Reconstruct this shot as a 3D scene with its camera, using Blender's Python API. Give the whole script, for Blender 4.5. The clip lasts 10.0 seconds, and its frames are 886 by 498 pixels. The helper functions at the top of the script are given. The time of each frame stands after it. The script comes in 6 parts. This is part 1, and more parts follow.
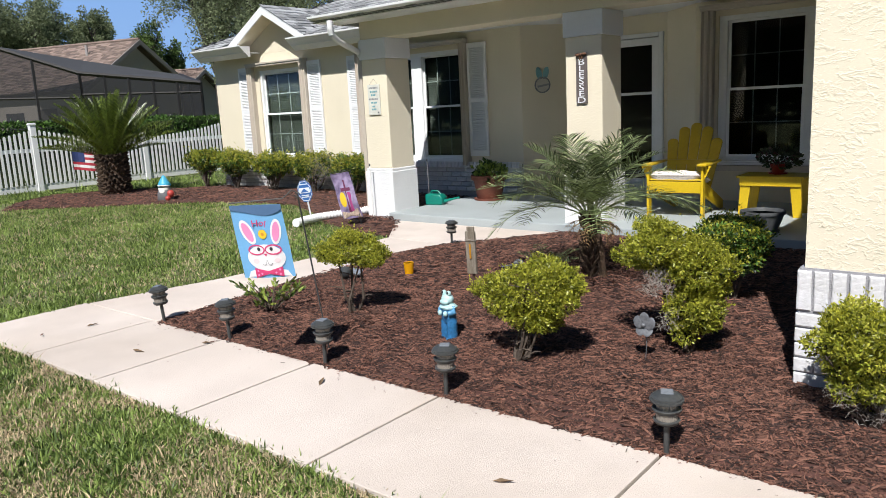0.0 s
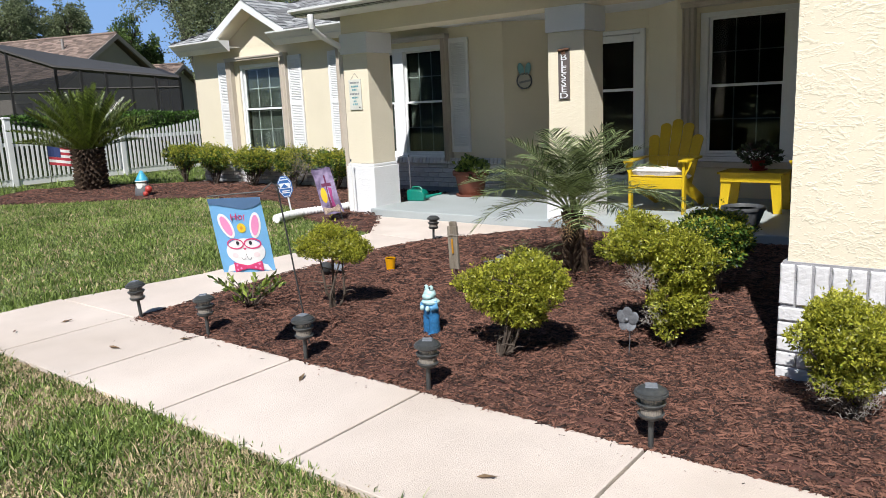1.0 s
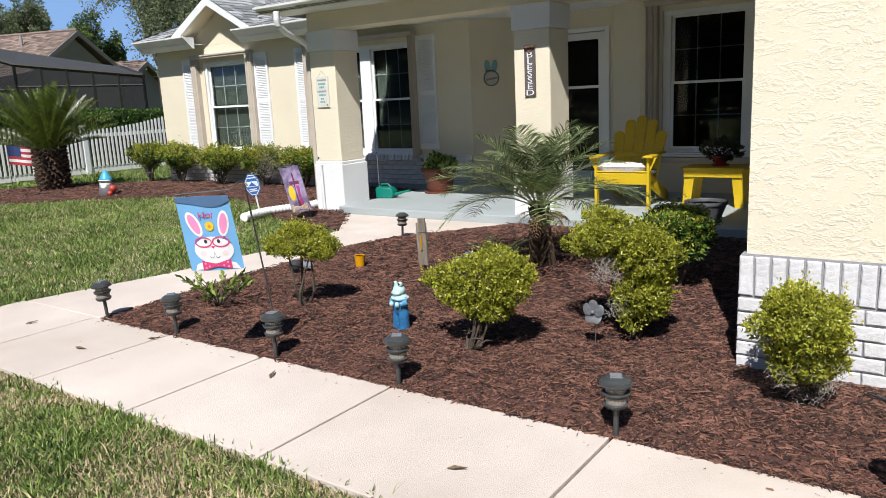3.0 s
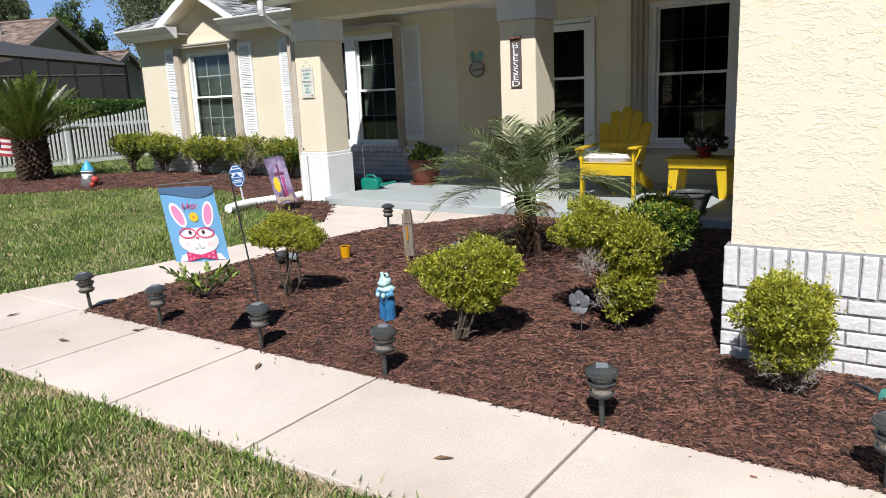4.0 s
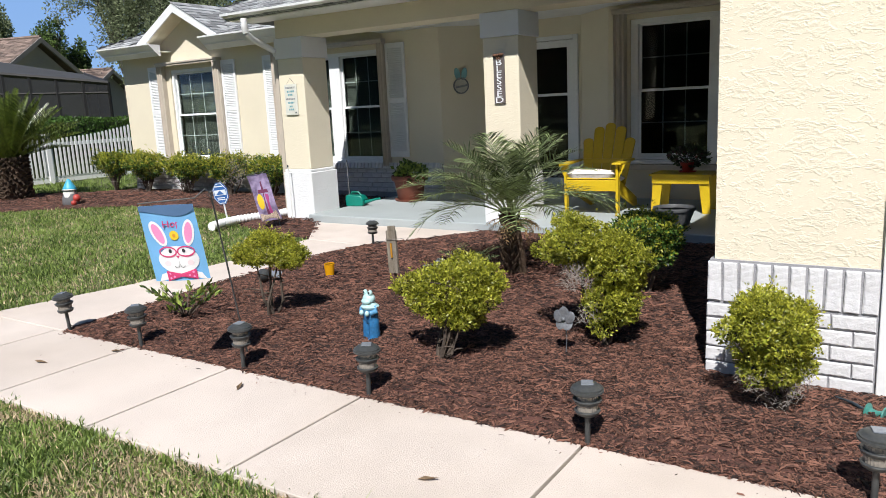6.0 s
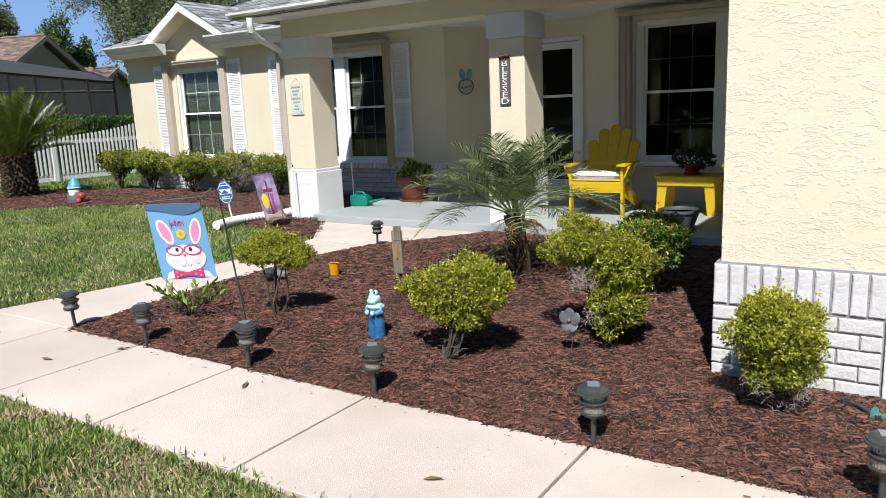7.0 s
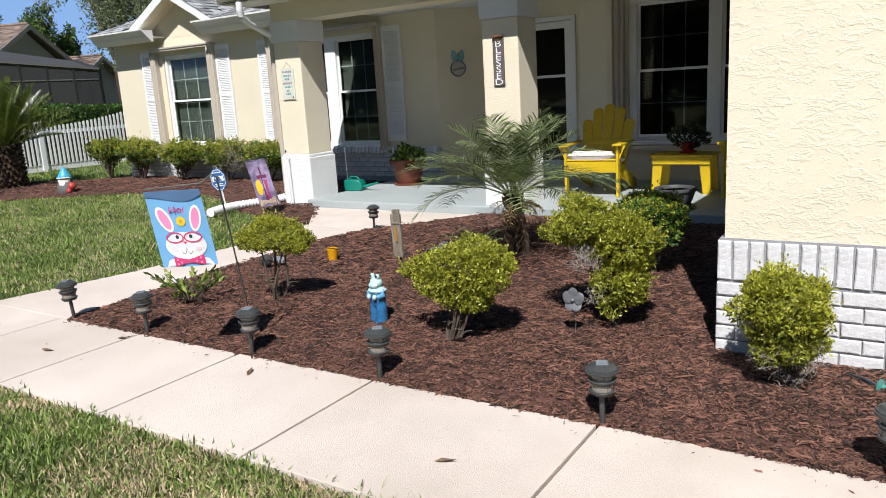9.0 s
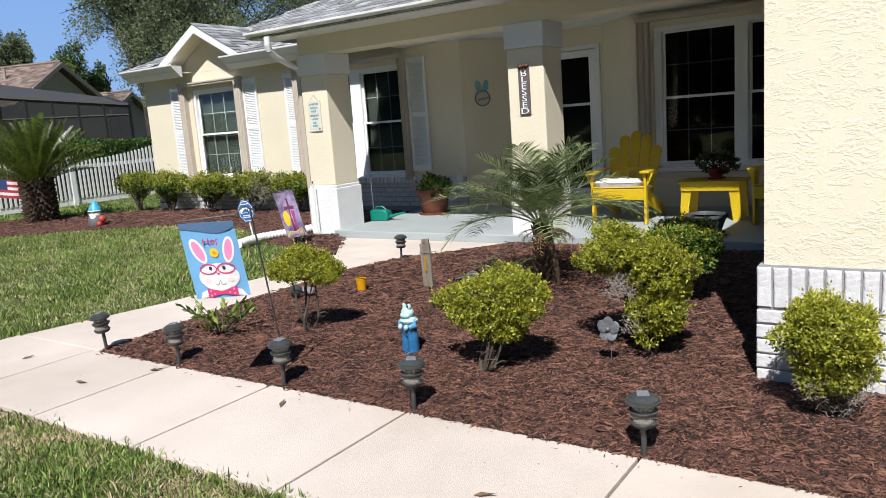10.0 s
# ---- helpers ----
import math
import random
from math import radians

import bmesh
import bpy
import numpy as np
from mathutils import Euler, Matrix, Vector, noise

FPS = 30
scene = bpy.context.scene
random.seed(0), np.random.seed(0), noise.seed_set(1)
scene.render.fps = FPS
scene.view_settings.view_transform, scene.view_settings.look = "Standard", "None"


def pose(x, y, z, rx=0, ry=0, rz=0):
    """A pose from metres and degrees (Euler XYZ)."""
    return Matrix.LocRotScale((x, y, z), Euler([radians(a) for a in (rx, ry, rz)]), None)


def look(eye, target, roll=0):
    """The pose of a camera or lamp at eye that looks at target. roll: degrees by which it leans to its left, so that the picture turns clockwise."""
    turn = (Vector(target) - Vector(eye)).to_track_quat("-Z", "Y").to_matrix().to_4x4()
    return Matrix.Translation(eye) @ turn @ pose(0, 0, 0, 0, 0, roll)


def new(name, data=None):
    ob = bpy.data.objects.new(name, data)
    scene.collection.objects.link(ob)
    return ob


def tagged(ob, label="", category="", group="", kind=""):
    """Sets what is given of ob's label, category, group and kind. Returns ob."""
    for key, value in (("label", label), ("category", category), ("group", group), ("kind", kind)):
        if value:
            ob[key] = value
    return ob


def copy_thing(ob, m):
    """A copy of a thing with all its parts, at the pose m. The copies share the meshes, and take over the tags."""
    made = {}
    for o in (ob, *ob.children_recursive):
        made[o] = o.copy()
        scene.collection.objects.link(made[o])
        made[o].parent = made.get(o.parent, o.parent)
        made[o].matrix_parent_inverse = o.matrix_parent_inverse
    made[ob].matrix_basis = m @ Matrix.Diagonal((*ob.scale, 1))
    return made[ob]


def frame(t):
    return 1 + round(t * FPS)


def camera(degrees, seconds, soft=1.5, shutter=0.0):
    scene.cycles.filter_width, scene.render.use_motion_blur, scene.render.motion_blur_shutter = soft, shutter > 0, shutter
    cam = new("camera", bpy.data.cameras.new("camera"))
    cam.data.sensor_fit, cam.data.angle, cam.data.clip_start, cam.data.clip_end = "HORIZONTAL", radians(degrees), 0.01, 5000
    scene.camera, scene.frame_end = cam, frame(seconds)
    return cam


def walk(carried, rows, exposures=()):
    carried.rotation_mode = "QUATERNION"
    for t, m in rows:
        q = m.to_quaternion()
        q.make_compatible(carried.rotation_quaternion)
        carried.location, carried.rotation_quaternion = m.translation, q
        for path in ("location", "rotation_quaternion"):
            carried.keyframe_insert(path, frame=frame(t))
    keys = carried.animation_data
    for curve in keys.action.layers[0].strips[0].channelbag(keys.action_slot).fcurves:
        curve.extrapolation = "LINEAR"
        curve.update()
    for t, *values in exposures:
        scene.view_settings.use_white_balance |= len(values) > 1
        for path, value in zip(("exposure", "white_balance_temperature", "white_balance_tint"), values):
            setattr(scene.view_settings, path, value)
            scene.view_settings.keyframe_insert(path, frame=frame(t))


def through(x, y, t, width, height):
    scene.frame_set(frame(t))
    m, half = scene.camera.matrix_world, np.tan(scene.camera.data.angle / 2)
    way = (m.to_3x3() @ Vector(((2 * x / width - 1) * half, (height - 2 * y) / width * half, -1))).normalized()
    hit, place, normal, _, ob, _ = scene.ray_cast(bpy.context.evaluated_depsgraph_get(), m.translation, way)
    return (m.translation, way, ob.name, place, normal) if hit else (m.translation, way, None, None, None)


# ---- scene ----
cam = camera(61.6, 10.0, 0.5)
PATH = [
    (0, (0.008, -0.01, 1.501), (-1.241, 1.506, 1.126), -2.9),
    (0.5, (-0.015, 0.024, 1.491), (-1.239, 1.559, 1.112), -2.7),
    (1, (-0.025, 0.019, 1.473), (-1.234, 1.565, 1.089), -2.6),
    (1.5, (-0.009, 0.003, 1.472), (-1.204, 1.56, 1.088), -2.6),
    (2, (0.005, -0.006, 1.47), (-1.175, 1.564, 1.088), -2.7),
    (2.5, (0.009, -0.013, 1.476), (-1.153, 1.569, 1.092), -2.8),
    (4, (0.001, -0.013, 1.469), (-1.108, 1.598, 1.05), -2.6),
    (4.5, (0.003, -0.008, 1.473), (-1.095, 1.61, 1.055), -2.7),
    (5, (0.008, -0.001, 1.475), (-1.081, 1.628, 1.069), -2.8),
    (5.5, (0.005, 0.019, 1.467), (-1.075, 1.657, 1.08), -2.9),
    (7, (-0.018, 0.004, 1.467), (-1.105, 1.64, 1.091), -2.4),
    (7.5, (-0.022, -0.016, 1.467), (-1.11, 1.615, 1.072), -2.2),
    (8, (-0.032, -0.026, 1.463), (-1.111, 1.602, 1.03), -2.1),
    (8.5, (-0.042, -0.015, 1.463), (-1.099, 1.624, 1.016), -2.6),
    (9, (-0.08, -0.016, 1.458), (-1.145, 1.625, 1.038), -3.4),
    (9.5, (-0.138, -0.055, 1.456), (-1.231, 1.575, 1.074), -4.0),
    (10, (-0.142, -0.024, 1.457), (-1.261, 1.599, 1.118), -4.2),
]
walk(cam, [(t, look(eye, target, roll)) for t, eye, target, roll in PATH], [(0, 0.42), (10, 0.42)])

# ---- light ----
SUN = Vector((0.37, -0.93, 0.0)).normalized() * math.cos(radians(50)) + Vector((0, 0, math.sin(radians(50))))
sun = new("sun", bpy.data.lights.new("sun", "SUN"))
sun.data.energy, sun.data.angle, sun.data.color = 5.0, radians(0.55), (1.0, 0.975, 0.95)
sun.matrix_world = look(SUN * 50, (0, 0, 0))
world = bpy.data.worlds.new("sky")
scene.world = world
world.use_nodes = True
wn = world.node_tree
sky = wn.nodes.new("ShaderNodeTexSky")
sky.sky_type, sky.sun_disc = "NISHITA", False
sky.sun_elevation, sky.sun_rotation = radians(50), math.atan2(SUN.x, SUN.y)
sky.air_density, sky.dust_density, sky.ozone_density = 1.0, 0.1, 5.0
sky.altitude = 200
back = wn.nodes["Background"]
back.inputs["Strength"].default_value = 0.044
wn.links.new(sky.outputs[0], back.inputs[0])


# ---- materials ----
def material(name, colour, rough=0.7, vary=0.15, scale=8.0, fine=60.0, bump=0.2, metal=0.0, tint=None, island=0.0, objects=0.0, stretch=(1, 1, 1), spec=0.5, stain=0.0, through=0.0):
    """Principled surface with two scales of variation, optional random shade per piece, stains and fine relief."""
    m = bpy.data.materials.new(name)
    m.use_nodes = True
    nt = m.node_tree
    b = nt.nodes["Principled BSDF"]
    N, L = nt.nodes.new, nt.links.new
    co = N("ShaderNodeTexCoord")
    mp = N("ShaderNodeMapping")
    mp.inputs["Scale"].default_value = stretch
    L(co.outputs["Object"], mp.inputs[0])
    n1, n2 = N("ShaderNodeTexNoise"), N("ShaderNodeTexNoise")
    for n, sc, d in ((n1, scale, 3), (n2, fine, 4)):
        n.inputs["Scale"].default_value, n.inputs["Detail"].default_value = sc, d
        L(mp.outputs[0], n.inputs["Vector"])
    add = N("ShaderNodeMath")
    add.operation = "ADD"
    L(n1.outputs[0], add.inputs[0])
    L(n2.outputs[0], add.inputs[1])
    last = add
    if island or objects:
        if island:
            rnd = N("ShaderNodeNewGeometry").outputs["Random Per Island"]
        else:
            rnd = N("ShaderNodeObjectInfo").outputs["Random"]
        k = N("ShaderNodeMath")
        k.operation = "MULTIPLY_ADD"
        k.inputs[1].default_value = (island or objects) * 2
        k.inputs[2].default_value = -(island or objects)
        L(rnd, k.inputs[0])
        a2 = N("ShaderNodeMath")
        a2.operation = "ADD"
        L(last.outputs[0], a2.inputs[0])
        L(k.outputs[0], a2.inputs[1])
        last = a2
    ramp = N("ShaderNodeValToRGB")
    c = Vector(colour)
    lo, hi = c * (1 - vary * 1.6), Vector(tint) if tint else c * (1 + vary)
    ramp.color_ramp.elements[0].position, ramp.color_ramp.elements[1].position = 0.3, 0.75
    ramp.color_ramp.elements[0].color = (*[max(0.0, v) for v in lo], 1)
    ramp.color_ramp.elements[1].color = (*[min(1.0, v) for v in hi], 1)
    half = N("ShaderNodeMath")
    half.operation = "MULTIPLY"
    half.inputs[1].default_value = 0.5
    L(last.outputs[0], half.inputs[0])
    L(half.outputs[0], ramp.inputs[0])
    col = ramp.outputs[0]
    if stain:
        n3 = N("ShaderNodeTexNoise")
        n3.inputs["Scale"].default_value, n3.inputs["Detail"].default_value = scale * 0.35, 6
        L(mp.outputs[0], n3.inputs["Vector"])
        r3 = N("ShaderNodeValToRGB")
        r3.color_ramp.elements[0].position, r3.color_ramp.elements[1].position = 0.36, 0.58
        r3.color_ramp.elements[0].color = (1 - stain, 1 - stain * 1.1, 1 - stain * 1.25, 1)
        mx = N("ShaderNodeMix")
        mx.data_type, mx.blend_type = "RGBA", "MULTIPLY"
        mx.inputs["Factor"].default_value = 1.0
        L(n3.outputs[0], r3.inputs[0])
        L(col, mx.inputs["A"])
        L(r3.outputs[0], mx.inputs["B"])
        col = mx.outputs["Result"]
    L(col, b.inputs["Base Color"])
    b.inputs["Roughness"].default_value, b.inputs["Metallic"].default_value = rough, metal
    b.inputs["Specular IOR Level"].default_value = spec
    if bump:
        bp = N("ShaderNodeBump")
        bp.inputs["Strength"].default_value, bp.inputs["Distance"].default_value = bump, 0.01
        L(n2.outputs[0], bp.inputs["Height"])
        L(bp.outputs[0], b.inputs["Normal"])
    if through:
        tr, mxs = N("ShaderNodeBsdfTranslucent"), N("ShaderNodeMixShader")
        L(col, tr.inputs["Color"])
        mxs.inputs[0].default_value = through
        L(b.outputs[0], mxs.inputs[1])
        L(tr.outputs[0], mxs.inputs[2])
        L(mxs.outputs[0], nt.nodes["Material Output"].inputs["Surface"])
    return m


def stucco_material(name, colour, size=1.0, strength=0.9):
    """Painted knock-down stucco: flattened islands whose ragged lower edges stand proud, drawn out along the trowel."""
    m = material(name, colour, 0.85, 0.05, 1.2, 90, 0.0, stain=0.05)
    nt = m.node_tree
    N, L = nt.nodes.new, nt.links.new
    b = nt.nodes["Principled BSDF"]
    co, mp = N("ShaderNodeTexCoord"), N("ShaderNodeMapping")
    mp.inputs["Scale"].default_value = (1.0, 1.0, 1.6)
    mp.inputs["Rotation"].default_value = (0.0, radians(9), 0.0)
    L(co.outputs["Object"], mp.inputs[0])
    last = None
    for scale, lo, hi, dist, seed in ((11.0 / size, 0.50, 0.55, 0.018, 0.0), (27.0 / size, 0.57, 0.63, 0.009, 3.0), (110.0, 0.3, 0.8, 0.001, 7.0)):
        n, r, bp = N("ShaderNodeTexNoise"), N("ShaderNodeValToRGB"), N("ShaderNodeBump")
        n.noise_dimensions = "4D"
        n.inputs["W"].default_value = seed
        n.inputs["Scale"].default_value, n.inputs["Detail"].default_value, n.inputs["Roughness"].default_value, n.inputs["Distortion"].default_value = scale, 3.5, 0.6, 0.35
        r.color_ramp.elements[0].position, r.color_ramp.elements[1].position = lo, hi
        # the plateau falls off gently, so that only its edge casts a line
        e = r.color_ramp.elements.new(min(0.99, hi + 0.13))
        e.color = (0.45, 0.45, 0.45, 1)
        bp.inputs["Strength"].default_value, bp.inputs["Distance"].default_value = strength, dist
        L(mp.outputs[0], n.inputs["Vector"])
        L(n.outputs[0], r.inputs[0])
        L(r.outputs[0], bp.inputs["Height"])
        if last:
            L(last.outputs[0], bp.inputs["Normal"])
        last = bp
    L(last.outputs[0], b.inputs["Normal"])
    return m


def glass_material():
    m = bpy.data.materials.new("window_glass")
    m.use_nodes = True
    b = m.node_tree.nodes["Principled BSDF"]
    b.inputs["Base Color"].default_value = (0.36, 0.41, 0.39, 1)
    b.inputs["Transmission Weight"].default_value, b.inputs["Roughness"].default_value, b.inputs["IOR"].default_value = 1.0, 0.0, 1.4
    return m


CREAM = stucco_material("cream_stucco", (0.74, 0.675, 0.53), 0.8, 0.2)
CREAM_NEAR = stucco_material("cream_stucco_coarse", (0.73, 0.665, 0.53), 1.0, 0.26)
SMOOTH = stucco_material("cream_stucco_smooth", (0.70, 0.635, 0.495), 1.0, 0.07)
WHITE_STUCCO = stucco_material("white_stucco", (0.74, 0.75, 0.76), 1.0, 0.22)
WHITE = material("white_paint", (0.76, 0.77, 0.78), 0.45, 0.05, 3, 40, 0.05, stain=0.04)
VINYL = material("white_vinyl", (0.78, 0.79, 0.80), 0.35, 0.04, 2, 30, 0.02, stain=0.05)
BEIGE = material("beige_aluminium", (0.50, 0.44, 0.37), 0.45, 0.08, 3, 50, 0.05)
SHINGLE = material("grey_shingle", (0.30, 0.31, 0.32), 0.92, 0.30, 5, 140, 0.5, island=0.55)
SHINGLE_BROWN = material("brown_shingle", (0.21, 0.155, 0.13), 0.92, 0.3, 5, 120, 0.4, island=0.5)
CONCRETE = material("pale_concrete", (0.62, 0.545, 0.49), 0.9, 0.10, 2.2, 170, 0.35, stain=0.14, objects=0.10)
SOIL = material("dark_soil", (0.09, 0.038, 0.028), 0.95, 0.4, 6, 60, 0.6)
MULCH = material("brown_mulch", (0.092, 0.038, 0.027), 0.82, 0.5, 9, 120, 0.5, island=0.6, tint=(0.22, 0.102, 0.069))
LAWN = material("lawn_soil", (0.11, 0.15, 0.045), 0.95, 0.4, 1.2, 60, 0.6, tint=(0.23, 0.25, 0.095))
GRASS = material("grass_blade", (0.16, 0.27, 0.05), 0.5, 0.4, 0.8, 5, 0.0, island=0.55, tint=(0.32, 0.42, 0.11), through=0.3)
BRICK = material("painted_brick", (0.66, 0.66, 0.68), 0.8, 0.08, 14, 40, 0.7, objects=0.15, stain=0.10)
MORTAR = material("painted_mortar", (0.32, 0.32, 0.34), 0.95, 0.12, 20, 120, 0.6)
PORCH_PAINT = material("grey_porch_paint", (0.36, 0.40, 0.41), 0.6, 0.06, 1.5, 80, 0.12, stain=0.1)
# near-black puts the rooms' dimness into colour; also door handle and neighbour's windows
DARK = material("room_shade_dark_parts", (0.06, 0.055, 0.05), 0.9, 0.2, 1, 10, 0.0)
GLASS = glass_material()


# ---- building helpers ----
class Shape:
    """Collects vertices and faces of one mesh."""

    def __init__(self):
        self.v, self.f = [], []

    def add(self, verts, faces, m=None):
        k = len(self.v)
        self.v += [tuple(m @ Vector(p)) for p in verts] if m else [tuple(p) for p in verts]
        self.f += [tuple(k + i for i in f) for f in faces]
        return self

    def box(self, x0, x1, y0, y1, z0, z1, m=None):
        return self.add([(x0, y0, z0), (x1, y0, z0), (x1, y1, z0), (x0, y1, z0), (x0, y0, z1), (x1, y0, z1), (x1, y1, z1), (x0, y1, z1)],
                        [(3, 2, 1, 0), (4, 5, 6, 7), (0, 1, 5, 4), (1, 2, 6, 5), (2, 3, 7, 6), (3, 0, 4, 7)], m)

    def prism(self, poly, z0, z1, m=None):
        n = len(poly)
        return self.add([(x, y, z0) for x, y in poly] + [(x, y, z1) for x, y in poly],
                        [tuple(range(n - 1, -1, -1)), tuple(range(n, 2 * n))] + [(i, (i + 1) % n, n + (i + 1) % n, n + i) for i in range(n)], m)

    def lathe(self, profile, seg=20, m=None, squash=1.0):
        v, f, n = [], [], len(profile)
        for i in range(seg):
            a = math.tau * i / seg
            v += [(r * math.cos(a), r * squash * math.sin(a), z) for r, z in profile]
        for i in range(seg):
            j = (i + 1) % seg
            f += [(i * n + k, j * n + k, j * n + k + 1, i * n + k + 1) for k in range(n - 1)]
        f.append(tuple(i * n for i in range(seg - 1, -1, -1)))
        f.append(tuple(i * n + n - 1 for i in range(seg)))
        return self.add(v, f, m)

    def tube(self, pts, radii, seg=8, m=None):
        pts = [Vector(p) for p in pts]
        if not hasattr(radii, "__len__"):
            radii = [radii] * len(pts)
        v, f, n = [], [], len(pts)
        for i, p in enumerate(pts):
            d = (pts[min(i + 1, n - 1)] - pts[max(i - 1, 0)]).normalized()
            a = d.cross(Vector((0, 0, 1)) if abs(d.z) < 0.9 else Vector((1, 0, 0))).normalized()
            b = d.cross(a)
            v += [p + (a * math.cos(t) + b * math.sin(t)) * radii[i] for t in (math.tau * k / seg for k in range(seg))]
        for i in range(n - 1):
            f += [(i * seg + k, i * seg + (k + 1) % seg, (i + 1) * seg + (k + 1) % seg, (i + 1) * seg + k) for k in range(seg)]
        f += [tuple(range(seg - 1, -1, -1)), tuple((n - 1) * seg + k for k in range(seg))]
        return self.add(v, f, m)


def part(name, shape, mat, parent=None, label="", smooth=False, bevel=0.0, m=None):
    """One mesh object, under a thing or under a part."""
    me = bpy.data.meshes.new(name)
    me.from_pydata(shape.v, [], shape.f)
    me.materials.append(mat)
    if smooth:
        me.shade_smooth()
        me.set_sharp_from_angle(angle=radians(40))
    ob = new(name, me)
    ob.parent = parent
    if m is not None:
        ob.matrix_basis = m
    if bevel:
        b = ob.modifiers.new("bevel", "BEVEL")
        b.width, b.segments, b.limit_method = bevel, 2, "ANGLE"
    if label:
        ob["label"] = label
    return ob


def thing(name, label, category, m=None, group="", kind=""):
    """The Empty at a thing's base, that carries its parts."""
    ob = new(name)
    ob.empty_display_size = 0.1
    if m is not None:
        ob.matrix_basis = m
    return tagged(ob, label, category, group, kind)


def structure(name, shape, mat, label, category, bevel=0.0, smooth=False):
    return tagged(part(name, shape, mat, None, "", smooth, bevel), label, category, "", "structure")


def piece(name, mesh, parent, m):
    ob = new(name, mesh)
    ob.parent = parent
    ob.matrix_basis = m
    return ob


def soup(name, verts, faces, mat, parent=None, smooth=False):
    """A mesh from arrays of vertices (n, 3) and equal-sided faces (m, k)."""
    me = bpy.data.meshes.new(name)
    verts, faces = np.asarray(verts, np.float32), np.asarray(faces, np.int32)
    me.vertices.add(len(verts))
    me.vertices.foreach_set("co", verts.ravel())
    k = faces.shape[1]
    me.loops.add(faces.size)
    me.loops.foreach_set("vertex_index", faces.ravel())
    me.polygons.add(len(faces))
    me.polygons.foreach_set("loop_start", np.arange(0, faces.size, k, dtype=np.int32))
    me.update(calc_edges=True)
    me.materials.append(mat)
    if smooth:
        me.shade_smooth()
    ob = new(name, me)
    ob.parent = parent
    return ob


def inside(px, py, poly):
    """Which of the points lie in the polygon."""
    res = np.zeros(len(px), bool)
    n = len(poly)
    for i in range(n):
        (x0, y0), (x1, y1) = poly[i], poly[(i + 1) % n]
        c = ((y0 > py) != (y1 > py)) & (px < (x1 - x0) * (py - y0) / ((y1 - y0) or 1e-9) + x0)
        res ^= c
    return res


def edge_distance(px, py, poly):
    """Distance of the points from the polygon's outline."""
    best = np.full(len(px), 1e9)
    n = len(poly)
    for i in range(n):
        (x0, y0), (x1, y1) = poly[i], poly[(i + 1) % n]
        dx, dy = x1 - x0, y1 - y0
        t = np.clip(((px - x0) * dx + (py - y0) * dy) / (dx * dx + dy * dy), 0, 1)
        best = np.minimum(best, np.hypot(px - x0 - t * dx, py - y0 - t * dy))
    return best


# ---- plan ----
FRONT, BACK = 7.56, 9.93            # pillar fronts and the wall behind the porch
WALK_Y0, WALK_Y1 = 1.91, 2.825      # pavement along the bed
SLAB_Z = 0.10
GX, GY = -0.902, 3.94               # corner of the projecting block
BED = [(-5.17, 2.83), (3.2, 2.83), (3.2, GY + 0.02), (GX + 0.02, GY + 0.02), (GX + 0.02, 7.44), (-4.36, 7.44), (-4.76, 6.8), (-5.16, 6.28), (-5.3, 5.7), (-5.32, 4.4), (-5.24, 3.6)]
FAR_BED = [(-6.1, 6.42), (-6.92, 7.47), (-7.3, 7.6), (-7.5, 9.9), (-14.3, 9.9), (-15.2, 9.0), (-16.6, 8.2), (-17.2, 7.2), (-16.4, 6.2), (-15.2, 5.5), (-14.7, 6.0), (-13.6, 6.8), (-12.6, 7.42), (-11.5, 8.05), (-9.9, 8.15), (-8.9, 7.65), (-7.9, 6.95), (-7.0, 6.62)]
PATHWAY = [(-6.34, 1.9), (-5.17, 2.86), (-5.24, 3.6), (-5.32, 4.4), (-5.3, 5.7), (-5.16, 6.28), (-4.76, 6.8), (-4.36, 7.44), (-6.92, 7.47), (-6.1, 6.42), (-5.98, 5.1), (-6.04, 4.0), (-6.3, 2.6)]

# ---- ground ----
g = Shape()
g.add([(-700, -400, -0.03), (300, -400, -0.03), (300, 700, -0.03), (-700, 700, -0.03)], [(0, 1, 2, 3)])
structure("ground", g, LAWN, "green lawn with sunburnt straw patches", "lawn")

# clear sky beyond the trees, paler towards the horizon
SKYBLUE_AIR = bpy.data.materials.new("clear_sky")
SKYBLUE_AIR.use_nodes = True
sk = SKYBLUE_AIR.node_tree
sk.nodes.remove(sk.nodes["Principled BSDF"])
tc, sep, mr, cr, em = [sk.nodes.new("ShaderNode" + k) for k in ("TexCoord", "SeparateXYZ", "MapRange", "ValToRGB", "Emission")]
mr.inputs["From Max"].default_value = 170.0
cr.color_ramp.elements[0].color, cr.color_ramp.elements[1].color = (0.24, 0.39, 0.64, 1), (0.115, 0.26, 0.62, 1)
for o, i in ((tc.outputs["Object"], sep.inputs[0]), (sep.outputs["Z"], mr.inputs["Value"]), (mr.outputs[0], cr.inputs[0]), (cr.outputs[0], em.inputs[0]), (em.outputs[0], sk.nodes["Material Output"].inputs["Surface"])):
    sk.links.new(o, i)
arc = [(-420 * math.sin(radians(a)), 420 * math.cos(radians(a))) for a in range(-40, 141, 6)]
structure("backdrop", Shape().add([(x, y, z) for z in (-2, 170) for x, y in arc], [(i, i + 1, len(arc) + i + 1, len(arc) + i) for i in range(len(arc) - 1)]), SKYBLUE_AIR, "clear blue sky beyond the trees", "sky")

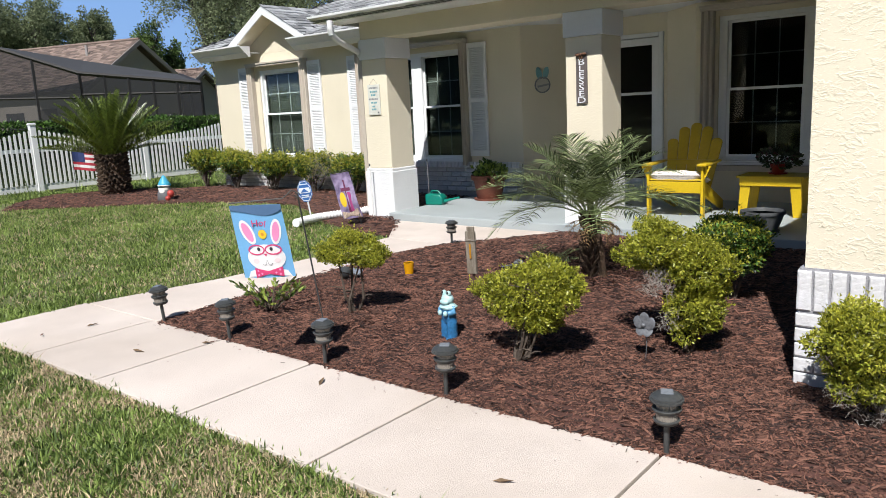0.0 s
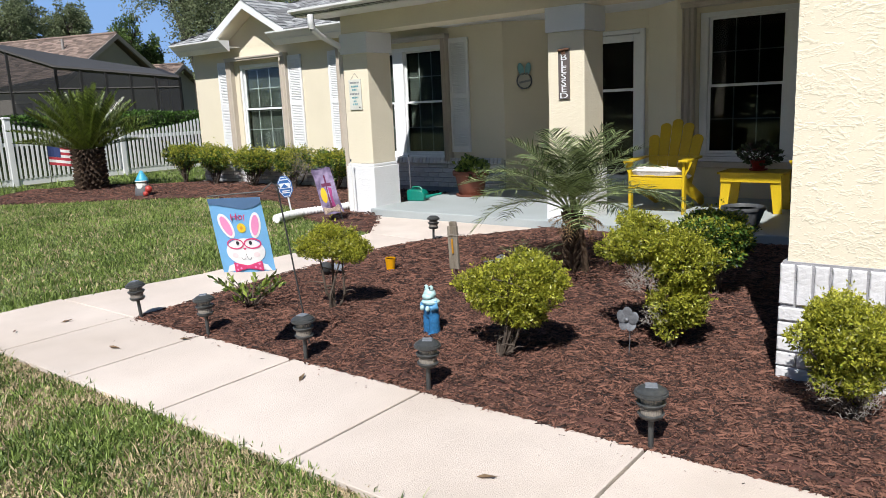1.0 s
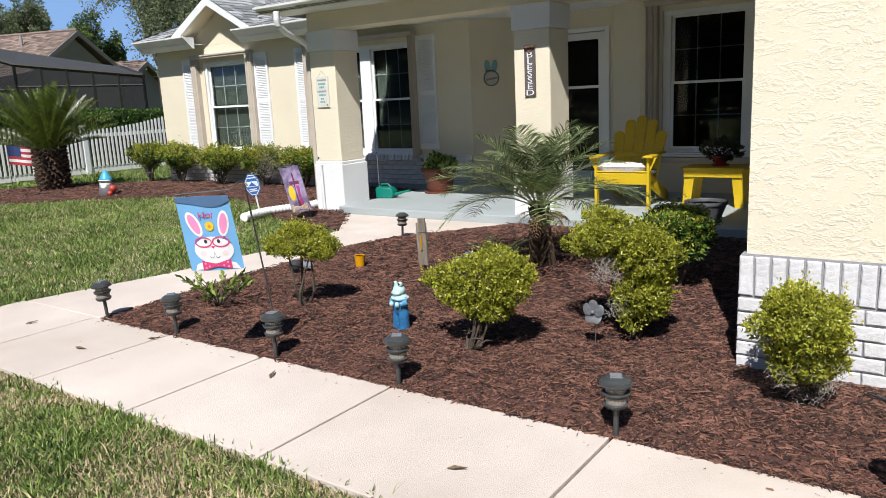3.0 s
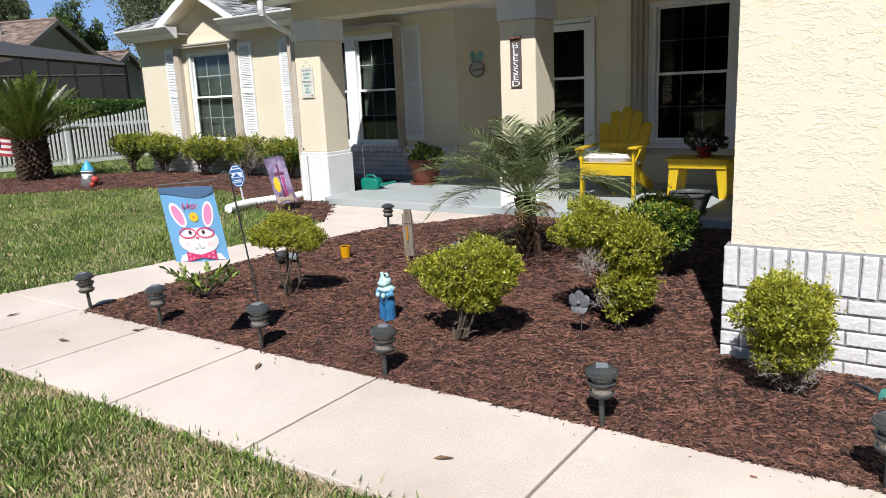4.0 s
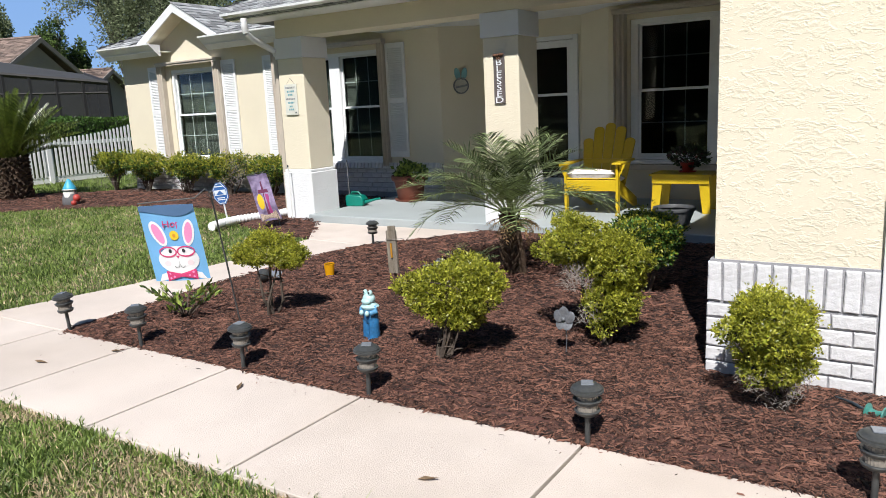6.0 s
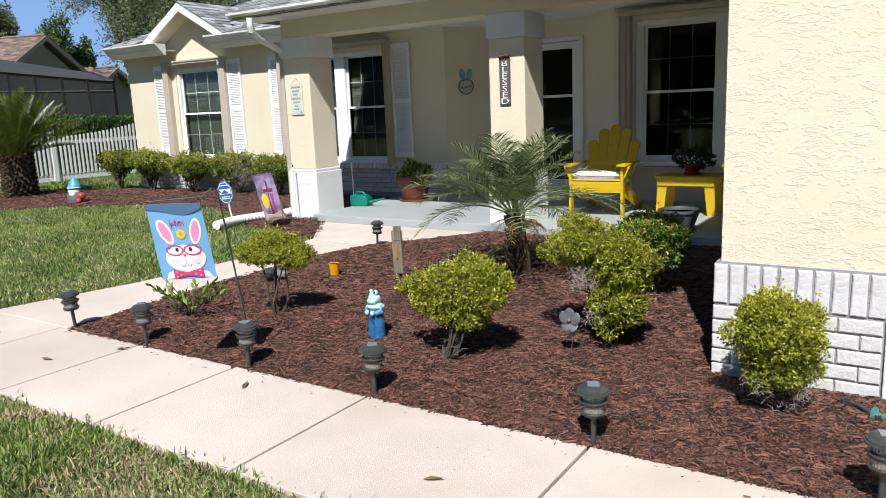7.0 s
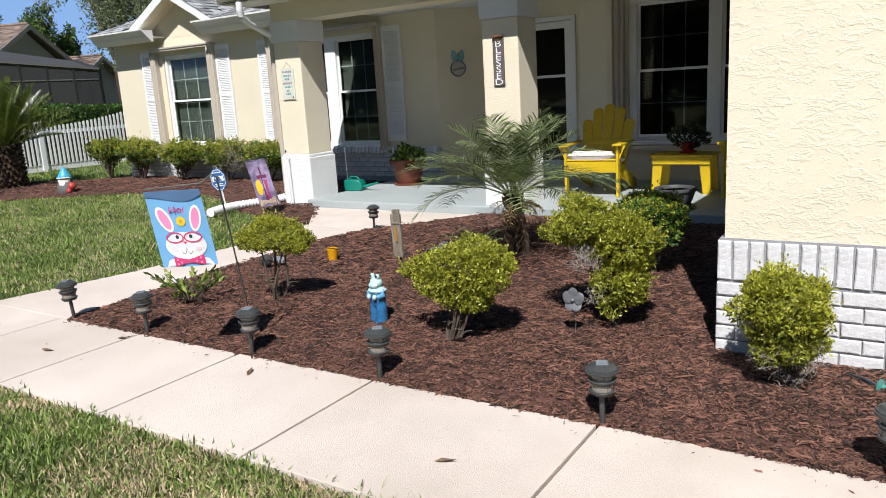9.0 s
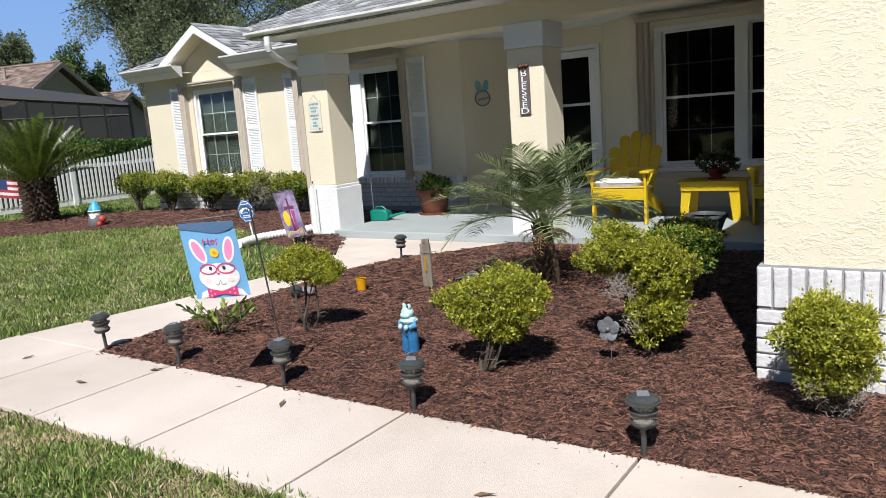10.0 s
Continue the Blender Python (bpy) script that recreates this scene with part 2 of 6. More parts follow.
pavement = thing("pavement", "pale concrete front walk with scored joints", "pavement", kind="structure")
JOINTS = [-6.34, -5.26, -4.34, -3.405, -2.405, -1.178, -0.05, 1.0, 2.1, 3.2, 4.3, 5.4, 6.5, 7.6]
for a, b in zip(JOINTS, JOINTS[1:]):
    part("slab", Shape().box(a + 0.008, b - 0.008, WALK_Y0, WALK_Y1, -0.1, 0.0), CONCRETE, pavement, bevel=0.004)
LEFT = [(-6.3, 2.825), (-6.05, 4.0), (-5.99, 5.1), (-6.08, 6.35), (-6.92, 7.42)]
RIGHT = [(-5.19, 2.825), (-5.29, 4.0), (-5.33, 5.1), (-5.17, 6.28), (-4.37, 7.42)]
for k in range(4):
    (ax, ay), (bx, by), (cx, cy), (dx, dy) = LEFT[k], RIGHT[k], RIGHT[k + 1], LEFT[k + 1]
    part("slab", Shape().prism([(ax, ay + 0.012), (bx, by + 0.012), (cx, cy), (dx, dy)], -0.1, 0.001), CONCRETE, pavement, bevel=0.008)


def mulch_bed(name, poly, seed, step, label):
    """A low uneven mound of soil inside the outline."""
    xs, ys = [p[0] for p in poly], [p[1] for p in poly]
    gx, gy = np.arange(min(xs) - step, max(xs) + 2 * step, step), np.arange(min(ys) - step, max(ys) + 2 * step, step)
    X, Y = np.meshgrid(gx, gy)
    ins = inside(X.ravel(), Y.ravel(), poly)
    d = edge_distance(X.ravel(), Y.ravel(), poly)
    d = np.where(ins, d, -d)
    z = np.where(d > 0, -0.015 + 0.05 * (1 - np.exp(-d / 0.14)), -0.06)
    z += np.array([0.022 * noise.noise((x * 1.7 + seed, y * 1.7, 0)) + 0.012 * noise.noise((x * 6, y * 6, seed)) for x, y in zip(X.ravel(), Y.ravel())]) * np.clip(d / 0.2, 0, 1)
    nx, ny = len(gx), len(gy)
    idx = np.arange(nx * ny).reshape(ny, nx)
    F = np.stack([idx[:-1, :-1], idx[:-1, 1:], idx[1:, 1:], idx[1:, :-1]], -1).reshape(-1, 4)
    F = F[(d[F] > -step * 0.9).all(1)]
    ob = soup(name, np.stack([X.ravel(), Y.ravel(), z], -1), F, SOIL, smooth=True)
    tagged(ob, label, "flower bed", kind="structure")
    return gx, gy, z.reshape(ny, nx)


def bed_height(grid, x, y):
    gx, gy, z = grid
    i = np.clip(((y - gy[0]) / (gy[1] - gy[0])).astype(int), 0, len(gy) - 2)
    j = np.clip(((x - gx[0]) / (gx[1] - gx[0])).astype(int), 0, len(gx) - 2)
    return z[i, j]


def chips(name, poly, grid, count, length, rng, parent, box=None):
    """Loose shredded bark: flat splinters lying at all angles."""
    xs, ys = [p[0] for p in poly], [p[1] for p in poly]
    if box:
        xs, ys = box[:2], box[2:]
    x, y = rng.uniform(min(xs), max(xs), count), rng.uniform(min(ys), max(ys), count)
    keep = inside(x, y, poly) | (edge_distance(x, y, poly) < 0.018)
    x, y = x[keep], y[keep]
    n = len(x)
    L = length * rng.lognormal(0, 0.5, n)
    W = np.clip(L * rng.lognormal(-1.75, 0.45, n), 0.0025, 0.014)
    H = W * rng.uniform(0.25, 0.6, n)
    a, tilt, twist = rng.uniform(0, math.tau, n), rng.normal(0, 0.17, n), rng.normal(0, 0.4, n)
    z = np.maximum(bed_height(grid, x, y), -0.005) + rng.uniform(0.0, 0.011, n)
    d = np.stack([np.cos(a) * np.cos(tilt), np.sin(a) * np.cos(tilt), np.sin(tilt)], -1)
    s = np.stack([-np.sin(a) * np.cos(twist), np.cos(a) * np.cos(twist), np.sin(twist)], -1)
    u = np.cross(d, s)
    c = np.stack([x, y, z], -1)
    taper = rng.uniform(0.2, 0.8, n)[:, None]
    dl, sw, uh = d * L[:, None] / 2, s * W[:, None] / 2, u * H[:, None]
    V = np.stack([c - dl - sw * taper, c - dl + sw, c + dl * 0.6 + sw, c + dl - sw * taper * 0.4, c - dl * 0.7 + uh, c + dl * 0.5 + uh * 1.2], 1)
    F = np.array([(0, 3, 5), (0, 5, 4), (1, 4, 5), (1, 5, 2)])
    faces = (np.arange(n)[:, None, None] * 6 + F[None]).reshape(-1, 3)
    ob = soup(name, V.reshape(-1, 3), faces, MULCH, parent)
    return ob


rng = np.random.default_rng(4)
near_grid = mulch_bed("flower_bed", BED, 3.0, 0.06, "front flower bed covered in dark brown shredded mulch")
far_grid = mulch_bed("flower_bed", FAR_BED, 8.0, 0.12, "curved bed of brown mulch along the house wing")


# ---- house walls ----
def wall_along_x(name, x0, x1, y0, y1, z0, z1, openings, mat, label):
    """A wall of thickness y0..y1 with openings (xa, xb, za, zb) that go through it."""
    s = Shape()
    x = x0
    for xa, xb, za, zb in sorted(openings):
        s.box(x, xa, y0, y1, z0, z1)
        s.box(xa, xb, y0, y1, z0, za)
        s.box(xa, xb, y0, y1, zb, z1)
        x = xb
    s.box(x, x1, y0, y1, z0, z1)
    return structure(name, s, mat, label, "wall")


WIN_L = (-12.90, -11.62, 0.64, 2.42)
WIN_P = (-9.75, -7.58, 0.60, 2.42)
WIN_B = (-3.42, -1.1, 0.62, 2.46)
DOOR_Y = 10.5
wall_along_x("wall_wing", -14.42, -6.44, BACK, BACK + 0.2, -0.1, 2.75, [WIN_L, WIN_P], SMOOTH, "cream stucco front wall of the house wing")
wall_along_x("wall_porch", -3.72, GX + 0.2, BACK, BACK + 0.2, 0.0, 2.75, [WIN_B], SMOOTH, "cream stucco wall behind the porch")
wall_along_x("wall_entry", -5.86, -4.34, DOOR_Y, DOOR_Y + 0.2, 0.0, 2.75, [(-5.34, -4.385, 0.1, 2.40)], SMOOTH, "cream stucco wall round the entry door")
s = Shape().prism([(-6.44, BACK), (-5.86, DOOR_Y), (-5.86, DOOR_Y + 0.2), (-6.44, BACK + 0.2)], 0, 2.75)
structure("wall_entry_left", s, SMOOTH, "angled cream stucco wall beside the entry", "wall")
s = Shape().prism([(-4.34, DOOR_Y), (-3.72, BACK), (-3.72, BACK + 0.2), (-4.34, DOOR_Y + 0.2)], 0, 2.75)
structure("wall_entry_right", s, SMOOTH, "angled cream stucco wall beside the porch window", "wall")
structure("wall_wing_end", Shape().box(-14.42, -14.22, BACK + 0.2, 17.5, -0.1, 2.75), CREAM, "cream stucco end wall of the house wing", "wall")
wall_along_x("wall_back", -14.36, 6.0, 17.5, 17.7, -0.1, 2.75, [], CREAM, "cream stucco rear wall of the house")
# projecting block beside the bed
structure("wall_block_front", Shape().box(GX, 3.2, GY, GY + 0.2, 0.617, 2.7).box(GX + 0.03, 3.2, GY + 0.03, GY + 0.2, -0.1, 0.617), CREAM_NEAR, "cream knock-down stucco wall above white painted brick", "wall")
structure("wall_block_side", Shape().box(GX, GX + 0.2, GY + 0.2, BACK + 0.2, -0.1, 2.7), CREAM_NEAR, "cream stucco side wall of the projecting block", "wall")
structure("wall_block_end", Shape().box(3.2, 3.4, GY, 17.5, -0.1, 2.7), CREAM, "cream stucco end wall of the projecting block", "wall")
# room shell behind the glass, its lack of light painted near-black
structure("interior", Shape().box(-14.1, 3.1, 13.0, 13.1, -0.1, 2.7).box(-14.1, 3.1, 10.75, 13.0, -0.1, -0.02), DARK, "rooms behind the windows, dimness painted near-black", "room")
structure("porch_floor", Shape().box(-7.05, GX, 7.42, DOOR_Y, -0.1, SLAB_Z), PORCH_PAINT, "grey painted concrete porch slab", "porch floor", bevel=0.012)
structure("ceiling", Shape().box(-7.5, GX, 7.95, DOOR_Y, 2.66, 2.7), WHITE, "white porch ceiling", "ceiling")
structure("ceiling_inside", Shape().box(-14.1, 3.1, 10.72, 17.4, 2.7, 2.75), DARK, "unseen indoor ceiling, dimness painted near-black", "ceiling")
structure("beam", Shape().box(-7.53, GX - 0.002, FRONT, FRONT + 0.42, 2.46, 2.71), SMOOTH, "cream stucco beam over the porch pillars", "beam", bevel=0.01)


def pillar(x0, x1, label):
    p = thing("pillar", label, "pillar", pose((x0 + x1) / 2, FRONT + 0.235, 0), group="porch pillars")
    w = (x1 - x0) / 2
    part("shaft", Shape().box(-w, w, -0.235, 0.235, 0.70, 2.19), CREAM, p, "cream stucco shaft", bevel=0.012)
    part("base", Shape().box(-w - 0.03, w + 0.03, -0.265, 0.265, -0.08, 0.66), WHITE_STUCCO, p, "white painted base", bevel=0.01)
    part("base_moulding", Shape().box(-w - 0.016, w + 0.016, -0.25, 0.25, 0.66, 0.70), WHITE_STUCCO, p, "white painted moulding", bevel=0.01)
    part("capital", Shape().box(-w - 0.02, w + 0.02, -0.255, 0.255, 2.19, 2.458), WHITE_STUCCO, p, "white painted capital", bevel=0.008)
    return p


pillar(-7.53, -7.07, "square cream stucco porch pillar with white base and capital")
pillar(-4.31, -3.86, "square cream stucco porch pillar with white base, behind the pygmy palm")


# ---- roofs ----
def shingles(name, origin, along, up, length, height, mat, rng, parent, lo=None, hi=None, gap=None):
    """Overlapping shingle tabs on a sloping plane; lo and hi give the ends of a course at a height."""
    o, a, u = Vector(origin), Vector(along).normalized(), Vector(up).normalized()
    n = a.cross(u)
    V, F = [], []
    row, v = 0, 0.0
    while v < height:
        s0, s1 = (lo(v) if lo else 0.0), (hi(v) if hi else length)
        x = s0
        while x < s1 - 0.02:
            w = min(rng.uniform(0.14, 0.36), s1 - x)
            if gap and gap(x + w / 2, v):
                x += w
                continue
            t0, t1, dv = rng.uniform(0.010, 0.022), 0.004, rng.uniform(-0.008, 0.008)
            k = len(V)
            for (p, q, h) in ((x + 0.003, v + dv, t0), (x + w - 0.003, v + dv, t0), (x + w - 0.003, v + 0.19, t1), (x + 0.003, v + 0.19, t1), (x + 0.003, v + dv, 0), (x + w - 0.003, v + dv, 0)):
                V.append(o + a * p + u * q + n * h)
            F += [(k, k + 1, k + 2, k + 3), (k + 4, k + 5, k + 1, k), (k + 4, k, k + 3, k + 4), (k + 1, k + 5, k + 2, k + 1)]
            x += w
        v += 0.14
        row += 1
    F = [f if len(set(f)) == 4 else (f[0], f[1], f[2]) for f in F]
    me = bpy.data.meshes.new(name)
    me.from_pydata([tuple(p) for p in V], [], F)
    me.materials.append(mat)
    ob = new(name, me)
    ob.parent = parent
    ob["kind"] = "stuff"
    return ob


SL = 0.42                            # rise of the roofs over their run
UPY = Vector((0, 1, SL)).normalized()
prng = random.Random(5)
SECY = math.sqrt(1 + SL * SL)

# main roof over the porch, hipped at its open end
porch_roof = thing("roof_porch", "grey shingle roof over the porch with a white gutter", "roof", kind="structure")
EX, EY, EZ = -7.95, 7.06, 2.70
RUN = 6.0
deck = Shape()
deck.add([(EX, EY, EZ), (3.5, EY, EZ), (3.5, EY + RUN, EZ + SL * RUN), (EX + RUN, EY + RUN, EZ + SL * RUN), (EX, EY + 2 * RUN, EZ), (3.5, EY + 2 * RUN, EZ)],
         [(0, 1, 2, 3), (0, 3, 4), (3, 2, 5, 4)])
part("deck", deck, SHINGLE, porch_roof)
shingles("shingles", (EX, EY - 0.02, EZ + 0.012), (1, 0, 0), UPY, 11, 3.2, SHINGLE, prng, porch_roof, lambda v: v / SECY, lambda v: 8.5)
GAX, GAZ, GAH, GAY = -12.15, 3.60, 1.22, 9.56
# wing roof, hipped at the far end
wing_roof = thing("roof_wing", "grey shingle hip roof of the house wing", "roof", kind="structure")
WX, WY, WZ, WRUN = -14.50, 9.46, 2.91, 3.0
deck = Shape()
nl, nr, ny, nz = GAX - GAH + 0.04, GAX + GAH - 0.04, BACK + 0.12, WZ + SL * (BACK + 0.12 - WY)
deck.add([(WX, WY, WZ), (-5.0, WY, WZ), (-5.0, WY + WRUN, WZ + SL * WRUN), (WX + WRUN, WY + WRUN, WZ + SL * WRUN), (WX, WY + 2 * WRUN + 2.4, WZ), (-5, WY + 2 * WRUN + 2.4, WZ),
          (nl, WY, WZ), (nr, WY, WZ), (nr, ny, nz), (nl, ny, nz), (WX + ny - WY, ny, nz), (-5.0, ny, nz)],
         [(0, 6, 9, 10), (7, 1, 11, 8), (10, 11, 2, 3), (0, 3, 4), (3, 2, 5, 4)])
part("deck", deck, SHINGLE, wing_roof)
shingles("shingles", (WX, WY - 0.02, WZ + 0.012), (1, 0, 0), UPY, 9, 3.2, SHINGLE, prng, wing_roof, lambda v: v / SECY, lambda v: 8.4, lambda x, v: abs(x + WX - GAX) < GAH - 1.1 * max(0.0, v - 0.55) and v < 1.6)
shingles("shingles", (WX - 0.02, WY + 8, WZ + 0.012), (0, -1, 0), Vector((1, 0, SL)), 8, 2.6, SHINGLE, prng, wing_roof, lambda v: 0.0, lambda v: 8 - v / SECY)
# gable over the wing window
gable = thing("gable", "small white-trimmed gable over the wing window", "gable", kind="structure")
slope = (GAZ - 2.93) / GAH
gs = Shape()
for sgn in (-1, 1):
    gs.add([(GAX, GAY, GAZ), (GAX + sgn * GAH, GAY, GAZ - slope * GAH), (GAX + sgn * GAH, GAY + 0.9, GAZ - slope * GAH), (GAX, GAY + 2.4, GAZ)], [(0, 1, 2, 3) if sgn > 0 else (3, 2, 1, 0)])
part("deck", gs, SHINGLE, gable)
for sgn in (-1, 1):
    up = Vector((-sgn, 0, slope)).normalized()
    Ls = GAH * math.sqrt(1 + slope * slope)
    if sgn > 0:
        shingles("shingles", (GAX + GAH, GAY - 0.02, GAZ - slope * GAH + 0.01), (0, 1, 0), up, 2.2, Ls, SHINGLE, prng, gable, None, lambda v: 0.75 + 1.5 * v / 1.4)
    bar = Shape()
    a, b = Vector((GAX, GAY, GAZ + 0.01)), Vector((GAX + sgn * (GAH + 0.03), GAY, GAZ - slope * (GAH + 0.03) + 0.01))
    dn = Vector((0, 0, -0.16))
    yy = Vector((0, 0.03, 0))
    bar.add([a, b, b + dn, a + dn * 1.05, a + yy, b + yy, b + dn + yy, a + dn * 1.05 + yy], [(3, 2, 1, 0), (4, 5, 6, 7), (0, 1, 5, 4), (1, 2, 6, 5), (2, 3, 7, 6), (3, 0, 4, 7)])
    part("bargeboard", bar, WHITE, gable, "white bargeboard")
    sf = Shape()
    d2 = Vector((0, BACK - GAY - 0.032, 0))
    o = Vector((0, 0.03, -0.155))
    sf.add([a + o, b + o, b + o + d2, a + o + d2], [(0, 1, 2, 3)])
    part("soffit", sf, SMOOTH, gable, "cream soffit")
wl = Shape()
wl.prism([(GAX - GAH + 0.06, 2.752), (GAX + GAH - 0.06, 2.752), (GAX + GAH - 0.06, GAZ - slope * GAH), (GAX, GAZ - 0.03), (GAX - GAH + 0.06, GAZ - slope * GAH)], 0, 0.15, Matrix(((1, 0, 0, 0), (0, 0, 1, BACK), (0, 1, 0, 0), (0, 0, 0, 1))))
part("gable_wall", wl, SMOOTH, gable, "cream stucco gable wall")


def gutter(name, x0, x1, y, z, label, low=-0.11):
    """Boxed eave: a slanting metal fascia that leans back under a rolled lip, closed at its ends."""
    t = thing(name, label, "gutter", kind="structure")

    def run(prof):
        n = len(prof)
        return Shape().add([(x, y + dy, z + dz) for x in (x0, x1) for dy, dz in prof],
                           [(i, (i + 1) % n, n + (i + 1) % n, n + i) for i in range(n)] + [tuple(range(n - 1, -1, -1)), tuple(range(n, 2 * n))])

    part("fascia", run([(0.14, low), (0.10, low), (-0.105, 0.085), (-0.09, 0.10), (0.14, 0.10)]), WHITE, t)
    part("lip", run([(-0.103, 0.083), (-0.121, 0.092), (-0.124, 0.118), (-0.105, 0.122), (-0.096, 0.102)]), WHITE, t, "rolled lip")
    return t


gutter("gutter_porch", EX + 0.05, GX - 0.36, EY + 0.02, 2.655, "white aluminium gutter along the porch eave", 0.035)
gutter("gutter_wing", -11.33, -7.2, 9.52, 2.80, "white gutter on the wing eave beside the gable")
gutter("gutter_wing_end", WX + 0.03, -12.76, 9.52, 2.80, "white gutter on the wing corner")
structure("soffit_porch", Shape().box(EX + 0.05, GX - 0.3, EY + 0.05, FRONT - 0.002, 2.695, 2.71), WHITE, "white soffit under the porch eave", "soffit")
structure("soffit_wing", Shape().box(WX + 0.03, -12.78, WY + 0.05, BACK - 0.002, 2.77, 2.785).box(-11.3, -7.6, WY + 0.05, BACK - 0.002, 2.77, 2.785).box(WX + 0.03, -14.43, BACK, 17.4, 2.77, 2.785), WHITE, "white soffit under the wing eave", "soffit")
structure("roof_block", Shape().box(GX - 0.36, 3.6, GY - 0.32, GY + 7.0, 2.70, 2.80), SHINGLE, "grey shingle roof of the projecting block", "roof")
structure("soffit_block", Shape().box(GX - 0.34, 3.6, GY - 0.30, GY, 2.66, 2.69).box(GX - 0.34, GX, GY, 7.0, 2.66, 2.69), WHITE, "white soffit of the projecting block", "soffit")


# ---- windows, shutters and door ----
def window(name, opening, y, units, grid, label, blinds=()):
    """Double-hung window: a white frame, and for each unit (xa, xb) two sashes with glass and glazing bars."""
    xa, xb, za, zb = opening
    w = thing(name, label, "window", kind="structure")
    fr = Shape()
    d0, d1 = y + 0.03, y + 0.13
    fr.box(xa, xb, d0, d1, za, za + 0.05).box(xa, xb, d0, d1, zb - 0.06, zb)
    xs = [xa] + [v for u in units for v in u] + [xb]
    for a, b in zip(xs[::2], xs[1::2]):
        fr.box(a, b, d0, d1, za + 0.05, zb - 0.06)
    part("window_frame", fr, VINYL, w, "white vinyl frame", bevel=0.004)
    part("window_sill", Shape().box(xa - 0.03, xb + 0.03, y - 0.06, y + 0.03, za - 0.04, za + 0.012), VINYL, w, "white sill", bevel=0.005)
    nx, nz = grid
    zm = (za + zb) / 2
    for k, (a, b) in enumerate(units):
        for z0, z1, dy in ((za + 0.05, zm + 0.015, 0.0), (zm - 0.015, zb - 0.06, 0.03)):
            sash, q = Shape(), y + 0.055 + dy
            sash.box(a, a + 0.035, q, q + 0.028, z0, z1).box(b - 0.035, b, q, q + 0.028, z0, z1)
            sash.box(a + 0.035, b - 0.035, q, q + 0.028, z0, z0 + 0.035).box(a + 0.035, b - 0.035, q, q + 0.028, z1 - 0.03, z1)
            so = part("sash", sash, VINYL, w)
            pane = part("pane", Shape().box(a + 0.035, b - 0.035, q + 0.012, q + 0.016, z0 + 0.035, z1 - 0.03), GLASS, so)
            pane.visible_shadow = False
            for i in range(1, nx):
                x = a + 0.035 + (b - a - 0.07) * i / nx
                part("glazing_bar", Shape().box(x - 0.007, x + 0.007, q + 0.017, q + 0.024, z0 + 0.035, z1 - 0.03), VINYL, so)
            for i in range(1, nz):
                z = z0 + 0.035 + (z1 - z0 - 0.065) * i / nz
                part("glazing_bar", Shape().box(a + 0.035, b - 0.035, q + 0.0175, q + 0.0245, z - 0.007, z + 0.007), VINYL, so)
        if k in blinds:
            bl = Shape()
            z = za + 0.07
            while z < zb - 0.5 * (k == 9) - 0.1:
                bl.box(a + 0.03, b - 0.03, -0.02, 0.02, -0.001, 0.001, pose(0, y + 0.17, z, 62, 0, 0))
                z += 0.037
            part("blind", bl, material("blind_slat", (0.13, 0.145, 0.125), 0.6, 0.05, 4, 30, 0.0), w, "closed horizontal blind")
    return w


window("window_1", WIN_L, BACK, [(-12.84, -11.68)], (3, 2), "white double-hung window with glazing bars and blinds", (0,))
window("window_2", WIN_P, BACK, [(-9.69, -8.72), (-8.49, -7.635)], (3, 2), "paired white window on the porch, blinds half seen", (0, 1))
window("window_3", WIN_B, BACK, [(-3.32, -2.38), (-2.24, -1.3)], (3, 2), "tall paired white window behind the yellow chair")


def stack(name, x0, x1, y, z0, z1, label):
    """Folded storm shutter: a bundle of narrow vertical folds in a track."""
    t = thing(name, label, "storm shutter", group="folded storm shutters")
    n = 4
    for i in range(n):
        a, b = x0 + (x1 - x0) * i / n, x0 + (x1 - x0) * (i + 1) / n
        part("fold", Shape().prism([(a + 0.001, y - 0.10), ((a + b) / 2, y - 0.13 + 0.02 * (i % 2)), (b - 0.001, y - 0.10), (b - 0.001, y - 0.002), (a + 0.001, y - 0.002)], z0, z1), BEIGE, t)
    return t


def track(x0, x1, y, z, h, label):
    t = thing("shutter_track", label, "shutter track", group="storm shutter tracks")
    part("rail", Shape().box(x0, x1, y - 0.12, y - 0.003, z, z + h), BEIGE, t, bevel=0.004)
    part("lip", Shape().box(x0, x1, y - 0.14, y - 0.12, z + h * 0.6, z + h), BEIGE, t)
    return t


stack("storm_shutter", -13.17, -13.03, BACK, 0.56, 2.50, "folded beige accordion storm shutter beside the wing window")
stack("storm_shutter", -11.51, -11.355, BACK, 0.56, 2.50, "folded beige accordion storm shutter beside the wing window")
track(-13.18, -11.35, BACK, 2.50, 0.07, "beige storm shutter track over the wing window")
stack("storm_shutter", -7.565, -7.46, BACK, 0.53, 2.50, "folded beige accordion storm shutter on the porch")
stack("storm_shutter", -9.95, -9.80, BACK, 0.53, 2.50, "folded beige accordion storm shutter on the porch")
track(-9.95, -7.455, BACK, 2.50, 0.07, "beige storm shutter track over the porch window")
stack("storm_shutter", -3.62, -3.46, BACK, 0.60, 2.53, "folded beige accordion storm shutter behind the yellow chair")
track(-3.63, -1.0, BACK, 2.53, 0.07, "beige storm shutter track over the tall window")
track(-3.63, -1.0, BACK, 0.50, 0.07, "beige storm shutter track under the tall window")


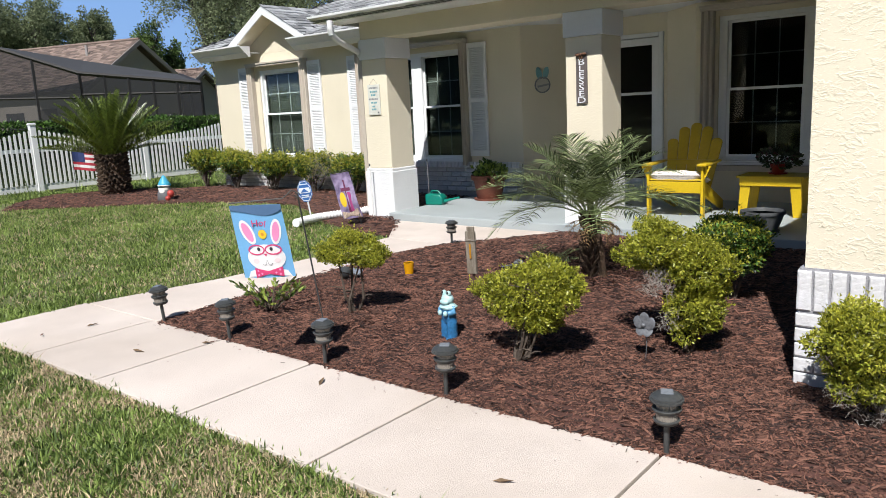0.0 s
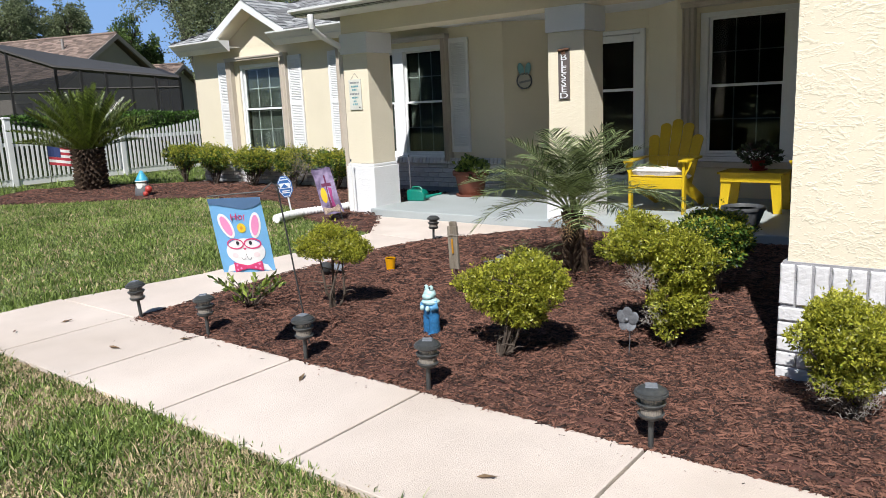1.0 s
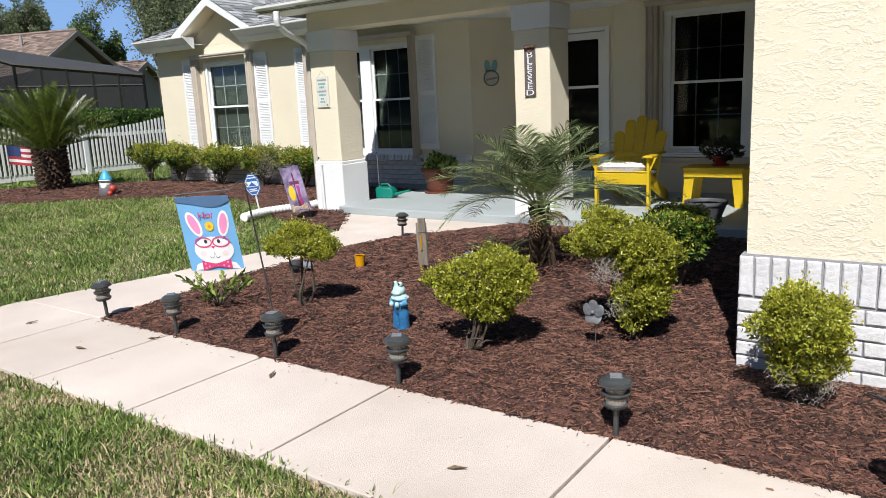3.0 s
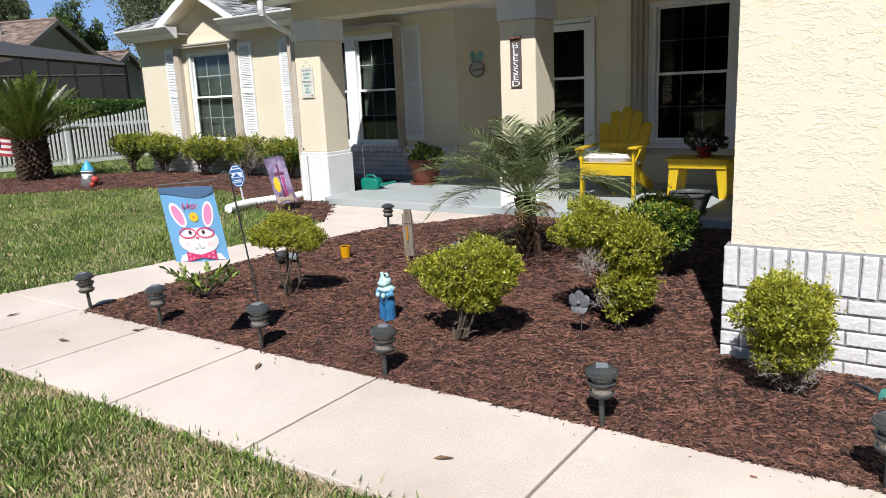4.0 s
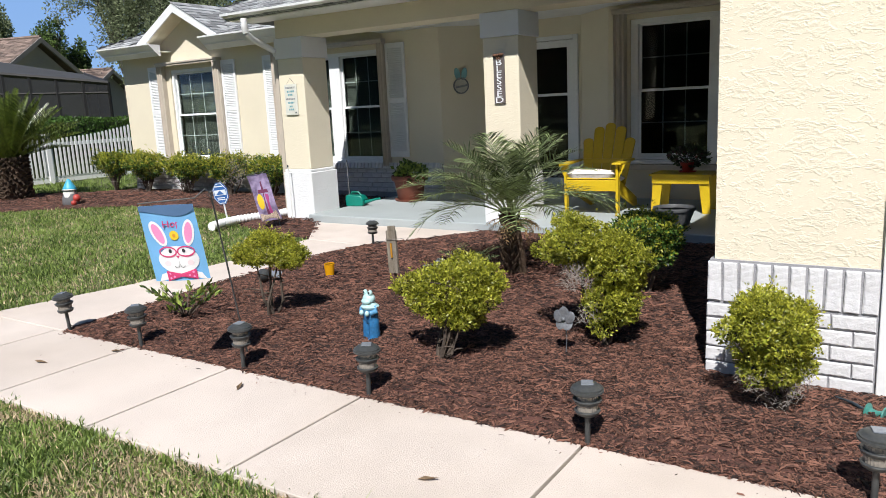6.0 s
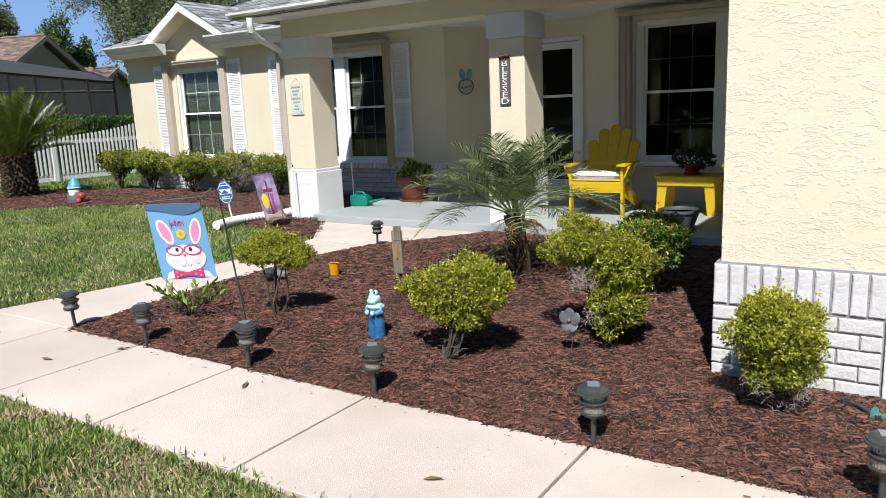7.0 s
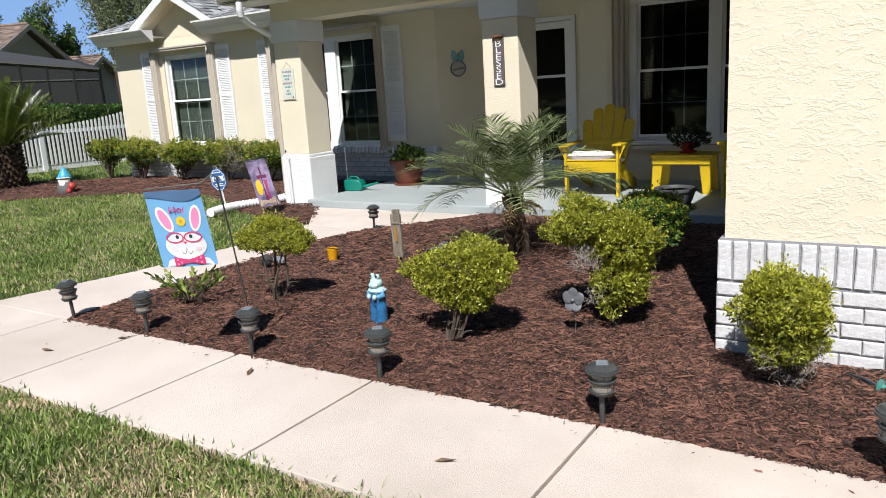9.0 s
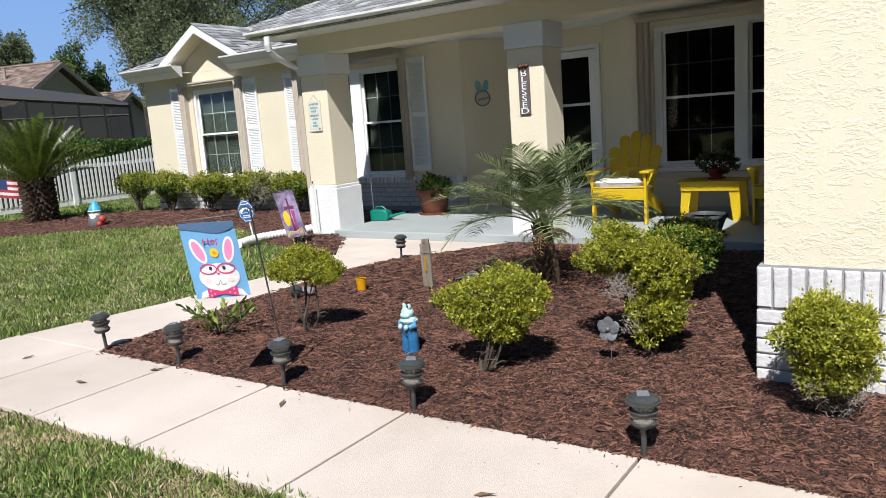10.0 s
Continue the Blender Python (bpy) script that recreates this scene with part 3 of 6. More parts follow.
def louvred_shutter(m, label):
    """Decorative shutter with two louvred panels."""
    t = thing("shutter", label, "shutter", m, group="louvred shutters")
    w, h = 0.37, 1.81
    part("stile", Shape().box(0, 0.045, -0.035, 0, 0, h), VINYL, t, bevel=0.003)
    part("stile", Shape().box(w - 0.045, w, -0.035, 0, 0, h), VINYL, t, bevel=0.003)
    for z0, z1 in ((0, 0.09), (0.87, 0.94), (h - 0.08, h)):
        part("rail", Shape().box(0.045, w - 0.045, -0.033, 0, z0, z1), VINYL, t)
    part("back_panel", Shape().box(0.045, w - 0.045, -0.006, -0.001, 0.09, h - 0.08), VINYL, t)
    slat = Shape().box(0.045, w - 0.045, -0.015, 0.015, -0.004, 0.004)
    me = bpy.data.meshes.new("slat")
    me.from_pydata(slat.v, [], slat.f)
    me.materials.append(VINYL)
    for z0, z1 in ((0.09, 0.87), (0.94, h - 0.08)):
        n = int((z1 - z0) / 0.031)
        for i in range(n):
            piece("slat", me, t, pose(0, -0.02, z0 + (i + 0.5) * (z1 - z0) / n, 56, 0, 0))
    return t


first = louvred_shutter(pose(-13.55, BACK - 0.004, 0.70), "white louvred shutter beside the wing window")
for x in (-11.35, -10.24):
    copy_thing(first, pose(x, BACK - 0.004, 0.70))
sh = copy_thing(first, pose(-7.455, BACK - 0.004, 0.68))
sh["label"] = "white louvred shutter on the shaded porch wall"

door = thing("door_1", "white storm door with two dark glass panels", "door", pose(-4.88, DOOR_Y, 0.1), kind="structure")
part("door_frame", Shape().box(-0.46, -0.38, -0.03, 0.10, 0, 2.30).box(0.42, 0.49, -0.03, 0.10, 0, 2.30).box(-0.38, 0.42, -0.03, 0.10, 2.24, 2.30), VINYL, door, bevel=0.006)
leaf = part("leaf", Shape().box(-0.38, -0.27, 0.0, 0.04, 0.0, 2.23).box(0.31, 0.42, 0.0, 0.04, 0.0, 2.23).box(-0.27, 0.31, 0.0, 0.04, 0, 0.2).box(-0.27, 0.31, 0.0, 0.04, 2.13, 2.23).box(-0.27, 0.31, 0.0, 0.04, 1.43, 1.47), VINYL, door, bevel=0.004)
for z0, z1 in ((0.2, 1.43), (1.47, 2.13)):
    pane = part("pane", Shape().box(-0.27, 0.31, 0.018, 0.022, z0, z1), GLASS, leaf)
    pane.visible_shadow = False
part("handle", Shape().tube([(-0.33, -0.002, 1.0), (-0.33, -0.05, 1.0), (-0.33, -0.05, 1.14), (-0.33, -0.002, 1.14)], 0.008), DARK, leaf, "dark handle")
wood = material("dark_door_wood", (0.10, 0.05, 0.03), 0.5, 0.3, 3, 30, 0.1, stretch=(8, 8, 1))
part("inner_door", Shape().box(-0.38, 0.42, 0.10, 0.14, 0.0, 2.24), wood, door, "dark wooden door behind")
structure("wall_block_ledge", Shape().box(-3.45, -1.0, BACK - 0.09, BACK - 0.003, 0.575, 0.61), WHITE, "white ledge below the tall window", "ledge", bevel=0.006)

# ---- downspout and drain pipe ----
ds = thing("downspout", "white ribbed gutter downspout beside the porch pillar", "downspout")
pts = [(-7.45, 6.95, 2.68), (-7.45, 6.95, 2.58), (-7.46, 6.98, 2.50), (-7.49, 7.12, 2.43), (-7.56, 7.56, 2.30), (-7.60, 7.62, 2.25)]
sh = Shape()
fine_pts, rad = [], []
for i in range(len(pts) - 1):
    for k in range(8):
        fine_pts.append(Vector(pts[i]).lerp(Vector(pts[i + 1]), k / 8))
        rad.append(0.040 + (0.004 if (k % 2 and i < 3) else 0.0))
sh.tube(fine_pts, rad, 10)
part("elbow", sh, WHITE, ds, "ribbed white elbow", smooth=True)
part("pipe", Shape().box(-7.635, -7.565, 7.59, 7.66, 0.12, 2.28), BEIGE, ds, "beige lower pipe", bevel=0.006)
dp = thing("drain_pipe", "white corrugated plastic drain pipe lying on mulch", "drain pipe")
ctrl = [(-7.62, 7.72, 0.10), (-7.70, 7.55, 0.075), (-7.86, 7.25, 0.065), (-7.95, 6.95, 0.062), (-7.93, 6.68, 0.06), (-7.85, 6.42, 0.055)]
pp, rr = [], []
for i in range(len(ctrl) - 1):
    for k in range(24):
        pp.append(Vector(ctrl[i]).lerp(Vector(ctrl[i + 1]), k / 24))
        rr.append(0.058 if (k // 2) % 2 else 0.049)
part("pipe", Shape().tube(pp, rr, 14), VINYL, dp, smooth=True)


# ---- painted brick ----
def brick_mesh(l, h, d, seed):
    """A hand-laid brick with slightly worn edges, centred on its front face, 44 triangles."""
    r = random.Random(seed)
    c, s = 0.006, Shape()
    P = []
    for dy, k in ((d, 0), (c, 0), (0, c)):
        for sx, sz in ((-1, -1), (1, -1), (1, 1), (-1, 1)):
            P.append((sx * (l / 2 - k) + r.uniform(-0.0015, 0.0015), dy, sz * (h / 2 - k) + r.uniform(-0.0015, 0.0015)))
    P.append((r.uniform(-0.2, 0.2) * l, -0.0015, 0))
    F = []
    for b in (0, 4):
        F += [(b + i, b + (i + 1) % 4, b + 4 + (i + 1) % 4, b + 4 + i) for i in range(4)]
    F += [(8 + i, 8 + (i + 1) % 4, 12) for i in range(4)]
    s.add(P, F)
    me = bpy.data.meshes.new("brick")
    me.from_pydata(s.v, [], s.f)
    me.materials.append(BRICK)
    return me


STRETCHER = [brick_mesh(0.195, 0.069, 0.05, k) for k in range(5)]
HALF = [brick_mesh(0.095, 0.069, 0.05, 20 + k) for k in range(3)]
SOLDIER = [brick_mesh(0.069, 0.205, 0.05, 40 + k) for k in range(5)]
ROWLOCK = [brick_mesh(0.062, 0.095, 0.09, 60 + k) for k in range(3)]


def brick_face(parent, start, angle, length, z0, rows, seed, soldier_z=None, fit=1.0):
    """Courses of bricks along a wall face; angle turns the face about z."""
    r = random.Random(seed)
    base = pose(start[0], start[1], 0, 0, 0, angle) @ Matrix.Diagonal((fit, 1, 1, 1))
    for row in range(rows):
        x = 0.0 if row % 2 == 0 else 0.1025
        if row % 2:
            piece("brick", r.choice(HALF), parent, base @ pose(0.05, r.uniform(-0.002, 0.003), z0 + row * 0.0795 + 0.035))
        while x + 0.2 <= length + 0.01:
            piece("brick", r.choice(STRETCHER), parent, base @ pose(x + 0.1025, r.uniform(-0.003, 0.003), z0 + row * 0.0795 + 0.035, 0, r.uniform(-0.3, 0.3), r.uniform(-0.4, 0.4)))
            x += 0.2045
        if length - x > 0.1:
            piece("brick", r.choice(HALF), parent, base @ pose(x + 0.05, 0, z0 + row * 0.0795 + 0.035))
    if soldier_z:
        n = int(length / 0.0795)
        for i in range(n):
            piece("brick", r.choice(SOLDIER), parent, base @ pose((i + 0.5) * length / n, r.uniform(-0.003, 0.003), soldier_z, 0, r.uniform(-0.6, 0.6), 0))


def wainscot(name, label, shape):
    return tagged(part(name, shape, MORTAR), label, "brick base", "", "structure")


block_base = wainscot("brick_base_block", "white painted brick base with a soldier course", Shape().box(GX - 0.022, -0.147, GY - 0.012, GY + 0.03, -0.1, 0.622).box(GX - 0.022, GX + 0.02, GY + 0.03, 7.4, -0.1, 0.622))
brick_face(block_base, (GX - 0.036, GY - 0.026), 0, 0.826, 0.0, 5, 1, 0.507, 0.957)
brick_face(block_base, (GX - 0.038, GY + 3.4), -90, 3.4, 0.0, 5, 2, 0.507)
structure("trim_block", Shape().box(-0.146, 0.02, GY - 0.034, GY + 0.03, -0.05, 2.6), WHITE, "white painted trim beside the brick base", "trim", bevel=0.006)
porch_base = wainscot("brick_base_porch", "grey-white painted brick below the porch window", Shape().box(-9.9, -6.44, BACK - 0.03, BACK - 0.002, 0.0, 0.56))
brick_face(porch_base, (-9.0, BACK - 0.045), 0, 2.56, 0.1, 5, 3)
r = random.Random(9)
for i in range(34):
    piece("brick", r.choice(ROWLOCK), porch_base, pose(-9.0 + 0.076 * i, BACK - 0.10, 0.545, -12, 90 - 90, r.uniform(-2, 2)))
wing_base = wainscot("brick_base_wing", "white painted brick along the foot of the wing", Shape().box(-14.37, -9.9, BACK - 0.03, BACK - 0.002, -0.1, 0.56))
brick_face(wing_base, (-14.37, BACK - 0.045), 0, 4.45, 0.02, 7, 4)

# ---- loose bark ----
bark = thing("loose_mulch", "dark brown shredded bark mulch covering the bed", "mulch", kind="stuff")
chips("bark_chips", BED, near_grid, 180000, 0.023, rng, bark, (-5.4, 0.6, 2.8, 4.6))
chips("bark_chips", BED, near_grid, 12000, 0.04, rng, bark, (0.6, 3.3, 2.8, 4.0))
chips("bark_chips", BED, near_grid, 46000, 0.04, rng, bark, (-5.4, -0.9, 4.6, 7.5))
chips("bark_chips", FAR_BED, far_grid, 36000, 0.065, rng, bark)
# strays along the pavement
chips("bark_chips", [(-5.1, 2.69), (0.6, 2.70), (0.6, 2.83), (-5.1, 2.83)], (np.arange(-6, 2, 1.0), np.arange(2, 4, 1.0), np.full((2, 8), 0.001)), 130, 0.016, rng, bark)
chips("bark_chips", [(-6.0, 2.0), (0.6, 2.0), (0.6, 2.8), (-6.0, 2.8)], (np.arange(-7, 2, 1.0), np.arange(1, 4, 1.0), np.full((3, 9), 0.001)), 28, 0.016, rng, bark)


# ---- grass ----
def blades(name, poly, density, height, width, rng, parent, mat, sign=1.0):
    xs, ys = [p[0] for p in poly], [p[1] for p in poly]
    count = int(density * (max(xs) - min(xs)) * (max(ys) - min(ys)))
    x, y = rng.uniform(min(xs), max(xs), count), rng.uniform(min(ys), max(ys), count)
    keep = inside(x, y, poly)
    x, y = x[keep], y[keep]
    patch = np.array([noise.noise((a * 1.6, b * 1.6, 2.0)) + 0.6 * noise.noise((a * 5, b * 5, 7.0)) for a, b in zip(x, y)])
    keep = rng.uniform(0, 1, len(x)) < np.clip(0.72 + patch * 1.5 * sign, 0.1, 1.0)
    x, y, patch = x[keep], y[keep], patch[keep]
    n = len(x)
    h = height * rng.lognormal(0, 0.4, n) * np.clip(1 + patch * 0.5, 0.5, 1.6)
    w = width * rng.uniform(0.6, 1.3, n)
    a, lean, b = rng.uniform(0, math.tau, n), np.abs(rng.normal(0.55, 0.4, n)), rng.uniform(0, math.tau, n)
    d = np.stack([np.cos(a) * np.sin(lean), np.sin(a) * np.sin(lean), np.cos(lean)], -1)
    s = np.stack([np.cos(b), np.sin(b), np.zeros(n)], -1)
    c = np.stack([x, y, np.full(n, -0.03)], -1)
    mid = c + d * (h * 0.55)[:, None]
    tip = mid + (d * np.array([1.35, 1.35, 0.55])) * (h * 0.5)[:, None]
    V = np.stack([c - s * w[:, None] / 2, c + s * w[:, None] / 2, mid + s * w[:, None] * 0.45, mid - s * w[:, None] * 0.45, tip], 1).reshape(-1, 3)
    k = np.arange(n)[:, None] * 5
    F = np.concatenate([k + np.array([0, 1, 2]), k + np.array([0, 2, 3]), k + np.array([3, 2, 4])])
    order = np.argsort(np.tile(np.arange(n), 3), kind="stable")
    return soup(name, V, F[order], mat, parent)


STRAW = material("dry_grass", (0.47, 0.37, 0.23), 0.8, 0.25, 2, 9, 0.0, island=0.4)
near_lawn = thing("grass", "green lawn grass with dry straw beside the walk", "grass", kind="stuff")
NEAR_LAWN = [(-6.9, 1.88), (-6.9, 0.2), (-0.8, 0.2), (-0.8, 1.95), (-6.3, 1.93)]
blades("grass_blades", NEAR_LAWN, 11500, 0.031, 0.0078, rng, near_lawn, GRASS)
blades("dry_blades", NEAR_LAWN, 10500, 0.028, 0.006, rng, near_lawn, STRAW, -1.0)
WIDE_LAWN = [(-0.8, 1.93), (-0.8, 0.2), (-6.9, 0.2), (-6.9, 1.88), (-9, 1.88), (-9, -3), (7.6, -3), (7.6, 1.93)]
blades("grass_blades", WIDE_LAWN, 500, 0.05, 0.016, rng, near_lawn, GRASS)
blades("dry_blades", WIDE_LAWN, 200, 0.04, 0.009, rng, near_lawn, STRAW, -1.0)
LAWN_POLY = [(-6.36, 1.2), (-6.28, 2.6), (-6.02, 4.0), (-5.96, 5.1), (-6.08, 6.38), (-7.0, 6.60), (-7.9, 6.93), (-8.9, 7.62), (-9.9, 8.1), (-11.5, 8.0), (-12.6, 7.4), (-13.6, 6.78), (-14.7, 6.0), (-15.2, 5.5), (-15.8, 4.6), (-16.0, 1.2)]
blades("grass_blades", LAWN_POLY, 3600, 0.038, 0.0100, rng, near_lawn, GRASS, 0.35)
blades("dry_blades", LAWN_POLY, 520, 0.04, 0.009, rng, near_lawn, STRAW, -1.0)
STRIP = [(-18.5, 5.0), (-15.4, 5.4), (-16.5, 6.2), (-17.3, 7.2), (-16.6, 8.3), (-15.2, 9.1), (-14.5, 9.9), (-14.5, 13), (-18.5, 13)]
blades("grass_blades", STRIP, 1300, 0.07, 0.015, rng, near_lawn, GRASS)


# ---- shrubs ----
LEAF = material("shrub_leaf", (0.15, 0.205, 0.026), 0.34, 0.65, 6, 20, 0.0, island=0.7, tint=(0.43, 0.51, 0.065), through=0.3)
YOUNG = material("young_leaf", (0.46, 0.52, 0.055), 0.34, 0.4, 6, 20, 0.0, island=0.5, tint=(0.55, 0.54, 0.07), through=0.4)
GREEN = material("green_leaf", (0.055, 0.125, 0.022), 0.45, 0.5, 6, 20, 0.0, island=0.6, tint=(0.12, 0.24, 0.04), through=0.3)
TWIG = material("grey_twig", (0.095, 0.072, 0.055), 0.9, 0.3, 20, 90, 0.3)
DEADWOOD = material("bleached_twig", (0.34, 0.30, 0.27), 0.9, 0.25, 20, 90, 0.2)


def leaf_soup(name, c, d, size, mat, parent, rng, wide=0.5):
    """Folded leaves at points c that grow along d."""
    n = len(c)
    d = d / np.linalg.norm(d, axis=1, keepdims=True)
    r = rng.normal(size=(n, 3))
    s = np.cross(d, r)
    s /= np.linalg.norm(s, axis=1, keepdims=True)
    u = np.cross(s, d)
    L = (size * rng.uniform(0.65, 1.25, n))[:, None]
    V = np.stack([c, c + d * L * 0.5 + s * L * wide * 0.5 + u * L * 0.10, c + d * L, c + d * L * 0.5 - s * L * wide * 0.5 + u * L * 0.10], 1).reshape(-1, 3)
    k = np.arange(n)[:, None] * 4
    F = np.stack([k + np.array([0, 1, 2]), k + np.array([0, 2, 3])], 1).reshape(-1, 3)
    return soup(name, V, F, mat, parent)


def crown_points(blobs, count, rng, rough=0.14, freq=4.0, inner=0.55):
    """Points and outward directions in lumpy ellipsoids (centre, radii); denser near the skin."""
    vol = np.array([b[1][0] * b[1][1] * b[1][2] for b in blobs]) ** 0.67
    P, D, S = [], [], []
    for (c, rad), share in zip(blobs, vol / vol.sum()):
        n = int(count * share)
        u = rng.normal(size=(n, 3))
        u /= np.linalg.norm(u, axis=1, keepdims=True)
        lump = np.array([noise.noise((p[0] * freq * 0.5 + c[0] * 3, p[1] * freq * 0.5 + c[1] * 3, p[2] * freq * 0.5)) + 0.5 * noise.noise((p[0] * freq * 1.5, p[1] * freq * 1.5 + 5, p[2] * freq * 1.5)) for p in u])
        t = 1 - (1 - inner) * rng.beta(1.1, 2.6, n)
        rr = (1 + rough * lump) * t
        P.append(np.array(c) + u * np.array(rad) * rr[:, None])
        D.append(u)
        S.append(t)
    return np.concatenate(P), np.concatenate(D), np.concatenate(S)


def shrub(name, label, blobs, foot, count, size, rng, young=0.5, mat=None, dead=None, stems=6, group="", thick=0.014, rough=0.26):
    """A clipped shrub: bare stems from the foot, a lumpy crown of small leaves, paler young growth on the sunny skin."""
    t = thing(name, label, "shrub", pose(*foot), group=group)
    f = np.array(foot)
    r = random.Random(int(abs(foot[0] * 100)))
    for k in range(stems):
        st = Shape()
        c, rad = blobs[k % len(blobs)]
        e = Vector([c[i] - foot[i] + r.uniform(-0.6, 0.6) * rad[i] for i in range(3)])
        b = Vector((r.uniform(-0.03, 0.03), r.uniform(-0.03, 0.03), -0.03))
        m1 = b.lerp(e, 0.4) + Vector((r.uniform(-0.05, 0.05), r.uniform(-0.05, 0.05), -0.03))
        st.tube([b, b.lerp(m1, 0.5) + Vector((0, 0, 0.01)), m1, m1.lerp(e, 0.5), e], [thick, thick * 0.9, thick * 0.75, thick * 0.5, thick * 0.25], 6)
        for q in range(5):
            p = m1.lerp(e, r.random())
            e2 = p + Vector((r.uniform(-1, 1) * rad[0] * 0.5, r.uniform(-1, 1) * rad[1] * 0.5, r.uniform(-0.1, 0.6) * rad[2]))
            st.tube([p, p.lerp(e2, 0.5) + Vector((0, 0, 0.01)), e2], [thick * 0.4, thick * 0.3, thick * 0.12], 4)
        part("stem", st, TWIG, t)
    lumps = []
    for c, rad in blobs:
        lumps.append((c, [v * 0.78 for v in rad]))
        for k in range(16):
            d = Vector((r.gauss(0, 1), r.gauss(0, 1), r.gauss(0.15, 1))).normalized() * r.uniform(0.62, 0.88)
            s = r.uniform(0.18, 0.40)
            lumps.append(([c[i] + d[i] * rad[i] for i in range(3)], [v * s for v in rad]))
    P, D, S = crown_points(lumps, count // 5, rng, rough)
    P = P - f
    # stray shoots above the clipped skin
    wild = (rng.random(len(P)) < 0.05) & (D[:, 2] > -0.2)
    P = P + np.where(wild[:, None], (D + np.array([0, 0, 0.8])) * rng.uniform(0.3, 1.9, (len(P), 1)) * size, 0)
    # sprigs: five leaves round each shoot
    reps = 5
    PP, DD, SS = np.repeat(P, reps, 0), np.repeat(D, reps, 0), np.repeat(S, reps)
    up = np.array([0, 0, 0.45])
    ax = DD + up
    PP = PP + ax * rng.uniform(0, size * 0.9, len(PP))[:, None] + rng.normal(0, size * 0.25, PP.shape)
    dirs = ax * 0.6 + rng.normal(0, 0.75, DD.shape)
    skin = (SS + 0.05 + 0.16 * DD[:, 2] + rng.normal(0, 0.10, len(SS))) > (1.12 - 0.32 * young)
    leaf_soup("leaves", PP[~skin], dirs[~skin], size, mat or LEAF, t, rng)
    if skin.any():
        leaf_soup("young_leaves", PP[skin], dirs[skin], size * 0.95, YOUNG, t, rng)["label"] = "yellow-green young leaves"
    if dead:
        dt = Shape()
        for c, rad, n in dead:
            for k in range(n):
                p = Vector([c[i] - foot[i] + r.uniform(-1, 1) * rad * 0.8 for i in range(3)])
                for q in range(3):
                    d = Vector((r.uniform(-1, 1), r.uniform(-1, 1), r.uniform(-0.3, 1))).normalized() * rad * r.uniform(0.3, 0.9)
                    dt.tube([p, p + d * 0.5 + Vector((0, 0, 0.01)), p + d], [0.0011, 0.0009, 0.0006], 4)
        part("dead_wood", dt, DEADWOOD, t, "bleached leafless twigs")["kind"] = "stuff"
    return t


vr = np.random.default_rng(11)
shrub("shrub", "round clipped yellow-green shrub in mulch", [((-2.26, 3.50, 0.44), (0.275, 0.26, 0.165)), ((-2.23, 3.50, 0.31), (0.19, 0.18, 0.12))], (-2.30, 3.43, 0.03), 36000, 0.021, vr, 1.25, stems=10)
shrub("shrub", "leaning clipped shrub, yellow-green with bare grey twigs", [((-1.70, 4.12, 0.61), (0.27, 0.26, 0.165)), ((-1.46, 4.06, 0.53), (0.20, 0.2, 0.165)), ((-1.52, 4.04, 0.29), (0.165, 0.155, 0.17))], (-1.54, 4.06, 0.03), 42000, 0.021, vr, 1.1, dead=[((-1.66, 3.89, 0.46), 0.085, 90), ((-1.60, 3.93, 0.24), 0.07, 30)], stems=8)
shrub("shrub", "dark green clipped shrub close to the porch", [((-1.70, 5.32, 0.46), (0.30, 0.28, 0.19))], (-1.70, 5.34, 0.03), 20000, 0.028, vr, 0.25, mat=GREEN, stems=6)
shrub("shrub", "small flat-topped shrub on bare crooked stems", [((-3.93, 3.66, 0.515), (0.235, 0.22, 0.11)), ((-3.76, 3.70, 0.47), (0.15, 0.15, 0.09))], (-3.90, 3.65, 0.03), 18000, 0.020, vr, 1.25, stems=5, thick=0.014)
shrub("shrub", "clipped yellow-green shrub beside the painted brick", [((-0.545, 3.50, 0.43), (0.225, 0.215, 0.13)), ((-0.53, 3.49, 0.27), (0.165, 0.16, 0.14))], (-0.49, 3.50, 0.03), 27000, 0.020, vr, 1.15, dead=[((-0.60, 3.42, 0.20), 0.08, 45), ((-0.43, 3.41, 0.20), 0.08, 45), ((-0.50, 3.45, 0.12), 0.065, 40)], stems=11)
for x, y, w, top in ((-14.40, 9.42, 0.60, 0.82), (-13.33, 9.42, 0.54, 0.81), (-12.06, 9.42, 0.52, 0.77), (-10.85, 9.40, 0.50, 0.76), (-9.75, 9.40, 0.46, 0.71)):
    shrub("shrub", "clipped foundation shrub along the white brick", [((x - w * 0.32, y, top - 0.20), (w * 0.66, 0.33, 0.20)), ((x + w * 0.32, y, top - 0.21), (w * 0.68, 0.33, 0.20)), ((x, y, top - 0.38), (w * 0.45, 0.2, 0.15))], (x, y, 0.02), 10000, 0.046, vr, 0.62, mat=GREEN, group="foundation shrubs", stems=14, thick=0.02, dead=[((x + 0.5, y - 0.2, 0.5), 0.25, 60), ((x + 0.3, y - 0.2, 0.3), 0.2, 30)] if x == -10.85 else [((x, y - 0.2, 0.3), 0.24, 30)])


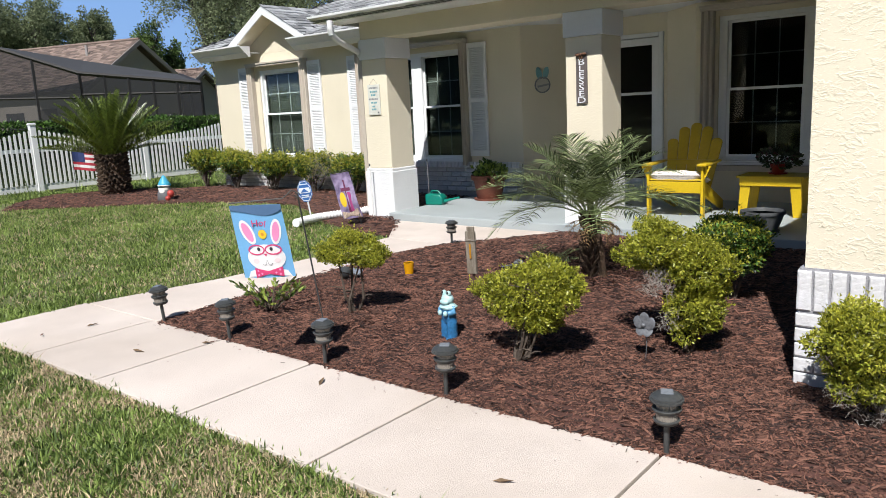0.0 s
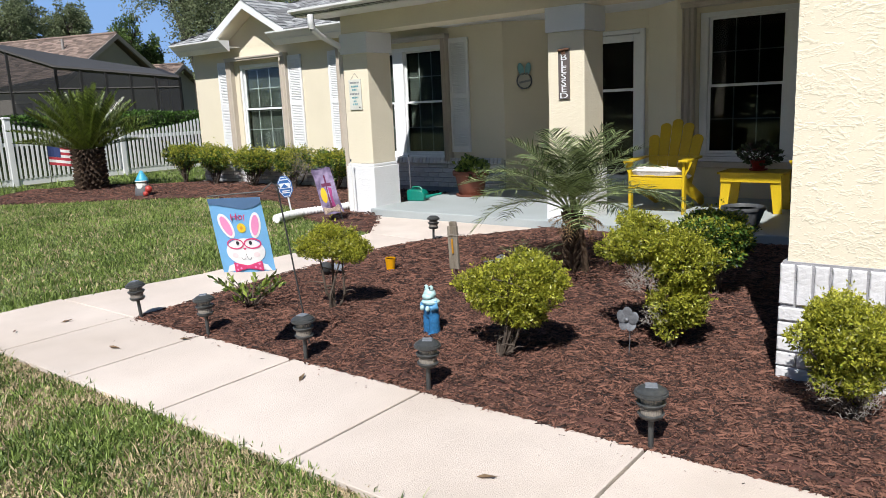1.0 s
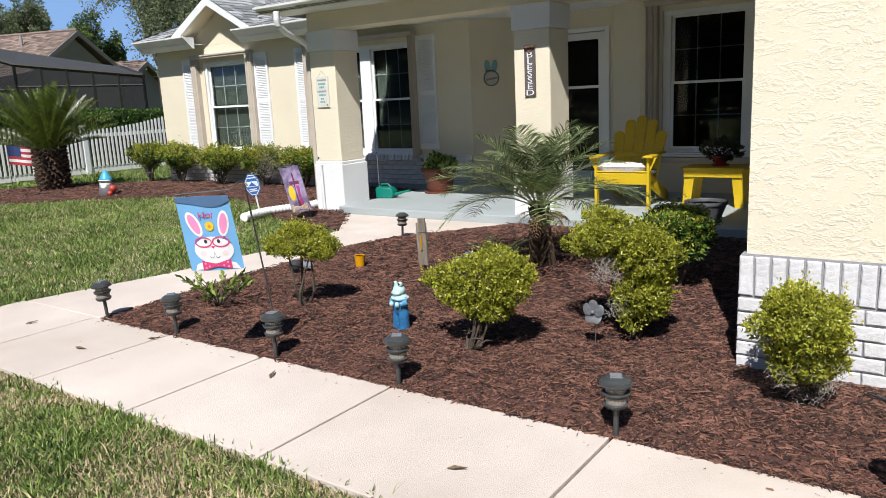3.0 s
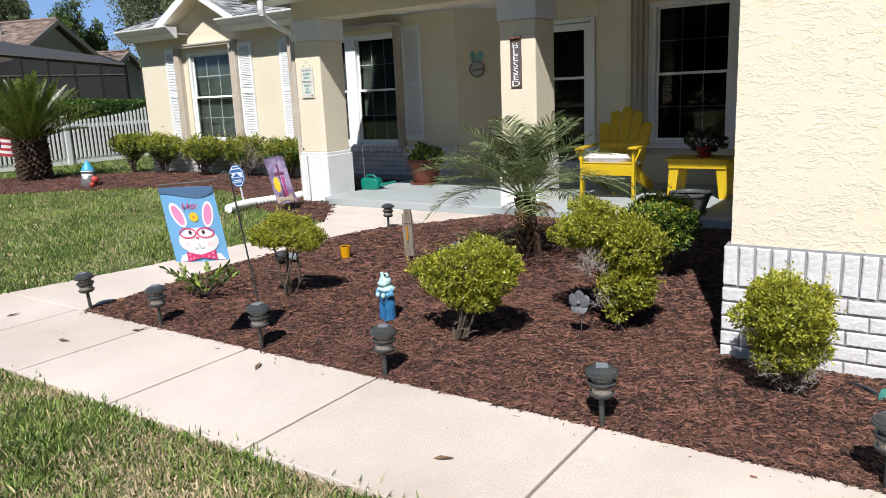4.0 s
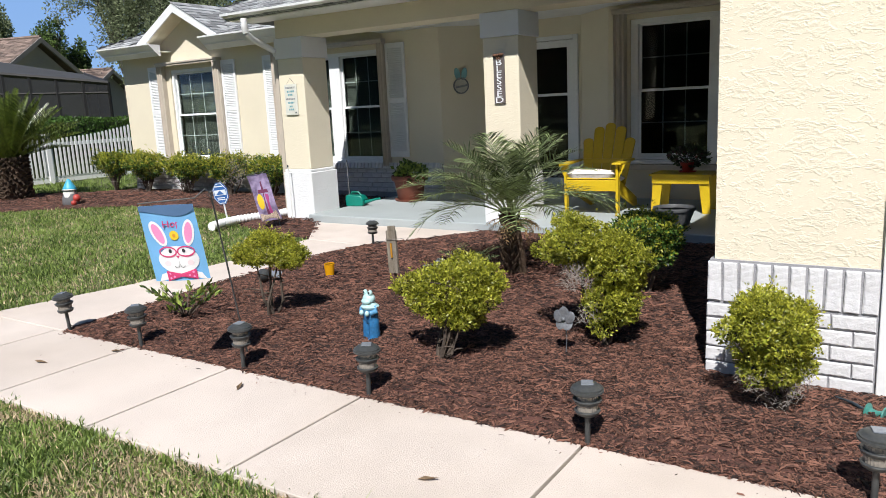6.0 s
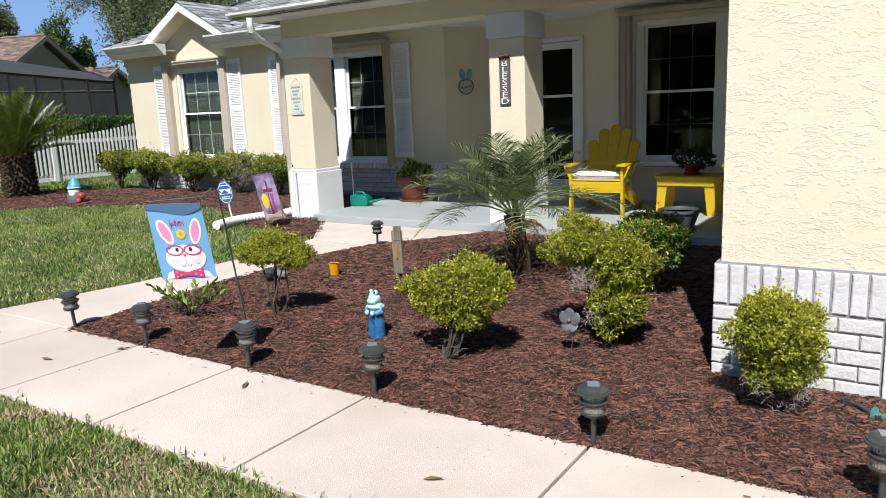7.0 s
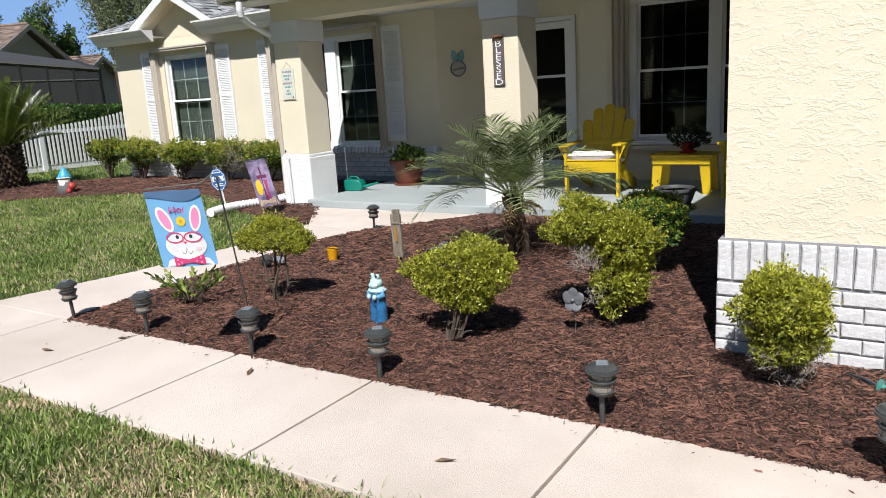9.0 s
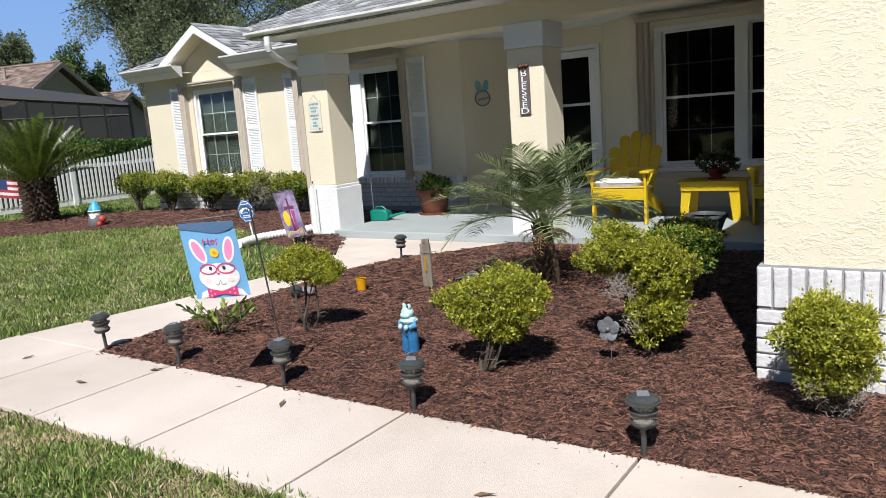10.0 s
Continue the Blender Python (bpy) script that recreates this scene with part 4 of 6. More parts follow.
# ---- palms ----
PALM = material("palm_leaf", (0.12, 0.18, 0.06), 0.36, 0.45, 5, 20, 0.0, island=0.55, tint=(0.34, 0.42, 0.18), through=0.25)
SAGO = material("sago_leaf", (0.085, 0.15, 0.022), 0.33, 0.45, 5, 20, 0.0, island=0.5, tint=(0.22, 0.29, 0.05), through=0.2)
FIBRE = material("palm_fibre", (0.075, 0.048, 0.03), 0.95, 0.4, 20, 90, 0.6, island=0.4)
DRYLEAF = material("dry_palm_leaf", (0.36, 0.22, 0.10), 0.8, 0.35, 10, 40, 0.1, island=0.4)


def frond(rachis, leaflets, length, width, rng, V, F, stem, droop=0.25, vee=0.5, start=0.15, ahead=1.0, ruffle=0.0):
    """Leaflets in two ranks along a curved rib."""
    pts = [Vector(p) for p in rachis]
    n = len(pts) - 1
    for i in range(leaflets):
        t = start + (1 - start) * i / (leaflets - 1)
        k = min(int(t * n), n - 1)
        p = pts[k].lerp(pts[k + 1], t * n - k)
        d = (pts[k + 1] - pts[k]).normalized()
        side = d.cross(Vector((0, 0, 1))).normalized() if abs(d.z) < 0.98 else Vector((1, 0, 0))
        up = side.cross(d)
        env = math.sin(math.pi * min(1.0, 0.12 + 0.84 * t)) ** 0.6
        for sg in (-1, 1):
            L = length * env * rng.uniform(0.8, 1.15)
            q = (d * rng.uniform(0.45, 0.9) * ahead + side * sg + up * (vee * rng.uniform(0.5, 1.3) + rng.uniform(-ruffle, ruffle))).normalized()
            tip = p + q * L + Vector((0, 0, -droop * L * rng.uniform(0.4, 1.5)))
            mid = p + q * L * 0.5
            w = d * width * 0.5
            j = len(V)
            V.extend([p - w * 0.6, p + w * 0.6, mid + w, mid - w, tip])
            F.extend([(j, j + 1, j + 2), (j, j + 2, j + 3), (j + 3, j + 2, j + 4)])
    stem.tube(pts, [0.007 - 0.0055 * i / n for i in range(n + 1)], 5)


def curve_rib(base, az, elev, length, bend, n=9):
    """A rib that leaves base at an angle and arches over."""
    pts, p, e = [Vector(base)], Vector(base), elev
    for i in range(n):
        p = p + Vector((math.cos(az) * math.cos(e), math.sin(az) * math.cos(e), math.sin(e))) * length / n
        pts.append(p)
        e -= bend / n
    return pts


r = random.Random(21)
palm = thing("pygmy_palm", "small feathery date palm with a shaggy trunk", "palm", pose(-2.93, 5.50, 0.02))
for k in range(34):
    V, F, st = [], [], Shape()
    az = k * 2.399963 + r.uniform(-0.25, 0.25)
    ring = k / 33
    elev = radians(86 - 62 * ring + r.uniform(-9, 9))
    frond(curve_rib((0.03 * math.cos(az), 0.03 * math.sin(az), 0.52), az, elev, (0.78 + 0.20 * ring) * r.uniform(0.9, 1.1), r.uniform(0.7, 1.1) + 0.5 * ring), 34, 0.30, 0.0115, r, V, F, st, 0.15, r.uniform(0.0, 0.45), 0.16, 1.25, 0.12)
    fo = soup("frond", [tuple(v) for v in V], F, PALM, palm)
    part("rib", st, PALM, fo)
tr = Shape()
tr.tube([(0, 0, -0.05), (0.01, 0, 0.15), (0, 0.01, 0.35), (0, 0, 0.52)], [0.040, 0.036, 0.040, 0.035], 12)
tr.tube([(0.10, 0.03, -0.05), (0.09, 0.02, 0.2), (0.05, 0.01, 0.45)], [0.034, 0.030, 0.028], 10)
for k in range(70):
    a, z = k * 2.4, 0.02 + 0.5 * k / 70
    b = Vector((0.028 * math.cos(a), 0.028 * math.sin(a), z))
    tr.tube([b, b + Vector((0.045 * math.cos(a), 0.045 * math.sin(a), 0.05)), b + Vector((0.07 * math.cos(a), 0.07 * math.sin(a), 0.10 + r.uniform(-0.06, 0.03)))], [0.016, 0.012, 0.003], 5)
part("trunk", tr, FIBRE, palm, "shaggy brown trunk")
V, F, st = [], [], Shape()
for k in range(15):
    az = r.uniform(0, math.tau)
    frond(curve_rib((0.05 * math.cos(az), 0.05 * math.sin(az), 0.47), az, radians(r.uniform(-35, 15)), r.uniform(0.16, 0.30), 1.0, 6), 9, 0.09, 0.009, r, V, F, st, 0.5, 0.1)
dry = soup("dry_fronds", [tuple(v) for v in V], F, DRYLEAF, palm)
dry["label"] = "withered tan fronds"
part("dry_ribs", st, DRYLEAF, palm)
# seedling tuft at its foot
V, F, st = [], [], Shape()
for k in range(9):
    az = k * 2.4
    frond(curve_rib((0.0, 0.0, 0.0), az, radians(r.uniform(45, 80)), r.uniform(0.28, 0.42), 0.9, 6), 22, 0.12, 0.008, r, V, F, st, 0.2, 0.3)
tuft = thing("palm_seedling", "small feathery palm seedling in mulch", "palm", pose(-3.28, 5.42, 0.02))
soup("fronds", [tuple(v) for v in V], F, PALM, tuft)
part("ribs", st, PALM, tuft)

sago = thing("sago_palm", "sago palm with stiff green fronds and dark trunk", "palm", pose(-15.42, 7.85, 0.02))
for k in range(76):
    V, F, st = [], [], Shape()
    az = k * 2.399963
    elev = radians(87 - 66 * (k / 75) ** 1.5 + r.uniform(-6, 6))
    frond(curve_rib((0.12 * math.cos(az), 0.12 * math.sin(az), 0.80), az, elev, (1.36 + 0.04 * k / 75) * r.uniform(0.9, 1.06), r.uniform(0.2, 0.55)), 84, 0.155, 0.013, r, V, F, st, 0.02, 1.0, 0.08)
    fo = soup("frond", [tuple(v) for v in V], F, SAGO, sago)
    part("rib", st, SAGO, fo)
tr = Shape()
tr.tube([(0, 0, -0.05), (0, 0, 0.3), (0, 0, 0.6), (0, 0, 0.85)], [0.22, 0.26, 0.27, 0.18], 14)
for k in range(170):
    a, z = k * 2.4, 0.03 + 0.82 * k / 170
    b = Vector((0.24 * math.cos(a), 0.24 * math.sin(a), z))
    tr.tube([b, b + Vector((0.06 * math.cos(a), 0.06 * math.sin(a), 0.02)), b + Vector((0.11 * math.cos(a), 0.11 * math.sin(a), 0.08 - 0.1 * r.random()))], [0.035, 0.028, 0.008], 5)
part("trunk", tr, FIBRE, sago, "rough dark trunk of old leaf bases")


# ---- garden lights ----
BLACK = material("black_plastic", (0.055, 0.06, 0.062), 0.42, 0.25, 12, 80, 0.08, stain=0.2)
LENS = material("ribbed_lens", (0.25, 0.225, 0.195), 0.25, 0.15, 30, 90, 0.05)
SOLAR = material("solar_cell", (0.20, 0.22, 0.25), 0.2, 0.2, 20, 60, 0.0)


def path_light(m):
    t = thing("path_light", "black solar path light staked in mulch", "garden light", m, group="solar path lights")
    part("stake", Shape().lathe([(0.004, -0.08), (0.0125, -0.04), (0.0125, 0.14)], 12), BLACK, t, smooth=True)
    part("bottom_ring", Shape().lathe([(0.012, 0.132), (0.040, 0.136), (0.050, 0.143), (0.0565, 0.157), (0.053, 0.160), (0.03, 0.158)], 28), BLACK, t, smooth=True)
    for z in (0.158, 0.202):
        ls = Shape()
        n, v, f = 48, [], []
        for i in range(n):
            a, r = math.tau * i / n, 0.0425 + 0.0022 * (i % 2)
            v += [(r * math.cos(a), r * math.sin(a), z), (r * 1.05 * math.cos(a), r * 1.05 * math.sin(a), z + 0.036)]
        f = [(2 * i, 2 * ((i + 1) % n), 2 * ((i + 1) % n) + 1, 2 * i + 1) for i in range(n)]
        part("lens", ls.add(v, f), LENS, t, "ribbed clear lens")
    part("middle_ring", Shape().lathe([(0.03, 0.186), (0.047, 0.187), (0.056, 0.193), (0.0625, 0.207), (0.059, 0.210), (0.03, 0.206)], 28), BLACK, t, smooth=True)
    part("cap", Shape().lathe([(0.03, 0.236), (0.062, 0.236), (0.0715, 0.242), (0.0715, 0.251), (0.0665, 0.253), (0.0660, 0.260), (0.0600, 0.262), (0.0520, 0.270), (0.040, 0.276), (0.0, 0.279)], 32), BLACK, t, smooth=True)
    part("solar_panel", Shape().box(-0.026, 0.026, -0.026, 0.026, 0.2765, 0.283), SOLAR, t, "small grey solar cell", bevel=0.002)
    return t


lamp = path_light(pose(-5.145, 2.86, 0, 1, -4, 20))
for x, y, rx, ry, rz in ((-4.30, 2.855, -2, -2, 50), (-3.325, 2.855, 1, 1, 10), (-2.38, 2.855, 0, 1, 35), (-1.167, 2.85, 1, 0, 25), (-5.03, 6.26, -3, 3, 60), (-0.09, 2.865, 0, 1, 15)):
    copy_thing(lamp, pose(x, y, 0, rx, ry, rz))


# ---- statues and ornaments ----
def statue(name, label, category, pieces, m, s=1.0):
    """One plain mesh with painted areas."""
    me = bpy.data.meshes.new(name)
    V, F, M = [], [], []
    for k, (sh, mat) in enumerate(pieces):
        b = len(V)
        V += [tuple(Vector(p) * s) for p in sh.v]
        F += [tuple(b + i for i in f) for f in sh.f]
        M += [k] * len(sh.f)
        me.materials.append(mat)
    me.from_pydata(V, [], F)
    me.polygons.foreach_set("material_index", M)
    me.shade_smooth()
    me.set_sharp_from_angle(angle=radians(50))
    ob = new(name, me)
    ob.matrix_basis = m
    return tagged(ob, label, category)


def ball(c, r, sx=1.0, sy=1.0, sz=1.0, seg=18):
    prof = [(max(1e-4, r * math.sin(math.pi * k / 10)), -r * math.cos(math.pi * k / 10)) for k in range(11)]
    return Shape().lathe(prof, seg, Matrix.Translation(c) @ Matrix.Diagonal((sx, sy, sz, 1)))


def merge(*shapes):
    s = Shape()
    for q in shapes:
        s.add(q.v, q.f)
    return s


JEANS = material("glazed_blue", (0.03, 0.16, 0.36), 0.35, 0.3, 20, 70, 0.15)
PALE = material("pale_aqua_glaze", (0.42, 0.62, 0.62), 0.35, 0.12, 20, 70, 0.1)
DKPAINT = material("dark_paint", (0.02, 0.03, 0.04), 0.4, 0.2, 20, 60, 0.0)
BLUEGREY = material("blue_glaze", (0.10, 0.30, 0.52), 0.35, 0.2, 20, 70, 0.1)
legs = merge(*[Shape().lathe([(0.04, 0.0), (0.048, 0.015), (0.042, 0.04), (0.046, 0.055), (0.040, 0.075), (0.044, 0.09), (0.040, 0.11), (0.043, 0.13), (0.03, 0.16)], 16, pose(sx * 0.032, 0, 0)) for sx in (-1, 1)],
             Shape().lathe([(0.05, 0.12), (0.066, 0.14), (0.068, 0.17), (0.06, 0.195), (0.03, 0.205)], 20, None, 0.75), *[ball((sx * 0.035, -0.025, 0.014), 0.03, 1, 1.6, 0.5) for sx in (-1, 1)])
torso = merge(Shape().lathe([(0.058, 0.19), (0.066, 0.205), (0.060, 0.225), (0.04, 0.245), (0.03, 0.25)], 20, None, 0.78), *[Shape().tube([(sx * 0.055, -0.005, 0.225), (sx * 0.078, -0.012, 0.20), (sx * 0.05, -0.05, 0.188)], [0.02, 0.022, 0.016], 10) for sx in (-1, 1)])
collar = merge(Shape().lathe([(0.03, 0.222), (0.072, 0.216), (0.078, 0.226), (0.05, 0.246), (0.03, 0.25)], 14, None, 0.85), *[ball((sx * 0.03, -0.062, 0.19), 0.018) for sx in (-1, 1)])
head = merge(ball((0, -0.005, 0.275), 0.046, 1.15, 1.0, 0.8), ball((0, -0.035, 0.262), 0.034, 1.35, 0.9, 0.62), *[ball((sx * 0.026, -0.014, 0.315), 0.019) for sx in (-1, 1)])
eyes = merge(*[ball((sx * 0.028, -0.029, 0.319), 0.009) for sx in (-1, 1)])
statue("frog_statue", "glazed frog figurine in blue trousers, in mulch", "garden statue", [(legs, JEANS), (torso, BLUEGREY), (collar, PALE), (head, PALE), (eyes, DKPAINT)], pose(-2.925, 3.575, 0.015, 0, 0, -8) @ Matrix.Diagonal((0.82, 0.85, 1, 1)), 1.0)

HAT = material("blue_hat_paint", (0.05, 0.36, 0.55), 0.45, 0.2, 20, 60, 0.1)
BEARD = material("white_beard_paint", (0.70, 0.68, 0.64), 0.6, 0.15, 20, 60, 0.1)
REDP = material("red_paint", (0.42, 0.05, 0.04), 0.45, 0.2, 20, 60, 0.1)
GREYP = material("grey_paint", (0.14, 0.14, 0.15), 0.6, 0.2, 20, 60, 0.1)
statue("gnome_statue", "garden gnome with turquoise hat and white beard", "garden statue", [
    (Shape().lathe([(0.12, 0.27), (0.125, 0.29), (0.10, 0.34), (0.06, 0.41), (0.03, 0.46), (0.005, 0.48)], 20), HAT),
    (merge(ball((0, -0.03, 0.22), 0.11, 1.0, 0.8, 0.9), ball((0, -0.08, 0.16), 0.08, 0.9, 0.7, 1.1), ball((0, -0.02, 0.285), 0.125, 1, 1, 0.18)), BEARD), (Shape().lathe([(0.13, 0.0), (0.15, 0.03), (0.14, 0.14), (0.1, 0.26), (0.05, 0.30)], 20), GREYP),
    (merge(ball((0.13, -0.04, 0.13), 0.07), ball((0.1, -0.1, 0.05), 0.05)), REDP)], pose(-12.98, 7.56, 0.02, 0, 0, 30))

METALGREY = material("weathered_metal", (0.19, 0.20, 0.22), 0.5, 0.25, 20, 80, 0.15, metal=0.4)
orn = thing("metal_leaf_ornament", "grey metal flower ornament on a wire stake", "garden ornament", pose(-1.70, 3.83, 0.02))
part("stake", Shape().tube([(0, 0, -0.05), (0.01, 0, 0.1), (0, 0, 0.24)], 0.0025, 6), METALGREY, orn)
for k in range(5):
    a = math.tau * k / 5 + 0.3
    c, s = math.cos(a), math.sin(a)
    pet = Shape().lathe([(0.0005, -0.003), (0.026, -0.002), (0.030, 0.002), (0.02, 0.006), (0.0005, 0.002)], 14, pose(0.037 * c, -0.012, 0.215 + 0.037 * s, 78 + 14 * s, 20 * c, 0) @ Matrix.Diagonal((1, 1.25, 1, 1)))
    part("petal", pet, METALGREY, orn, smooth=True)
part("centre", ball((0, -0.022, 0.215), 0.012), METALGREY, orn, smooth=True)

OLDWOOD = material("weathered_wood", (0.30, 0.26, 0.21), 0.9, 0.35, 6, 60, 0.6, stretch=(12, 12, 1.2), stain=0.3)
st = thing("wooden_stake", "weathered split wood stake with wire on rusty rod", "garden stake", pose(-3.36, 4.43, 0.0, 1, -1, 12))
part("board", Shape().prism([(-0.040, -0.012), (0.038, -0.014), (0.041, 0.012), (-0.037, 0.014)], 0.235, 0.565).prism([(-0.025, -0.01), (0.036, -0.012), (0.034, 0.012), (-0.015, 0.012)], 0.565, 0.60), OLDWOOD, st, bevel=0.004)
part("rod", Shape().tube([(0, 0.02, -0.05), (0, 0.02, 0.3)], 0.012, 8), material("rusty_rod", (0.09, 0.05, 0.035), 0.8, 0.3, 20, 80, 0.3), st, "rusty metal rod")
part("wire", Shape().tube([(0.048 * math.cos(a), 0.026 * math.sin(a), 0.50 + 0.006 * math.sin(3 * a)) for a in np.linspace(0, 6.2, 24)] + [(0.10, -0.02, 0.51), (0.13, -0.03, 0.49)], 0.002, 5), DEADWOOD, st, "pale tie wire")
part("thermometer", Shape().tube([(0.0, -0.02, 0.36), (0.0, -0.02, 0.47)], 0.008, 8), material("amber_glass", (0.45, 0.22, 0.03), 0.2, 0.1, 20, 60, 0.0), st, "thin amber tube")

AMBER = bpy.data.materials.new("amber_tumbler")
AMBER.use_nodes = True
ab = AMBER.node_tree.nodes["Principled BSDF"]
ab.inputs["Base Color"].default_value, ab.inputs["Roughness"].default_value, ab.inputs["Transmission Weight"].default_value = (0.85, 0.42, 0.01, 1), 0.15, 0.35
jar = thing("amber_tumbler", "amber yellow glass tumbler upside down in mulch", "tumbler", pose(-4.36, 4.80, 0.02))
part("cup", Shape().lathe([(0.034, 0.0), (0.038, 0.03), (0.044, 0.09), (0.048, 0.135), (0.044, 0.135), (0.040, 0.09), (0.032, 0.01), (0.0, 0.008)], 20), AMBER, jar, smooth=True)
part("rim", Shape().lathe([(0.0475, 0.128), (0.0495, 0.132), (0.0475, 0.137), (0.045, 0.132), (0.0475, 0.128)], 20), AMBER, jar)

spot = thing("spotlight", "small dark garden spotlight tilted in mulch", "garden light", pose(-4.78, 4.42, 0.03, 0, 0, 30))
part("head", Shape().lathe([(0.02, -0.05), (0.04, -0.04), (0.05, 0.02), (0.048, 0.03), (0.0, 0.03)], 18, pose(0, 0, 0.07, -55, 0, 0)), BLACK, spot, smooth=True)
part("stake", Shape().tube([(0, 0, -0.05), (0, 0, 0.06)], 0.01, 8), BLACK, spot)
part("solar_panel", Shape().box(-0.05, 0.05, -0.04, 0.04, 0, 0.012, pose(0.09, 0.05, 0.06, 25, 10, 0)), SOLAR, spot, bevel=0.003)
spot2 = copy_thing(spot, pose(-3.55, 5.35, 0.03, 0, 0, 200))

# ---- flags ----
def cloth(name, corner, right, down, w, h, mat, parent, wave, nu=16, nv=22, lift=0.0):
    """A hanging cloth; returns its point function."""
    R, D = Vector(right), Vector(down)
    N = R.cross(D).normalized()

    def at(u, v, off=0.0):
        return Vector(corner) + R * (u * w) + D * (v * h) + N * (wave(u, v) + off)
    s = Shape()
    s.add([at(i / nu, j / nv, lift) for j in range(nv + 1) for i in range(nu + 1)], [(j * (nu + 1) + i, j * (nu + 1) + i + 1, (j + 1) * (nu + 1) + i + 1, (j + 1) * (nu + 1) + i) for j in range(nv) for i in range(nu)])
    ob = part(name, s, mat, parent, smooth=True)
    return ob, at


def fabric(name, colour, rough=0.75):
    return material(name, colour, rough, 0.08, 8, 300, 0.1, through=0.18)


SKYBLUE, WHITEF, PINKF, HOTPINK, YELLOWF, DARKF = fabric("sky_blue_cloth", (0.17, 0.42, 0.72)), fabric("white_cloth", (0.82, 0.80, 0.80)), fabric("pink_cloth", (0.80, 0.28, 0.52)), fabric("crimson_cloth", (0.62, 0.05, 0.17)), fabric("yellow_cloth", (0.80, 0.55, 0.03)), fabric("dark_cloth", (0.03, 0.03, 0.04))
flag = thing("garden_flag", "blue garden flag with a cartoon rabbit on a pole", "garden flag")
ptop, pbase = Vector((-3.315, 2.74, 1.06)), Vector((-3.50, 3.06, -0.08))
part("pole", Shape().tube([pbase, pbase.lerp(ptop, 0.5), ptop], 0.005, 8), BLACK, flag)
rt = Vector((0.80, 0.60, 0.0))
corner = Vector((-3.62, 2.49, 1.005))
part("arm", Shape().tube([ptop, ptop + Vector((-0.02, -0.02, 0.02)), corner + rt * 0.31 + Vector((0, 0, 0.03)), corner + Vector((0, 0, 0.015))], 0.004, 8), BLACK, flag)
part("scroll", Shape().tube([ptop + Vector((0.0, 0, 0)) + rt * (0.014 * math.cos(a)) + Vector((0, 0, 0.014 * math.sin(a) - 0.01)) for a in np.linspace(0, 5.5, 14)], 0.003, 6), BLACK, flag, "curled pole tip")
dn = Vector((0.115 * 0.80, 0.115 * 0.60, -0.99))
cl, at = cloth("flag_cloth", corner, rt, dn, 0.298, 0.43, SKYBLUE, flag, lambda u, v: 0.012 * math.sin(5 * u + 2 * v) + 0.02 * math.sin(3 * v) * (u - 0.5))
# folded hem; the navy colour paints the fold's shadow on the blue cloth
part("top_fold", Shape().add([at(i / 12, 0.0 + 0.0 * j, -0.006) + dn * (j * (0.03 + 0.035 * math.sin(math.pi * (i / 12) ** 1.5))) * 1.0 + rt * 0 for j in (0, 1) for i in range(13)], [(i, i + 1, 14 + i, 13 + i) for i in range(12)]), fabric("shaded_fold_cloth", (0.08, 0.16, 0.30)), flag, "folded hem with its shade painted navy")


def patch(name, outline, mat, off, parent=None):
    """A printed shape that follows the cloth, from an outline of (u, v)."""
    cu, cv = sum(p[0] for p in outline) / len(outline), sum(p[1] for p in outline) / len(outline)
    s = Shape()
    rings = 4
    pts = []
    for k in range(1, rings + 1):
        pts += [at(cu + (u - cu) * k / rings, cv + (v - cv) * k / rings, -off) for u, v in outline]
    n = len(outline)
    s.add([at(cu, cv, -off)] + pts, [(0, 1 + i, 1 + (i + 1) % n) for i in range(n)] + [(1 + k * n + i, 1 + (k + 1) * n + i, 1 + (k + 1) * n + (i + 1) % n, 1 + k * n + (i + 1) % n) for k in range(rings - 1) for i in range(n)])
    return part(name, s, mat, parent or cl)


def ell(cu, cv, ru, rv, rot=0.0, n=28, a0=0.0, a1=math.tau):
    c, s = math.cos(rot), math.sin(rot)
    out = []
    for k in range(n):
        a = a0 + (a1 - a0) * k / n
        x, y = ru * math.cos(a), rv * math.sin(a) * 1.0
        out.append((cu + x * c - y * s, cv + (x * s + y * c) * 0.74))
    return out


def ringed(name, cu, cv, ru, rv, w, mat, off):
    a, b = ell(cu, cv, ru, rv), ell(cu, cv, ru - w, rv - w)
    n = len(a)
    s = Shape().add([at(u, v, -off) for u, v in a + b], [(i, (i + 1) % n, n + (i + 1) % n, n + i) for i in range(n)])
    return part(name, s, mat, cl)


patch("rabbit_body", [(0.08, 1.0), (0.14, 0.91), (0.3, 0.87), (0.7, 0.87), (0.88, 0.91), (0.95, 1.0)], WHITEF, 0.003)
patch("rabbit_ear", ell(0.24, 0.37, 0.115, 0.24, -0.38), WHITEF, 0.003)
patch("rabbit_ear", ell(0.80, 0.37, 0.105, 0.24, 0.22), WHITEF, 0.003)
patch("ear_lining", ell(0.24, 0.37, 0.075, 0.19, -0.38), PINKF, 0.0045)
patch("ear_lining", ell(0.80, 0.37, 0.07, 0.19, 0.22), PINKF, 0.0045)
patch("rabbit_face", ell(0.52, 0.72, 0.37, 0.245), WHITEF, 0.005)
patch("cheek", ell(0.31, 0.765, 0.06, 0.045), fabric("blush_cloth", (0.82, 0.68, 0.70)), 0.0065)
patch("cheek", ell(0.73, 0.765, 0.06, 0.045), fabric("blush_cloth", (0.82, 0.68, 0.70)), 0.0065)
ringed("spectacle_rim", 0.355, 0.612, 0.165, 0.098, 0.024, HOTPINK, 0.008)
